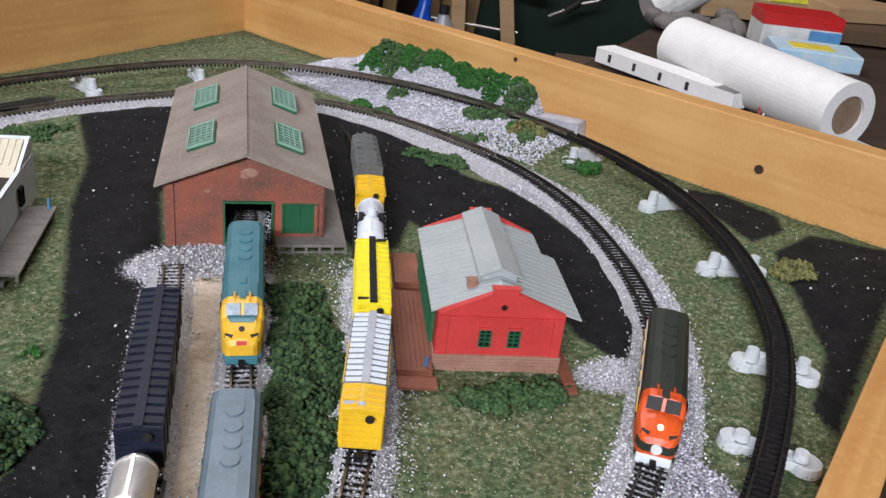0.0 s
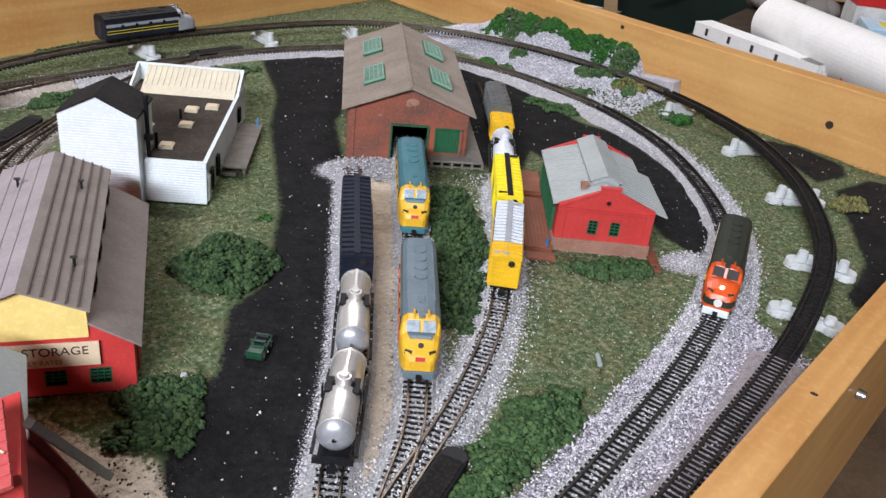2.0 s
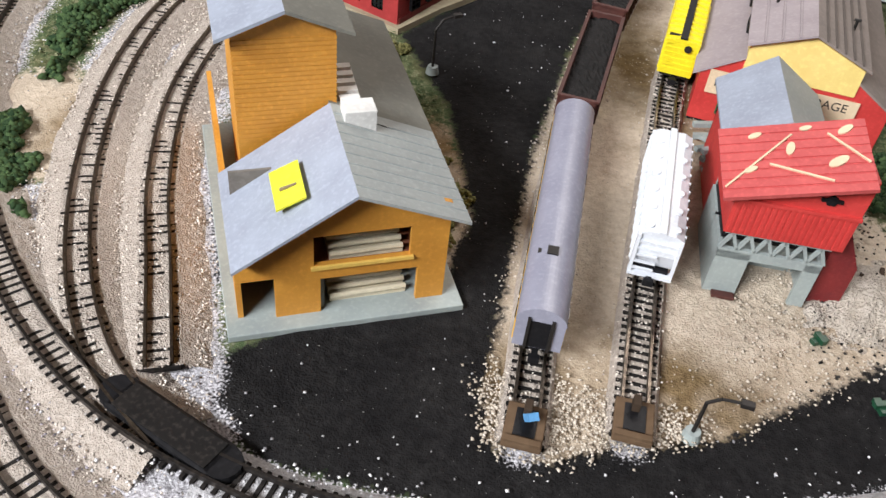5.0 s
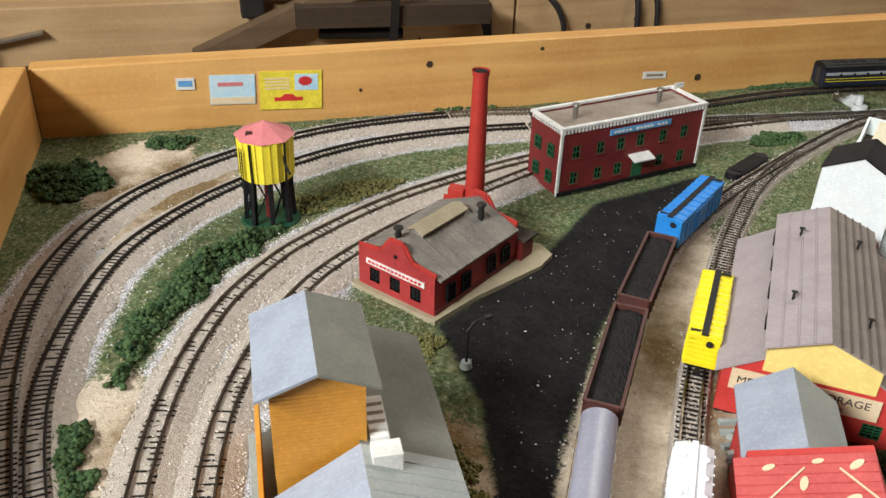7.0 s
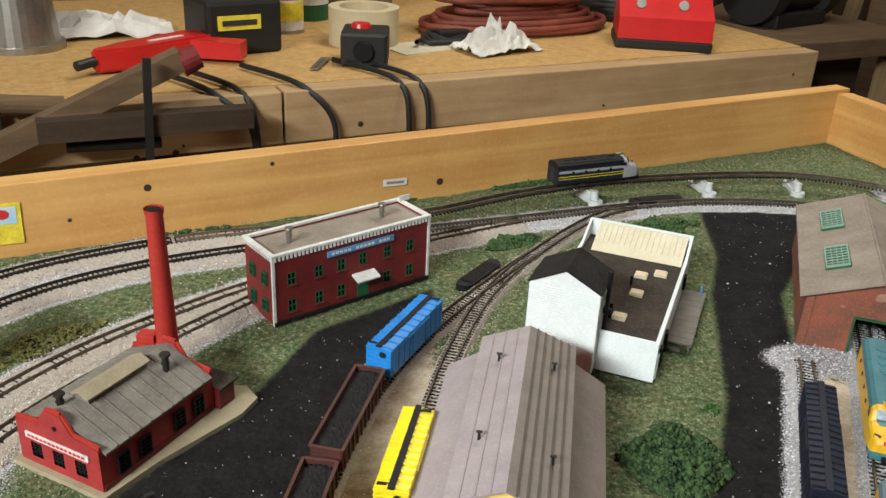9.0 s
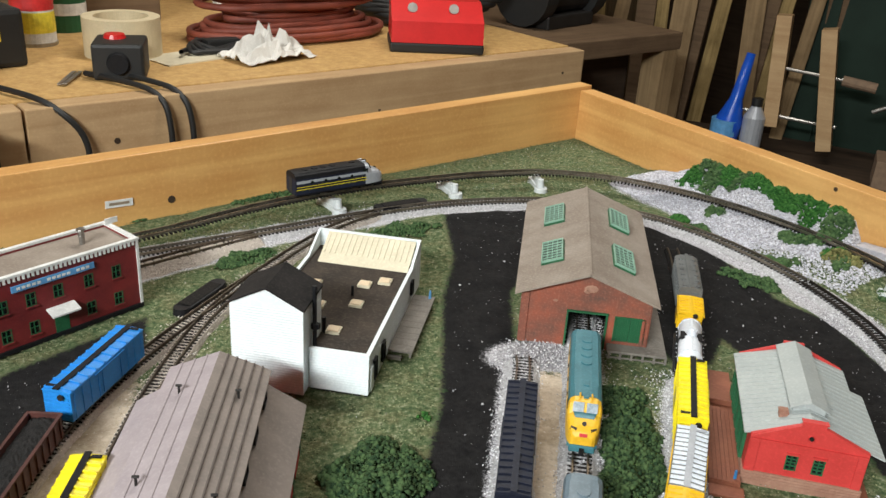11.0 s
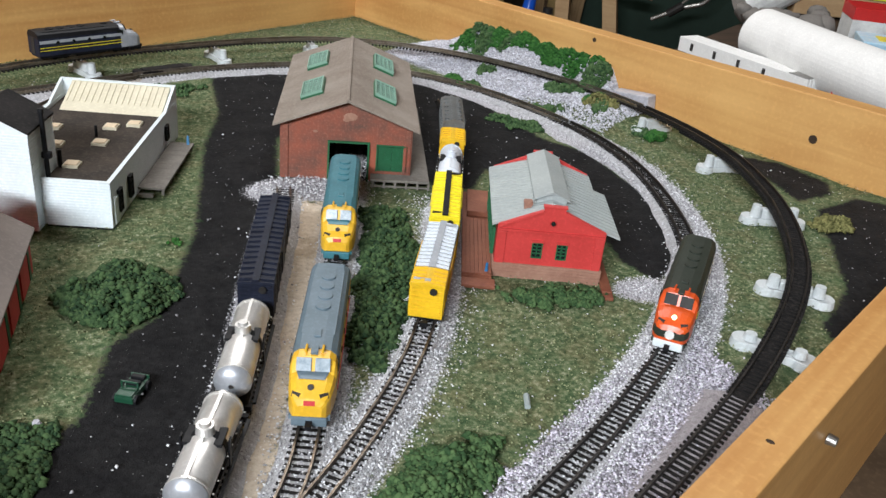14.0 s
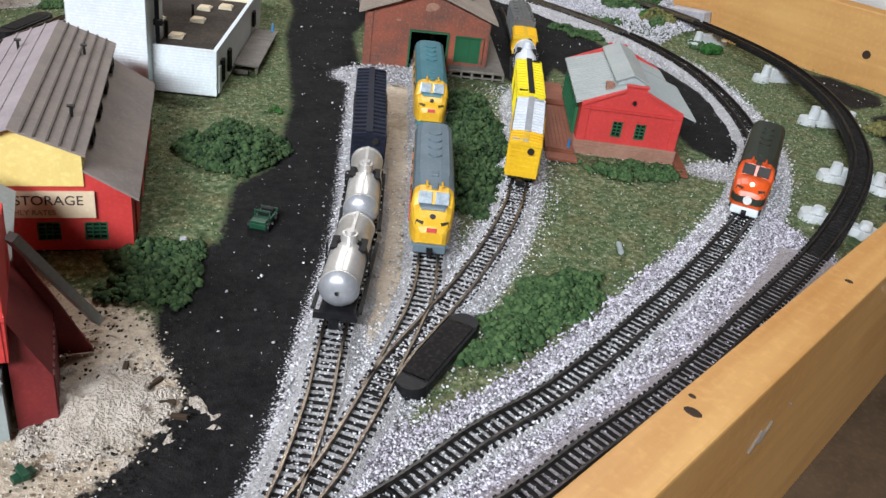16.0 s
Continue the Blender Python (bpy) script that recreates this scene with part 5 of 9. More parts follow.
def white_house():
    s = thing("dairy_building", 0.0078, 0.4118, 0, -17.5, "white clapboard works with flat dark roof and taller gabled tower", "building")
    W, D, H = 0.075, 0.147, 0.026
    X0 = -W
    b = B()
    box(b, -0.0355, 0, 0, 0.0016, 0, H)
    box(b, -0.0016, 0, 0.0016, D, 0, H)
    box(b, X0, X0 + 0.0016, 0.02, D, 0, H)
    box(b, X0, 0, D - 0.0016, D, 0, H + 0.008)
    part("wall", b, "white", s, "white clapboard wall")
    b = B()
    for i in range(15):
        z = 0.001 + i * 0.00165
        box(b, -0.0353, 0.0003, -0.0003, 0, z, z + 0.0011)
        box(b, 0, 0.0003, 0.0, D, z, z + 0.0011)
    tagged(part("clapboard", b, "white", s), kind="stuff")
    part("footing", box(B(), -0.035, -0.0002, 0.0002, D - 0.001, -0.0012, 0.0), "black", s)
    part("flat_roof", box(B(), X0 + 0.0016, -0.0016, 0.0016, D - 0.0016, H - 0.0035, H - 0.002), "felt", s, "stained dark brown felt roof")
    b = B()
    box(b, -0.0355, 0.0005, -0.0005, 0.0019, H, H + 0.0007)
    box(b, -0.0019, 0.0005, 0.0019, D, H, H + 0.0007)
    box(b, X0 - 0.0005, X0 + 0.0019, 0.02, D, H, H + 0.0007)
    part("coping", b, "white", s, "white coping strip on the parapet")
    # rear clerestory
    c = part("clerestory", prism(B(), [(D - 0.030, H - 0.002), (D - 0.0018, H - 0.002), (D - 0.0018, H + 0.0095), (D - 0.021, H + 0.0015)], X0 + 0.008, -0.003, "x"), "cream", s, "sloping cream clerestory roof")
    b = B()
    for i in range(16):
        x = X0 + 0.010 + i * 0.0039
        beam(b, (x, D - 0.0212, H + 0.0018), (x, D - 0.003, H + 0.0093), 0.0005, 0.0005)
    part("glazing_rib", b, "cream", c)
    part("back_parapet", box(B(), X0, 0.0002, D - 0.0018, D + 0.0004, 0, H + 0.0105), "white", s)
    for x0, x1 in ((X0, X0 + 0.0016), (-0.0016, 0.0002)):
        part("end_gable", prism(B(), [(D - 0.030, H), (D - 0.002, H), (D - 0.002, H + 0.0105)], x0, x1, "x"), "white", s)
    for x, y in ((-0.058, 0.083), (-0.026, 0.090), (-0.047, 0.055), (-0.024, 0.062), (-0.028, 0.026), (-0.014, 0.098)):
        k = part("skylight", box(B(), x - 0.0042, x + 0.0042, y - 0.004, y + 0.004, H - 0.002, H - 0.0004), "cream", s, "small cream skylight box")
        part("dome", box(B(), x - 0.0034, x + 0.0034, y - 0.0032, y + 0.0032, H - 0.0004, H + 0.0004, bevel=0.0004), "sign_cream", k)
    pipe_vent(s, -0.0335, 0.024, H - 0.002, 0.010, 0.0012, "black", False)
    pipe_vent(s, -0.030, 0.074, H - 0.002, 0.007, 0.0009, "black", False)
    # windows and door on the long side
    for y, w, z0, z1 in ((0.012, 0.005, 0.006, 0.018), (0.032, 0.005, 0.006, 0.018), (0.115, 0.005, 0.010, 0.019)):
        lattice(s, -w / 2, w / 2, z0, z1, -0.0016, 2, 4, "black", "glass_dark", 0.0005, pose(0, y, 0, 0, 0, 90))
    part("side_panel", box(B(), 0.0003, 0.0012, 0.003, 0.010, 0.001, 0.016), "white", s)
    # gabled tower
    TW, TD, TE, TR = 0.042, 0.033, 0.054, 0.065
    T0 = -0.0355 - TW
    t = part("tower", prism(B(), [(T0, 0), (T0 + TW, 0), (T0 + TW, TE), (T0 + TW / 2, TR), (T0, TE)], -0.009, TD - 0.009), "white", s, "tall white clapboard tower")
    b = B()
    for i in range(32):
        z = 0.001 + i * 0.00165
        box(b, T0 - 0.0003, T0 + TW + 0.0003, -0.0093, -0.009, z, z + 0.0011)
        box(b, T0 + TW, T0 + TW + 0.0003, -0.009, TD - 0.009, z, z + 0.0011)
    tagged(part("clapboard", b, "white", t), kind="stuff")
    for sg in (0, 1):
        xe = T0 - 0.001 if not sg else T0 + TW + 0.001
        ribbed_slope(s, (xe, TE - 0.0003), (T0 + TW / 2, TR), -0.0098, TD - 0.008, "black_roof", 0.0012, label="black tower roof slope")
    b = cyl(B(), -0.0335, 0.006, H - 0.002, 0.061, 0.0013, 0.0013, 12)
    cyl(b, -0.0335, 0.006, 0.061, 0.063, 0.0017, 0.0013, 12)
    box(b, -0.038, -0.0305, 0.0045, 0.0075, 0.036, 0.0395, bevel=0.0005)
    part("exhaust_pipe", b, "black", s, "black exhaust pipe with a box fan")
    part("tower_door", box(B(), T0 + TW - 0.0001, T0 + TW + 0.0006, 0.001, 0.006, 0.0, 0.010), "green", s)
    d = thing("loading_deck", 0.0078, 0.4118, 0, -17.5, "grey-brown plank deck beside the white building", "deck")
    for i in range(10):
        y = 0.045 + i * 0.0078
        part("plank", box(B(), 0.001, 0.0165, y, y + 0.0074, 0.0042, 0.0054), "deck_grey", d)
    for i in range(5):
        y = 0.047 + i * 0.018
        part("deck_post", box(B(), 0.014, 0.0155, y, y + 0.0015, 0, 0.0042), "deck_grey", d)
    part("step", box(B(), 0.001, 0.010, 0.0425, 0.0448, 0, 0.0022), "deck_grey", d)
    f = thing("figurine", 0.0565, 0.522, 0.0054, 0, "tiny light blue figurine on the plank deck", "figurine")
    part("body", cyl(cyl(B(), 0, 0, 0, 0.0045, 0.001, 0.0008, 8), 0, 0, 0.0045, 0.006, 0.0007, 0.0005, 8), "sign_blue", f)
    return s


def text_part(body, size, m, mat, parent, name="lettering"):
    cu = bpy.data.curves.new(name, "FONT")
    cu.body, cu.size, cu.extrude, cu.align_x, cu.align_y = body, size, 0.00012, "CENTER", "CENTER"
    cu.materials.append(M[mat])
    ob = new(name, cu)
    ob.parent = parent
    ob.matrix_basis = m
    return ob


def storage():
    s = thing("storage_barn", -0.0405, 0.2435, 0, -5.0, "red and yellow storage barn with brown seamed roof and painted sign", "building")
    W, D = 0.080, 0.127
    E1, J, E2, R = 0.0235, 0.034, 0.042, 0.0515
    AI = 0.0165
    X0, A, C = -W, -W + AI, -AI
    wins = [(-0.0172 - i * 0.017, -0.0098 - i * 0.017, 0.0050, 0.0118) for i in range(4)][::-1]
    b = wall_with_holes(B(), W, [(0, E1), (AI, J), (AI + 1e-5, J), (W - AI, J), (W, E1)], [(a + W, c + W, d, e) for a, c, d, e in wins], 0, 0.0016)
    bmesh.ops.translate(b, verts=b.verts, vec=(-W, 0, 0))
    part("front_wall", b, "red_wall", s, "bright red lower front")
    for a, c, d, e in wins:
        lattice(s, a, c, d, e, 0.0003, 3, 4, "green", "glass_dark", 0.0005)
    part("rear_wall", prism(B(), [(X0, 0), (0, 0), (0, E1), (C, J), (C, E2), ((A + C) / 2, R), (A, E2), (A, J), (X0, E1)], D - 0.0016, D), "red_wall", s)
    part("side_wall", box(B(), X0, X0 + 0.0016, 0.0016, D - 0.0016, 0, E1), "red_wall", s)
    part("side_wall", box(B(), -0.0016, 0, 0.0016, D - 0.0016, 0, E1), "red_wall", s)
    part("upper_front", prism(B(), [(A, J - 0.006), (C, J - 0.006), (C, E2), ((A + C) / 2, R), (A, E2)], -0.0008, 0.0012), "pale_yellow", s, "pale yellow gable")
    part("upper_wall", box(B(), A, A + 0.0014, 0.0012, D - 0.0016, J - 0.004, E2), "pale_yellow", s)
    part("upper_wall", box(B(), C - 0.0014, C, 0.0012, D - 0.0016, J - 0.004, E2), "pale_yellow", s)
    for i in range(4):
        y = 0.025 + i * 0.028
        for x, r in ((C, 90), (A, -90)):
            lattice(s, -0.004, 0.004, J + 0.002, E2 - 0.002, -0.0014, 4, 1, "black", "glass_dark", 0.0005, pose(x, y, 0, 0, 0, r), name="clerestory_window")
    # left slopes lighter lilac-grey, right slopes darker brown
    ribbed_slope(s, (A - 0.0018, E2 - 0.0009), ((A + C) / 2, R), -0.0035, D + 0.003, "roof_lilac", 0.001, seams=4, label="lighter lilac-grey left roof slope")
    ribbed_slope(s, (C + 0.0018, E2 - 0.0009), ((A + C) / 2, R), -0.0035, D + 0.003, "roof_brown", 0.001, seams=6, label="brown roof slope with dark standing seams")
    ribbed_slope(s, (X0 - 0.003, E1 - 0.0018), (A, J), -0.001, D + 0.001, "roof_lilac", 0.001, label="lighter lilac-grey left lean-to roof")
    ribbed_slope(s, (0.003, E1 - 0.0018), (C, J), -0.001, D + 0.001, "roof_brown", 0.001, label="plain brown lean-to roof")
    for x, y in ((C - 0.006, 0.026), (C - 0.009, 0.098), (A + 0.008, 0.035), (A + 0.010, 0.10)):
        k = (R - E2) / ((C - A) / 2)
        z = R - abs(x - (A + C) / 2) * k
        b = beam(B(), (x, y, z), (x, y, z + 0.005), 0.0013, n=8)
        beam(b, (x - 0.0014, y, z + 0.0052), (x + 0.0014, y, z + 0.0052), 0.0013, n=8)
        part("roof_vent", b, "iron_dark", s)
    sg = part("sign_board", box(B(), X0 + 0.004, C + 0.0035, -0.0016, -0.0010, 0.0150, 0.0262), "sign_cream", s, "cream sign board with black lettering")
    text_part("MINI STORAGE", 0.0056, pose((A + C) / 2 + 0.0042, -0.00165, 0.0222, 90), "ink", sg)
    text_part("ME", 0.0056, pose(X0 + 0.0105, -0.00165, 0.0205, 90), "ink", sg)
    text_part("MONTHLY RATES", 0.0030, pose((A + C) / 2 + 0.001, -0.00165, 0.0172, 90), "ink_soft", sg)
    for i, y in enumerate((0.012, 0.04, 0.068, 0.096)):
        d = part("side_door", box(B(), 0.0, 0.0007, y, y + 0.018, 0.001, 0.019), "red_wall", s)
        part("door_gap", box(B(), 0.0002, 0.0009, y + 0.0185, y + 0.0225, 0.001, 0.018), "green", d)
    part("footing", box(B(), X0 + 0.0003, -0.0003, 0.0003, D - 0.0003, -0.0012, 0), "black", s)
    return s


def mine():
    s = thing("coal_tipple", -0.112, 0.1365, 0, 3.0, "red and grey wooden coal tipple with a patched red roof", "building")
    W, D = 0.0355, 0.036
    b = B()
    box(b, 0, 0.0115, 0, 0.0016, 0, 0.0195)
    box(b, 0.0300, W, 0, 0.0016, 0, 0.0195)
    box(b, 0, W, 0, 0.0016, 0.0165, 0.0205)
    box(b, 0, 0.0016, 0.0016, D, 0, 0.0205)
    box(b, W - 0.0016, W, 0.0016, D, 0, 0.0205)
    box(b, 0, W, 0.018, 0.0196, 0, 0.0205)
    part("grey_base", b, "grey_plastic", s, "pale grey timber bents")
    b = B()
    z0, z1, n = 0.0205, 0.0275, 6
    box(b, 0, W, -0.0004, 0.0012, z1, z1 + 0.0014)
    for i in range(n):
        x = i * W / n
        beam(b, (x, 0.0004, z0), (x + W / n / 2, 0.0004, z1), 0.0012, 0.0012)
        beam(b, (x + W / n / 2, 0.0004, z1), (x + W / n, 0.0004, z0), 0.0012, 0.0012)
    part("truss", b, "grey_plastic", s)
    # black block stands in for the shade behind the open truss
    part("shadow_box", box(B(), 0.001, W - 0.001, 0.006, D - 0.001, 0.0205, 0.028), "black", s)
    b = prism(B(), [(-0.001, 0.0285), (W + 0.003, 0.0285), (W + 0.0035, 0.058), (-0.0015, 0.0455)], -0.0012, D)
    up = part("red_body", b, "red_wall", s, "red plank upper storey")
    b = B()
    for i in range(20):
        x = i * (W + 0.003) / 20
        box(b, x, x + 0.0011, -0.0016, -0.0012, 0.029, 0.0425)
    part("siding_plank", b, "red_wall", up)
    part("ledge", box(B(), -0.0015, W + 0.0035, -0.0024, -0.0008, 0.0425, 0.0438), "red_wall", up)
    b = cyl(B(), 0, 0, 0, 0.0008, 0.0022, 0.002, 5, pose(0.0275, -0.0013, 0.0486, 90))
    box(b, 0.0240, 0.0310, -0.0022, -0.0012, 0.0482, 0.0492)
    part("broken_hole", b, "black", up)
    # patched roof, tilted to the left and the front
    rf = new("roof")
    rf.parent = s
    rf.matrix_basis = pose(-0.0062, -0.0065, 0.0447, 12, -17, 0)
    r = part("roof_sheet", box(B(), 0, 0.0455, 0, 0.031, 0, 0.0012), "faded_red", rf, "patched red plank roof")
    b = B()
    for i in range(8):
        box(b, 0, 0.0455, i * 0.0039, i * 0.004 + 0.0026, 0.0012, 0.0016)
    part("roof_plank", b, "faded_red", r)
    for u, v, a, k in ((0.25, 0.84, 20, 0.8), (0.48, 0.62, 75, 1.0), (0.78, 0.40, 30, 1.25), (0.86, 0.84, 35, 1.0), (0.20, 0.36, 25, 0.8), (0.60, 0.90, 10, 0.7)):
        part("patch", cyl(B(), 0, 0, 0, 0.0005, 0.0019 * k, None, 14, pose(u * 0.0455, v * 0.031, 0.0016, 0, 0, a) @ Matrix.Diagonal((1.5, 0.7, 1, 1))), "sign_cream", r, "pale patch on the roof")
    for u0, v0, u1, v1 in ((0.02, 0.14, 0.50, 0.82), (0.33, 0.42, 0.73, 0.14), (0.74, 0.80, 0.98, 0.36)):
        part("batten", beam(B(), (u0 * 0.0455, v0 * 0.031, 0.0019), (u1 * 0.0455, v1 * 0.031, 0.0019), 0.0006, 0.0006), "sign_cream", r)
    # right-hand lean-to and chute
    b = prism(B(), [(W + 0.002, 0), (W + 0.013, 0), (W + 0.013, 0.018), (W + 0.002, 0.040)], 0.004, 0.040)
    # dark_red on annex and chute wall holds the shade of this right-hand side
    ann = part("red_annex", b, "dark_red", s, "red plank annex, coloured dark for its shaded side")
    b = B()
    for i in range(9):
        y = 0.005 + i * 0.004
        box(b, W + 0.0128, W + 0.0134, y, y + 0.0028, 0, 0.0175)
    part("siding_plank", b, "dark_red", ann)
    part("chute_beam", beam(B(), (W + 0.005, 0.030, 0.050), (W + 0.026, 0.050, 0.004), 0.0035, 0.003), "grey_plastic", s, "sloping grey chute beam")
    part("chute_wall", prism(B(), [(W + 0.004, 0), (W + 0.024, 0), (W + 0.004, 0.044)], 0.038, 0.0395), "dark_red", s)
    part("broken_board", box(B(), 0.003, 0.011, -0.0035, -0.0005, 0, 0.0014, bevel=0.0002), "oxide", s)
    # headhouse behind
    HX0, HX1, HY0, HY1, HE, HR = 0.0025, 0.0350, 0.041, 0.081, 0.0390, 0.0505
    b = wall_with_holes(B(), HX1 - HX0, [(0, HE), ((HX1 - HX0) / 2, HR), (HX1 - HX0, HE)], [(0.0125, 0.0185, 0.0305, 0.0385)], HY0, HY0 + 0.0015)
    bmesh.ops.translate(b, verts=b.verts, vec=(HX0, 0, 0))
    h = part("headhouse_front", b, "grey_plastic", s, "pale blue-grey clapboard gable")
    b = B()
    box(b, HX0, HX0 + 0.0015, HY0 + 0.0015, HY1, 0, HE)
    box(b, HX1 - 0.0015, HX1, HY0 + 0.0015, HY1, 0, HE)
    box(b, HX0, HX1, HY1 - 0.0015, HY1, 0, HE)
    part("headhouse_wall", b, "red_wall", s)
    # black sheet added behind the gable opening in place of interior shade
    part("dark_inside", box(B(), HX0 + 0.002, HX1 - 0.002, HY0 + 0.006, HY0 + 0.007, 0.03, HE), "black", s)
    xm = (HX0 + HX1) / 2
    ribbed_slope(s, (HX0 - 0.004, HE - 0.0024), (xm, HR), HY0 - 0.004, HY1 + 0.003, "roof_blue", 0.0012, label="smooth blue-grey roof slope")
    ribbed_slope(s, (HX1 + 0.004, HE - 0.0024), (xm, HR), HY0 - 0.004, HY1 + 0.003, "roof_grey", 0.0012, label="smooth grey roof slope")
    st = thing("timber_stack", -0.1105, 0.2215, 0, 10, "jumble of grey weathered timbers beside the tipple", "timber stack")
    rng = random.Random(5)
    for i in range(9):
        x, y, z = rng.uniform(-0.005, 0.004), rng.uniform(-0.028, 0.02), 0.001 + 0.0026 * (i % 5)
        part("timber", box(B(), -0.006, 0.006, -0.0012, 0.0012, -0.001, 0.001, pose(x * 0.4, y * 0.6, z, 0, rng.uniform(-8, 8), rng.uniform(-30, 30))), "grey_plastic", st)
    return s


def yellow_house():
    s = thing("creamery", -0.2445, 0.079, 0, 28.5, "orange-yellow mill house with blue-grey roofs and open front bays", "building")
    W, D, E, R = 0.050, 0.112, 0.0425, 0.0545
    X0, XM = -0.018, 0.0185
    holes = [(0.0085 - X0, 0.0405 - X0, 0.0, 0.0165), (0.0065 - X0, 0.0375 - X0, 0.0225, 0.0345), (0.0, 0.012, 0.0, 0.019)]
    top = [(0, E - 0.012), (XM - X0, R), (W - X0, E)]
    b = wall_with_holes(B(), W - X0, top, holes, 0, 0.0018)
    bmesh.ops.translate(b, verts=b.verts, vec=(X0, 0, 0))
    part("front_wall", b, "orange_wall", s, "orange-yellow front with two open bays")
    part("side_wall", box(B(), W - 0.0018, W, 0.0018, D, 0, E - 0.005), "orange_wall", s)
    part("side_wall", box(B(), X0, X0 + 0.0018, 0.0018, D, 0, E - 0.016), "orange_wall", s)
    part("rear_wall", wall_with_holes(B(), W, [(0, E - 0.005), (W, E - 0.005)], [], D - 0.0018, D), "orange_wall", s)
    fl = part("mezzanine_floor", box(B(), X0 + 0.002, W - 0.002, 0.0018, 0.02, 0.019, 0.0205), "brown", s)
    part("ground_slab", box(B(), X0 - 0.004, W + 0.006, -0.006, D, -0.001, 0.0016, bevel=0.0004), "grey_plastic", s, "pale grey cast base")
    part("bay_back", box(B(), X0 + 0.002, W - 0.002, 0.026, 0.027, 0, 0.042), "deck_grey", s)
    part("grey_partition", box(B(), 0.0086, 0.010, 0.002, 0.02, 0.0016, 0.017), "grey_plastic", s)
    for nm, z, w in (("log_pile", 0.0016, 0.026), ("log_pile", 0.0206, 0.024)):
        lp = part("shelf_timber", box(B(), 0.012, 0.012 + w, 0.004, 0.016, z, z + 0.0012), "cream", s)
        for i in range(4):
            part("pole", beam(B(), (0.012, 0.004 + i * 0.003, z + 0.0024 + 0.0008 * i), (0.012 + w, 0.0046 + i * 0.003, z + 0.0024 + 0.0008 * i), 0.002, n=8), "cream", lp)
    part("bay_sill", box(B(), 0.0055, 0.0385, -0.001, 0, 0.0212, 0.0224), "yellow_wall", s)
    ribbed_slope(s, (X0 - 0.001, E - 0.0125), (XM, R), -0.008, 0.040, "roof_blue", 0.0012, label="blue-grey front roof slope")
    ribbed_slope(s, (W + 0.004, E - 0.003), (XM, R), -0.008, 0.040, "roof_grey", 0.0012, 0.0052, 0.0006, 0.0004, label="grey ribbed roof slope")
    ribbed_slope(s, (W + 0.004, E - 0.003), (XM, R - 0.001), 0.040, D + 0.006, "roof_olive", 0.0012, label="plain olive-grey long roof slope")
    nt = part("sticky_note", slab(B(), (-0.004, R - 0.0115 + 0.0013), (0.005, R - 0.0068 + 0.0009), 0.002, 0.020, 0.0008), "neon_note", s, "bright yellow note stuck on the roof")
    part("scribble", slab(B(), (-0.002, R - 0.0095 + 0.0014), (0.003, R - 0.0075 + 0.0010), 0.009, 0.0096, 0.0009), "ink_soft", nt)
    # tower
    TX0, TX1, TY0, TY1, TE, TR = -0.011, 0.021, 0.043, 0.084, 0.083, 0.0885
    tm = (TX0 + TX1) / 2
    t = part("tower", prism(B(), [(TX0, 0), (TX1, 0), (TX1, TE), (tm, TR), (TX0, TE)], TY0, TY1), "orange_wall", s, "orange-yellow clapboard tower")
    b = B()
    for i in range(22):
        z = 0.041 + i * 0.0017
        box(b, TX0 - 0.0002, TX1 + 0.0002, TY0 - 0.0002, TY0, z, z + 0.0013)
    tagged(part("clapboard", b, "orange_wall", t), kind="stuff")
    # tower roof: lighter blue-grey left slope, darker olive-grey right slope
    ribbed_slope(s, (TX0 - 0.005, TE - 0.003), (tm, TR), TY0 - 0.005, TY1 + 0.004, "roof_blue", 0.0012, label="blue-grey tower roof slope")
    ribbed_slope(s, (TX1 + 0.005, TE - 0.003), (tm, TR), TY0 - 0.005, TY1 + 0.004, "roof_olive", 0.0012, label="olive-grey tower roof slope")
    v = part("vent_housing", box(B(), TX1 + 0.0005, TX1 + 0.011, 0.030, 0.038, 0.047, 0.058, bevel=0.0003), "sign_white", s, "white louvred vent housing")
    for i in range(6):
        part("louvre", box(B(), TX1 + 0.0015, TX1 + 0.008, 0.0385 + i * 0.0042, 0.0412 + i * 0.0042, 0.0515 + 0.0004 * i, 0.0545 + 0.0004 * i), "sign_white", v)
    part("vent_duct", prism(B(), [(0.038, 0.045), (0.066, 0.047), (0.066, 0.054), (0.038, 0.052)], TX1 + 0.0005, TX1 + 0.0088, "x"), "sign_white", v)
    return s


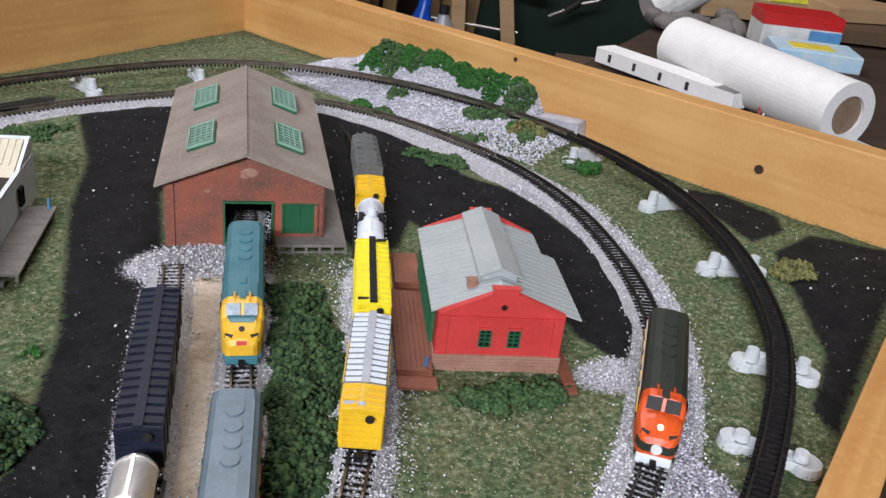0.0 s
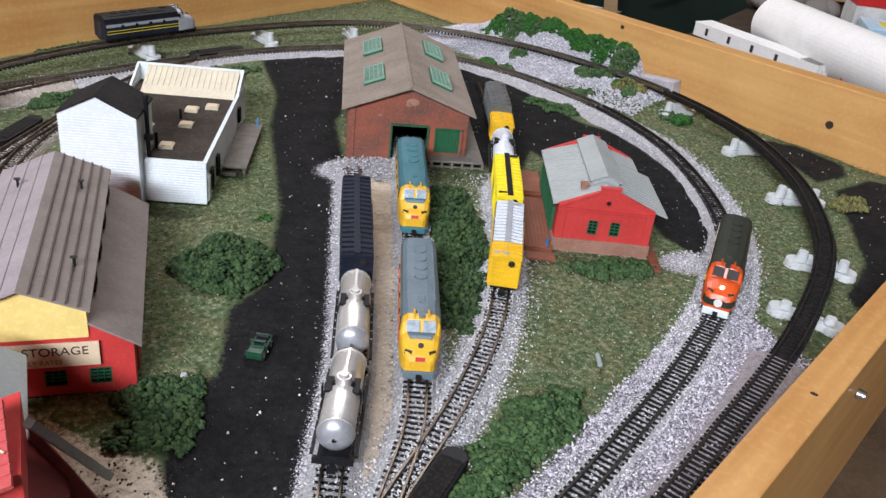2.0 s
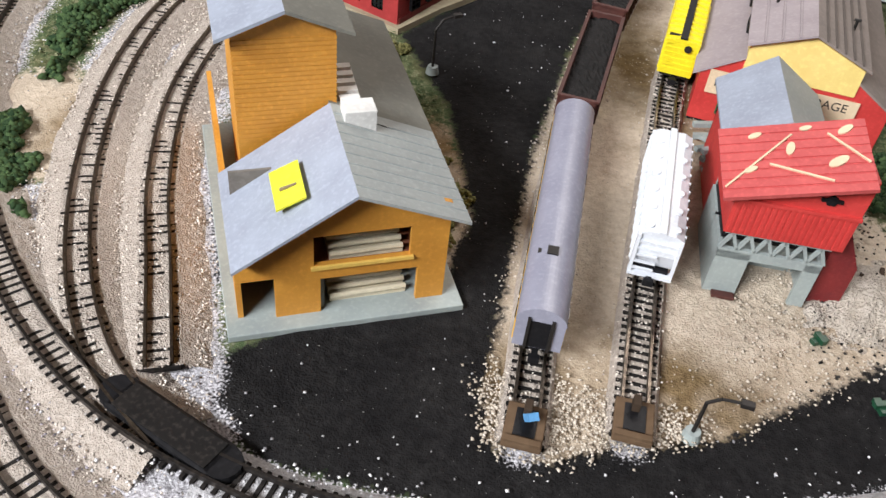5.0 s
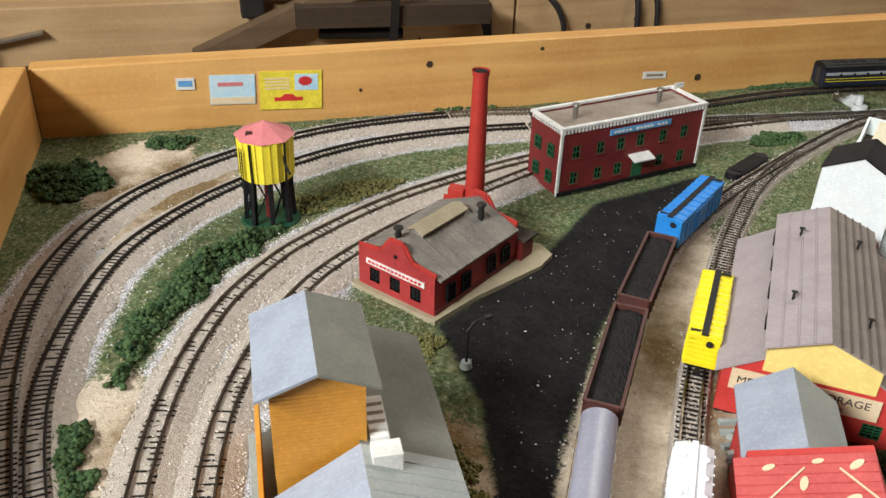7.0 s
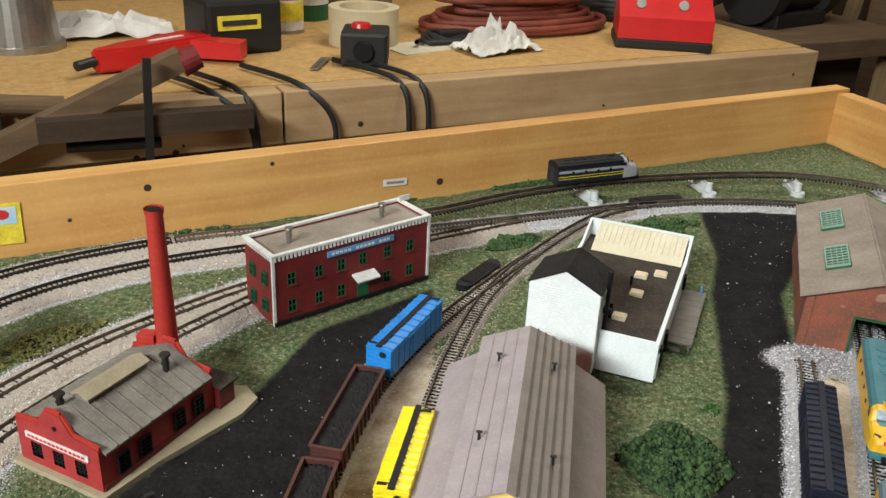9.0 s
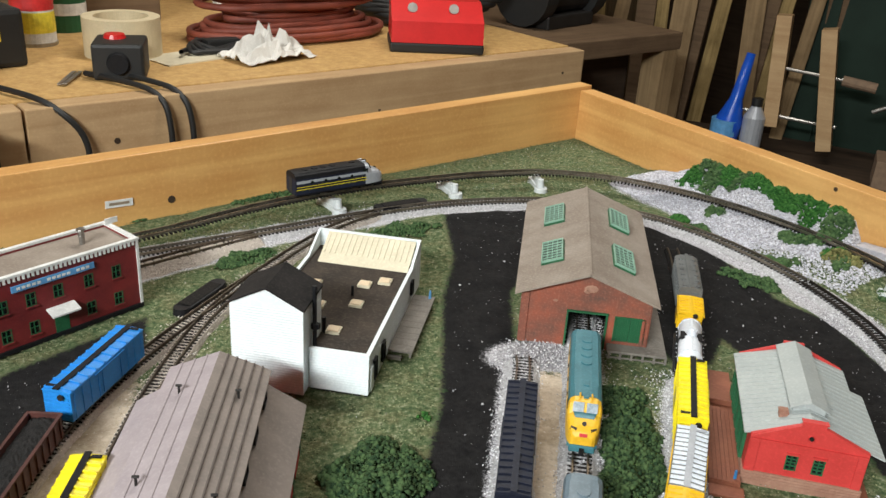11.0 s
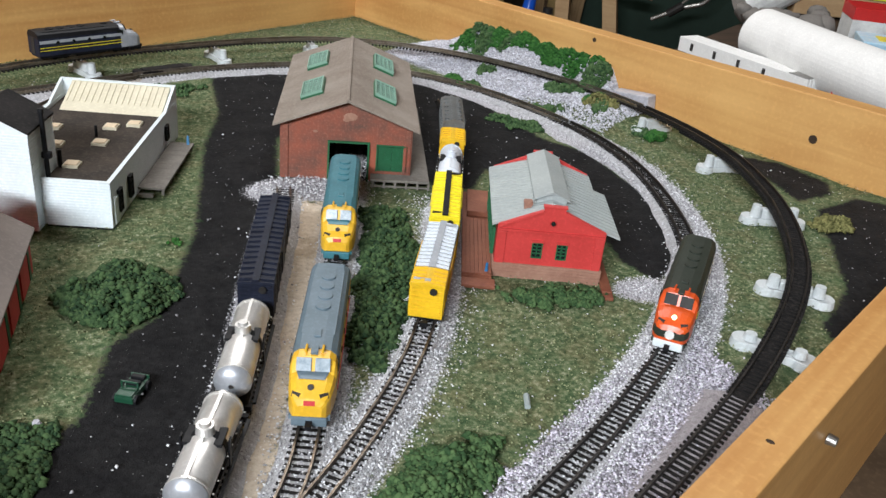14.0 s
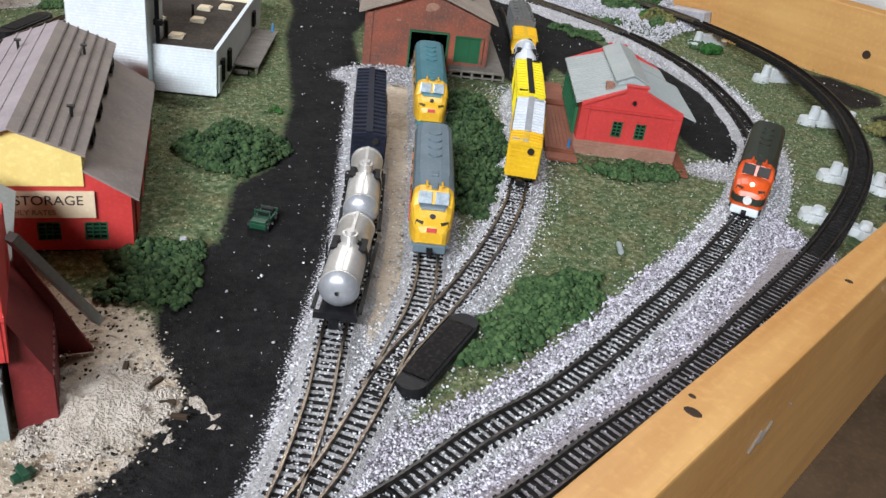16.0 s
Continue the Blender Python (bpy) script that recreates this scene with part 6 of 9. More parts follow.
def mill():
    s = thing("brick_mill", -0.314, 0.298, 0.0022, -22.0, "small red machine works with a grey seamed roof and signboard", "building")
    W, D, E, R = 0.0535, 0.076, 0.0215, 0.0335
    b = B()
    pts = [(-0.003, -0.004), (W + 0.003, -0.004), (W + 0.006, 0.03), (W + 0.016, D + 0.004), (W + 0.014, D + 0.020), (W + 0.002, D + 0.026), (-0.002, D + 0.004)]
    prism(b, [(x, y) for x, y in pts], -0.0032, 0.0, "z")
    part("base_plate", b, "tan_base", s, "tan cast ground plate")
    wins = [(0.008 + i * 0.0145, 0.0152 + i * 0.0145, 0.0042, 0.0128) for i in range(3)]
    top = [(0, E + 0.002), (W * 0.30, E + 0.004), (W * 0.42, R + 0.001), (W * 0.58, R + 0.001), (W * 0.70, E + 0.004), (W, E + 0.002)]
    part("front_wall", wall_with_holes(B(), W, top, wins, -0.0009, 0.0014), "mill_red", s)
    part("rear_wall", wall_with_holes(B(), W, top, [], D - 0.0014, D + 0.0009), "mill_red", s)
    b = B()
    for (x0, z0), (x1, z1) in zip(top, top[1:]):
        for y in (0.0002, D):
            beam(b, (x0, y, z0 + 0.0004), (x1, y, z1 + 0.0004), 0.0012, 0.003)
    part("parapet_cap", b, "stack_red", s)
    for x in (0, W - 0.0014):
        part("side_wall", box(B(), x, x + 0.0014, 0.0014, D - 0.0014, 0, E), "mill_red", s)
    for a, c, d, e in wins:
        lattice(s, a, c, d, e, -0.0003, 3, 4, "black", "glass_dark", 0.0005)
    for i in range(4):
        y = (0.010, 0.024, 0.048, 0.062)[i]
        lattice(s, -0.0032, 0.0032, 0.0048, 0.0145, -0.0014, 2, 4, "black", "glass_dark", 0.0005, pose(W, y + 0.002, 0, 0, 0, 90))
    part("plinth", box(B(), W, W + 0.0006, 0, D, 0, 0.003), "dark_red", s)
    ribbed_slope(s, (-0.0015, E - 0.0006), (W / 2, R - 0.001), 0.0014, D - 0.0014, "deck_grey", 0.001, 0.0072, 0.0008, 0.0005, label="grey roof slope with pale seams")
    ribbed_slope(s, (W + 0.0022, E - 0.001), (W / 2, R - 0.001), 0.0014, D - 0.0014, "deck_grey", 0.001, 0.0072, 0.0008, 0.0005, label="grey roof slope with pale seams")
    m = part("ridge_monitor", prism(B(), [(W / 2 - 0.0048, R - 0.003), (W / 2 + 0.0048, R - 0.003), (W / 2 + 0.0048, R + 0.0012), (W / 2, R + 0.0035), (W / 2 - 0.0048, R + 0.0012)], 0.016, 0.054), "deck_grey", s, "grey ridge monitor")
    part("monitor_roof", prism(B(), [(W / 2 - 0.006, R + 0.0008), (W / 2, R + 0.0036), (W / 2 + 0.006, R + 0.0008), (W / 2 + 0.006, R + 0.0016), (W / 2, R + 0.0044), (W / 2 - 0.006, R + 0.0016)], 0.0145, 0.0555), "tan_base", m)
    pipe_vent(s, W * 0.36, 0.010, E + 0.006, 0.009, 0.0017, "iron_dark")
    pipe_vent(s, W * 0.72, 0.060, E + 0.005, 0.011, 0.0018, "iron_dark")
    sg = part("sign_board", box(B(), 0.006, 0.047, -0.0016, -0.0009, 0.0150, 0.0182), "sign_white", s, "white sign strip with small red lettering")
    for i in range(14):
        part("sign_bar", box(B(), 0.0078 + i * 0.0027, 0.0096 + i * 0.0027, -0.0019, -0.0016, 0.0160, 0.0174), "red_mark", sg)
    part("round_vent", cyl(B(), 0, 0, -0.0003, 0.0003, 0.0012, None, 12, pose(W / 2, -0.0011, 0.0265, 90)), "black", s)
    # boiler annex
    a = part("boiler_annex", box(B(), W * 0.42, W + 0.004, D + 0.001, D + 0.013, 0, 0.013), "dark_red", s, "low red lean-to")
    part("annex_roof", box(B(), W * 0.40, W + 0.006, D + 0.0005, D + 0.0145, 0.013, 0.0142), "felt", a)
    st = thing("chimney_stack", -0.2675, 0.3715, 0.0022, 0, "tall tapering red brick chimney stack on a red base", "chimney")
    b = cyl(B(), 0, 0, 0.012, 0.104, 0.0062, 0.0042, 28)
    part("shaft", b, "stack_red", st)
    b = B()
    for i in range(44):
        z = 0.013 + i * 0.0021
        r = 0.0062 - (z - 0.012) / 0.092 * 0.002 + 0.00015
        bmesh.ops.create_cone(b, segments=28, radius1=r, radius2=r, depth=0.0012, cap_ends=False, matrix=Matrix.Translation((0, 0, z)))
    part("brick_course", b, "stack_red", st)
    b = B()
    bmesh.ops.create_cone(b, segments=28, radius1=0.0049, radius2=0.0052, depth=0.003, cap_ends=False, matrix=Matrix.Translation((0, 0, 0.1035)))
    part("rim", b, "stack_red", st)
    part("flue", cyl(B(), 0, 0, 0.1041, 0.1046, 0.0038, None, 20), "black", st)
    part("base", box(B(), -0.008, 0.008, -0.008, 0.008, -0.003, 0.012, bevel=0.0006), "stack_red", st)
    part("flue_duct", box(B(), -0.016, -0.006, -0.004, 0.004, 0.024, 0.030, bevel=0.0004), "stack_red", st)
    return s


def red_block():
    s = thing("brick_warehouse", -0.2265, 0.4425, 0, 43.0, "dark red two-storey brick warehouse with white cornice and a blue sign", "building")
    W, D, H = 0.122, 0.037, 0.048
    cols = [0.013, 0.033, 0.050, 0.067, 0.087, 0.106]
    wins = [(x - 0.0026, x + 0.0026, z, z + 0.0078) for x in cols for z in (0.0075, 0.0265) if not (z < 0.01 and x == 0.067)]
    part("front_wall", wall_with_holes(B(), W, [(0, H), (W, H)], wins, 0, 0.0016), "dark_red", s, "dark red brick front")
    for a, c, d, e in wins:
        lattice(s, a, c, d, e, 0.0003, 2, 2, "green", "glass_dark", 0.0005, sill="dark_red")
    part("rear_wall", box(B(), 0, W, D - 0.0016, D, 0, H), "dark_red", s)
    for x in (0, W - 0.0016):
        part("side_wall", box(B(), x, x + 0.0016, 0.0016, D - 0.0016, 0, H), "dark_red", s)
    for y in (0.010, 0.026):
        for z in (0.0075, 0.0265):
            lattice(s, -0.0026, 0.0026, z, z + 0.0078, -0.0014, 2, 2, "green", "glass_dark", 0.0005, pose(0, y, 0, 0, 0, -90))
    part("roof_deck", box(B(), 0.0016, W - 0.0016, 0.0016, D - 0.0016, H - 0.003, H - 0.0015), "roof_tan", s, "tan gravel roof")
    b = B()
    box(b, -0.0012, W + 0.0012, -0.0012, 0.0018, H, H + 0.0016)
    box(b, -0.0012, 0.0018, 0.0018, D + 0.0012, H, H + 0.0016)
    box(b, W - 0.0018, W + 0.0012, 0.0018, D + 0.0012, H, H + 0.0016)
    box(b, 0.0018, W - 0.0018, D - 0.0018, D + 0.0012, H, H + 0.0016)
    part("cornice", b, "sign_white", s, "white cornice")
    for i in range(42):
        x = 0.0008 + i * (W - 0.0016) / 42
        part("dentil", box(B(), x, x + 0.0013, -0.0011, 0, H - 0.0028, H), "sign_white", s)
    for i in range(12):
        y = 0.001 + i * D / 12.5
        part("dentil", box(B(), -0.0011, 0, y, y + 0.0013, H - 0.0028, H), "sign_white", s)
    for x in (-0.0008, W - 0.0010):
        part("corner_trim", box(B(), x, x + 0.0018, -0.0008, 0.001, 0, H), "sign_white", s)
    sg = part("sign_board", box(B(), 0.039, 0.091, -0.0014, -0.0006, 0.0385, 0.0425), "sign_blue", s, "blue sign strip with white lettering")
    for i in range(15):
        if i not in (5, 11):
            part("sign_bar", box(B(), 0.042 + i * 0.0031, 0.0441 + i * 0.0031, -0.0017, -0.0014, 0.0397, 0.0413), "sign_white", sg)
    aw = part("awning", prism(B(), [(-0.008, 0.0172), (0, 0.0198), (0, 0.0208), (-0.008, 0.0182)], 0.058, 0.076, "x"), "sign_white", s, "white door awning")
    part("door", box(B(), 0.0625, 0.0715, -0.0003, 0.001, 0.001, 0.0155), "green", s)
    part("plinth", box(B(), -0.0006, W + 0.0006, -0.0015, 0, 0, 0.0026), "black", s)
    for x, y in ((0.022, 0.018), (0.096, 0.020)):
        pipe_vent(s, x, y, H - 0.0015, 0.0095, 0.0018, "steel")
    rs = part("roof_sign", box(B(), W - 0.003, W + 0.006, D - 0.006, D - 0.0052, H + 0.0016, H + 0.0055), "sign_white", s)
    return s


def water_tower():
    s = thing("water_tower", -0.3955, 0.353, 0, 20, "yellow octagonal water tower with a faded pink roof on black legs", "water tower")
    part("base_disc", cyl(B(), 0, 0, -0.0005, 0.0012, 0.019, 0.018, 24), "jeep_green", s)
    part("tank", cyl(B(), 0, 0, 0.031, 0.0575, 0.0165, 0.0172, 12), "tower_yellow", s, "yellow tank")
    b = B()
    for i in range(24):
        a = i * math.pi / 12
        beam(b, (0.0166 * math.cos(a), 0.0166 * math.sin(a), 0.0315), (0.0171 * math.cos(a), 0.0171 * math.sin(a), 0.057), 0.0004, 0.0004)
    part("stave", b, "tower_yellow", s)
    for i in range(5):
        a = i * 2 * math.pi / 5 + 0.5
        part("hoop_post", beam(B(), (0.0172 * math.cos(a), 0.0172 * math.sin(a), 0.0312), (0.0178 * math.cos(a), 0.0178 * math.sin(a), 0.057), 0.001, 0.001), "black", s)
    part("roof", cyl(B(), 0, 0, 0.0575, 0.0660, 0.0186, 0.0006, 8), "pink", s, "faded pink octagonal roof")
    part("hatch", box(B(), -0.010, -0.006, -0.009, -0.006, 0.0595, 0.0618), "oxide", s)
    for i in range(8):
        a = i * math.pi / 4 + 0.2
        part("leg", beam(B(), (0.0150 * math.cos(a), 0.0150 * math.sin(a), 0.001), (0.0138 * math.cos(a), 0.0138 * math.sin(a), 0.031), 0.0028, 0.0028), "black", s)
    for i in range(8):
        a, c = i * math.pi / 4 + 0.2, (i + 1) * math.pi / 4 + 0.2
        part("brace", beam(B(), (0.0146 * math.cos(a), 0.0146 * math.sin(a), 0.003), (0.0138 * math.cos(c), 0.0138 * math.sin(c), 0.029), 0.001, 0.001), "black", s)
    part("riser_pipe", cyl(B(), 0, 0, 0.001, 0.031, 0.0028, None, 12), "dark_red", s)
    b = B()
    for dx in (-0.0013, 0.0013):
        beam(b, (-0.0135 + dx * 0.6, -0.0125 - dx, 0.026), (-0.0135 + dx * 0.6, -0.0125 - dx, 0.053), 0.0005, 0.0005)
    for i in range(12):
        beam(b, (-0.0143, -0.0112, 0.027 + i * 0.0021), (-0.0127, -0.0138, 0.027 + i * 0.0021), 0.0004, 0.0004)
    part("ladder", b, "black", s)
    b = beam(B(), (0.012, -0.0125, 0.044), (0.016, -0.020, 0.040), 0.0014, n=8)
    beam(b, (0.012, -0.0125, 0.044), (0.012, -0.014, 0.049), 0.0008, n=6)
    part("spout", b, "black", s)
    return s


engine_shed()
station()
white_house()
storage()
mine()
yellow_house()
mill()
red_block()
water_tower()


# ---- rolling stock ----
def on_track(key, a, b, lift=0.0):
    """Pose of a vehicle whose front stands near a and rear near b: +x forward, z from the rail top."""
    ln = LINES[key]
    ia = int(np.argmin(np.hypot(ln[:, 0] - a[0], ln[:, 1] - a[1])))
    ib = int(np.argmin(np.hypot(ln[:, 0] - b[0], ln[:, 1] - b[1])))
    p, q = ln[ia], ln[ib]
    c, d = (p + q) / 2, p - q
    return c[0], c[1], c[2] + RAIL_TOP + lift, math.degrees(math.atan2(d[1], d[0])), float(np.hypot(d[0], d[1]))


def truck(parent, x, mat="black"):
    t = part("truck", box(box(B(), x - 0.0065, x + 0.0065, 0.0046, 0.0062, 0.0012, 0.0036, bevel=0.0005), x - 0.0065, x + 0.0065, -0.0062, -0.0046, 0.0012, 0.0036, bevel=0.0005), mat, parent)
    for dx in (-0.004, 0.004):
        b = B()
        for y in (-0.0036, 0.0036):
            cyl(b, 0, 0, -0.0006, 0.0006, 0.0022, None, 14, pose(x + dx, y, 0.0022, 90))
        beam(b, (x + dx, -0.0042, 0.0022), (x + dx, 0.0042, 0.0022), 0.0008, n=6)
        part("wheelset", b, "iron_dark", t)
    return t


def under(parent, L, mat="black", z=0.0052):
    part("underframe", box(B(), -L / 2 + 0.002, L / 2 - 0.002, -0.0062, 0.0062, 0.0034, z), mat, parent)
    for s in (-1, 1):
        truck(parent, s * (L / 2 - 0.0125), mat)
        b = box(B(), s * (L / 2 - 0.002), s * (L / 2 + 0.0028), -0.001, 0.001, 0.0026, 0.0044)
        box(b, s * (L / 2 + 0.0016), s * (L / 2 + 0.0034), -0.0018, 0.0018, 0.0022, 0.0048)
        part("coupler", b, mat, parent)


def vehicle(name, key, a, b, label, category, group="parked rolling stock"):
    x, y, z, r, L = on_track(key, a, b)
    return thing(name, x, y, z, r, label, category, group), L


def tank_car(key, a, b, tank_mat, label, big=True):
    s, L = vehicle("tank_car", key, a, b, label, "tank car")
    under(s, L)
    R, zc = 0.0071, 0.0131
    h = L / 2 - 0.006
    b = B()
    rings = [(-h - 0.0034, 0.001), (-h - 0.0030, R * 0.55), (-h - 0.0018, R * 0.84), (-h, R), (h, R), (h + 0.0018, R * 0.84), (h + 0.0030, R * 0.55), (h + 0.0034, 0.001)]
    n, prev = 28, None
    for x, r in rings:
        cur = [b.verts.new((x, r * math.cos(k * 2 * math.pi / n), zc + r * math.sin(k * 2 * math.pi / n))) for k in range(n)]
        if prev:
            for k in range(n):
                b.faces.new((prev[k], prev[(k + 1) % n], cur[(k + 1) % n], cur[k]))
        prev = cur
    head = "tank_head" if tank_mat == "tank_silver" else tank_mat
    tank = part("tank", b, tank_mat, s, smooth=True)
    for sg in (-1, 1):
        b, prev = B(), None
        for x, r in ((h + 0.0001, R + 0.0002), (h + 0.0019, R * 0.86), (h + 0.0032, R * 0.56), (h + 0.0036, 0.001)):
            cur = [b.verts.new((sg * x, r * math.cos(k * 2 * math.pi / n), zc + r * math.sin(k * 2 * math.pi / n))) for k in range(n)]
            if prev:
                for k in range(n):
                    b.faces.new((prev[k], prev[(k + 1) % n], cur[(k + 1) % n], cur[k]))
            prev = cur
        part("tank_head", b, head, tank, "pale domed tank end", smooth=True)
    b = B()
    bmesh.ops.create_cone(b, segments=28, radius1=R + 0.0004, radius2=R + 0.0004, depth=0.0030, cap_ends=True, matrix=pose(0, 0, zc, 0, 90, 0))
    part("saddle", b, "black", tank, "black band under the dome")
    for x in (-h + 0.001, h - 0.001):
        b = B()
        bmesh.ops.create_cone(b, segments=28, radius1=R + 0.0003, radius2=R + 0.0003, depth=0.0009, cap_ends=True, matrix=pose(x, 0, zc, 0, 90, 0))
        part("band", b, tank_mat, s)
    d = part("dome", cyl(B(), 0, 0, zc + R - 0.0014, zc + R + 0.003, 0.0034, 0.0030, 18), tank_mat, s)
    part("dome_lid", cyl(B(), 0, 0, zc + R + 0.003, zc + R + 0.0042, 0.0022, 0.0018, 14), tank_mat, d)
    b = box(B(), -0.0046, 0.0046, -0.0066, 0.0066, zc + R - 0.0024, zc + R - 0.0012)
    part("dome_walk", b, "black", s)
    for y in (-0.0084, 0.0084):
        part("walkway", box(B(), -L / 2 + 0.003, L / 2 - 0.003, y - 0.0007, y + 0.0007, 0.0052, 0.0062), "black", s)
        part("ladder", box(B(), -0.0012, 0.0012, y * 0.98 - 0.0003, y * 0.98 + 0.0003, 0.006, zc + R - 0.002), "black", s)
        b = B()
        for i in range(8):
            x = -h + 0.002 + i * (2 * h - 0.004) / 7
            beam(b, (x, y * 0.93, zc), (x, y * 1.0, zc), 0.0006, n=6)
        part("rail_post", b, tank_mat, s)
    part("seam", box(B(), -h, h, -0.0006, 0.0006, zc + R - 0.0002, zc + R + 0.0004), tank_mat, s)
    for x in (-L / 2 + 0.001, L / 2 - 0.001):
        part("end_sill", box(B(), x - 0.001, x + 0.001, -0.0078, 0.0078, 0.0036, 0.0062), "black", s)
    return s


def box_car(key, a, b, mat, label, roof=None, ribs=14, walk="black", H=0.0215, category="boxcar", rib_mat=None, cap=0.0):
    s, L = vehicle("boxcar", key, a, b, label, category)
    under(s, L)
    W = 0.0079
    part("body", box(B(), -L / 2 + 0.001, L / 2 - 0.001, -W, W, 0.0048, H, bevel=0.0004), mat, s)
    part("roof", prism(B(), [(-W - 0.0003, H), (W + 0.0003, H), (W, H + 0.0007), (0, H + 0.0016), (-W, H + 0.0007)], -L / 2 + 0.0008, L / 2 - 0.0008, "x"), roof or mat, s)
    if cap:
        part("roof_end", prism(B(), [(-W - 0.0005, H), (W + 0.0005, H), (W + 0.0001, H + 0.0010), (0, H + 0.0019), (-W - 0.0001, H + 0.0010)], L / 2 - cap, L / 2 - 0.0006, "x"), mat, s, "yellow roof end without silver panels")
    for i in range(ribs):
        x = -L / 2 + 0.003 + i * (L - 0.006) / (ribs - 1)
        ended = x > L / 2 - cap
        for sg in (-1, 1):
            part("roof_rib", beam(B(), (x, sg * 0.0016, H + 0.0018), (x, sg * (W - 0.0002), H + 0.0012), 0.0013 if rib_mat else 0.0011, 0.0012 if rib_mat else 0.0009), mat if ended else rib_mat or roof or mat, s)
    if walk:
        part("running_board", box(B(), -L / 2 + 0.0005, L / 2 - 0.0005 - cap, -0.0016, 0.0016, H + 0.0018, H + 0.0025), walk, s, "dark running board along the roof")
        for sg in (-1, 1):
            part("lateral_board", box(B(), sg * (L / 2 - 0.0045), sg * (L / 2 - 0.0025), -0.0068 if sg > 0 else -0.001, 0.001 if sg > 0 else 0.0068, H + 0.0016, H + 0.0022), walk, s)
    for sg in (-1, 1):
        d = part("door", box(B(), -0.007, 0.007, sg * W, sg * (W + 0.0005), 0.006, H - 0.0015), mat, s)
        part("door_rail", box(B(), -0.014, 0.014, sg * W, sg * (W + 0.0008), H - 0.0014, H - 0.0008), mat, d)
        for i in range(10):
            x = -L / 2 + 0.004 + i * (L - 0.008) / 9
            if abs(x) > 0.008:
                part("side_rib", box(B(), x - 0.0003, x + 0.0003, sg * W, sg * (W + 0.0004), 0.0055, H - 0.001), mat, s)
        b = B()
        for z in np.arange(0.007, H - 0.001, 0.0022):
            beam(b, (sg * (L / 2 - 0.0008), -W * 0.9, z), (sg * (L / 2 - 0.0008), -W * 0.45, z), 0.0004, 0.0004)
        part("grab_iron", b, mat, s)
    for sg in (-1, 1):
        for z in np.arange(0.007, H - 0.001, 0.0026):
            part("end_rib", box(B(), sg * (L / 2 - 0.001), sg * (L / 2 - 0.0006), -W * 0.85, W * 0.85, z, z + 0.0013), mat, s)
    part("brake_wheel", cyl(B(), 0, 0, -0.0003, 0.0003, 0.0017, None, 14, pose(L / 2 + 0.0004, 0.003, H - 0.002, 0, 90)), "iron_dark", s)
    return s


def covered_hopper(key, a, b, mat, label):
    s, L = vehicle("covered_hopper", key, a, b, label, "hopper car")
    under(s, L)
    W, H = 0.0077, 0.0215
    b = prism(B(), [(-L / 2 + 0.004, 0.006), (-L / 2 + 0.010, 0.0048), (L / 2 - 0.010, 0.0048), (L / 2 - 0.004, 0.006), (L / 2 - 0.001, 0.013), (L / 2 - 0.001, H), (-L / 2 + 0.001, H), (-L / 2 + 0.001, 0.013)], -W, W)
    part("body", b, mat, s)
    part("roof", prism(B(), [(-W, H), (W, H), (W * 0.6, H + 0.0016), (-W * 0.6, H + 0.0016)], -L / 2 + 0.0005, L / 2 - 0.0005, "x"), mat, s)
    part("running_board", box(B(), -L / 2, L / 2, -0.0012, 0.0012, H + 0.0019, H + 0.0026), mat, s)
    for i in range(12):
        x = -L / 2 + 0.004 + i * (L - 0.008) / 11
        for sg in (-1, 1):
            part("side_rib", box(B(), x - 0.0004, x + 0.0004, sg * W, sg * (W + 0.0006), 0.0075, H), mat, s)
            if i % 2:
                part("hatch", cyl(B(), x, sg * 0.0045, H + 0.001, H + 0.0022, 0.0016, None, 10), mat, s)
    for sg in (-1, 1):
        x = sg * (L / 2 - 0.0005)
        part("end_cage", box(box(B(), x - 0.0006, x + 0.0006, -W, -W + 0.0012, 0.0036, H), x - 0.0006, x + 0.0006, W - 0.0012, W, 0.0036, H), mat, s)
        b = B()
        for z in (0.006, 0.009, 0.012, 0.015, 0.018):
            box(b, x - 0.0004, x + 0.0004, -W, W * 0.1 if z < 0.014 else W, z, z + 0.0008)
        part("end_ladder", b, mat, s)
        part("end_platform", box(B(), x - 0.003, x + 0.001, -W, W, 0.0036, 0.0046), mat, s)
    return s


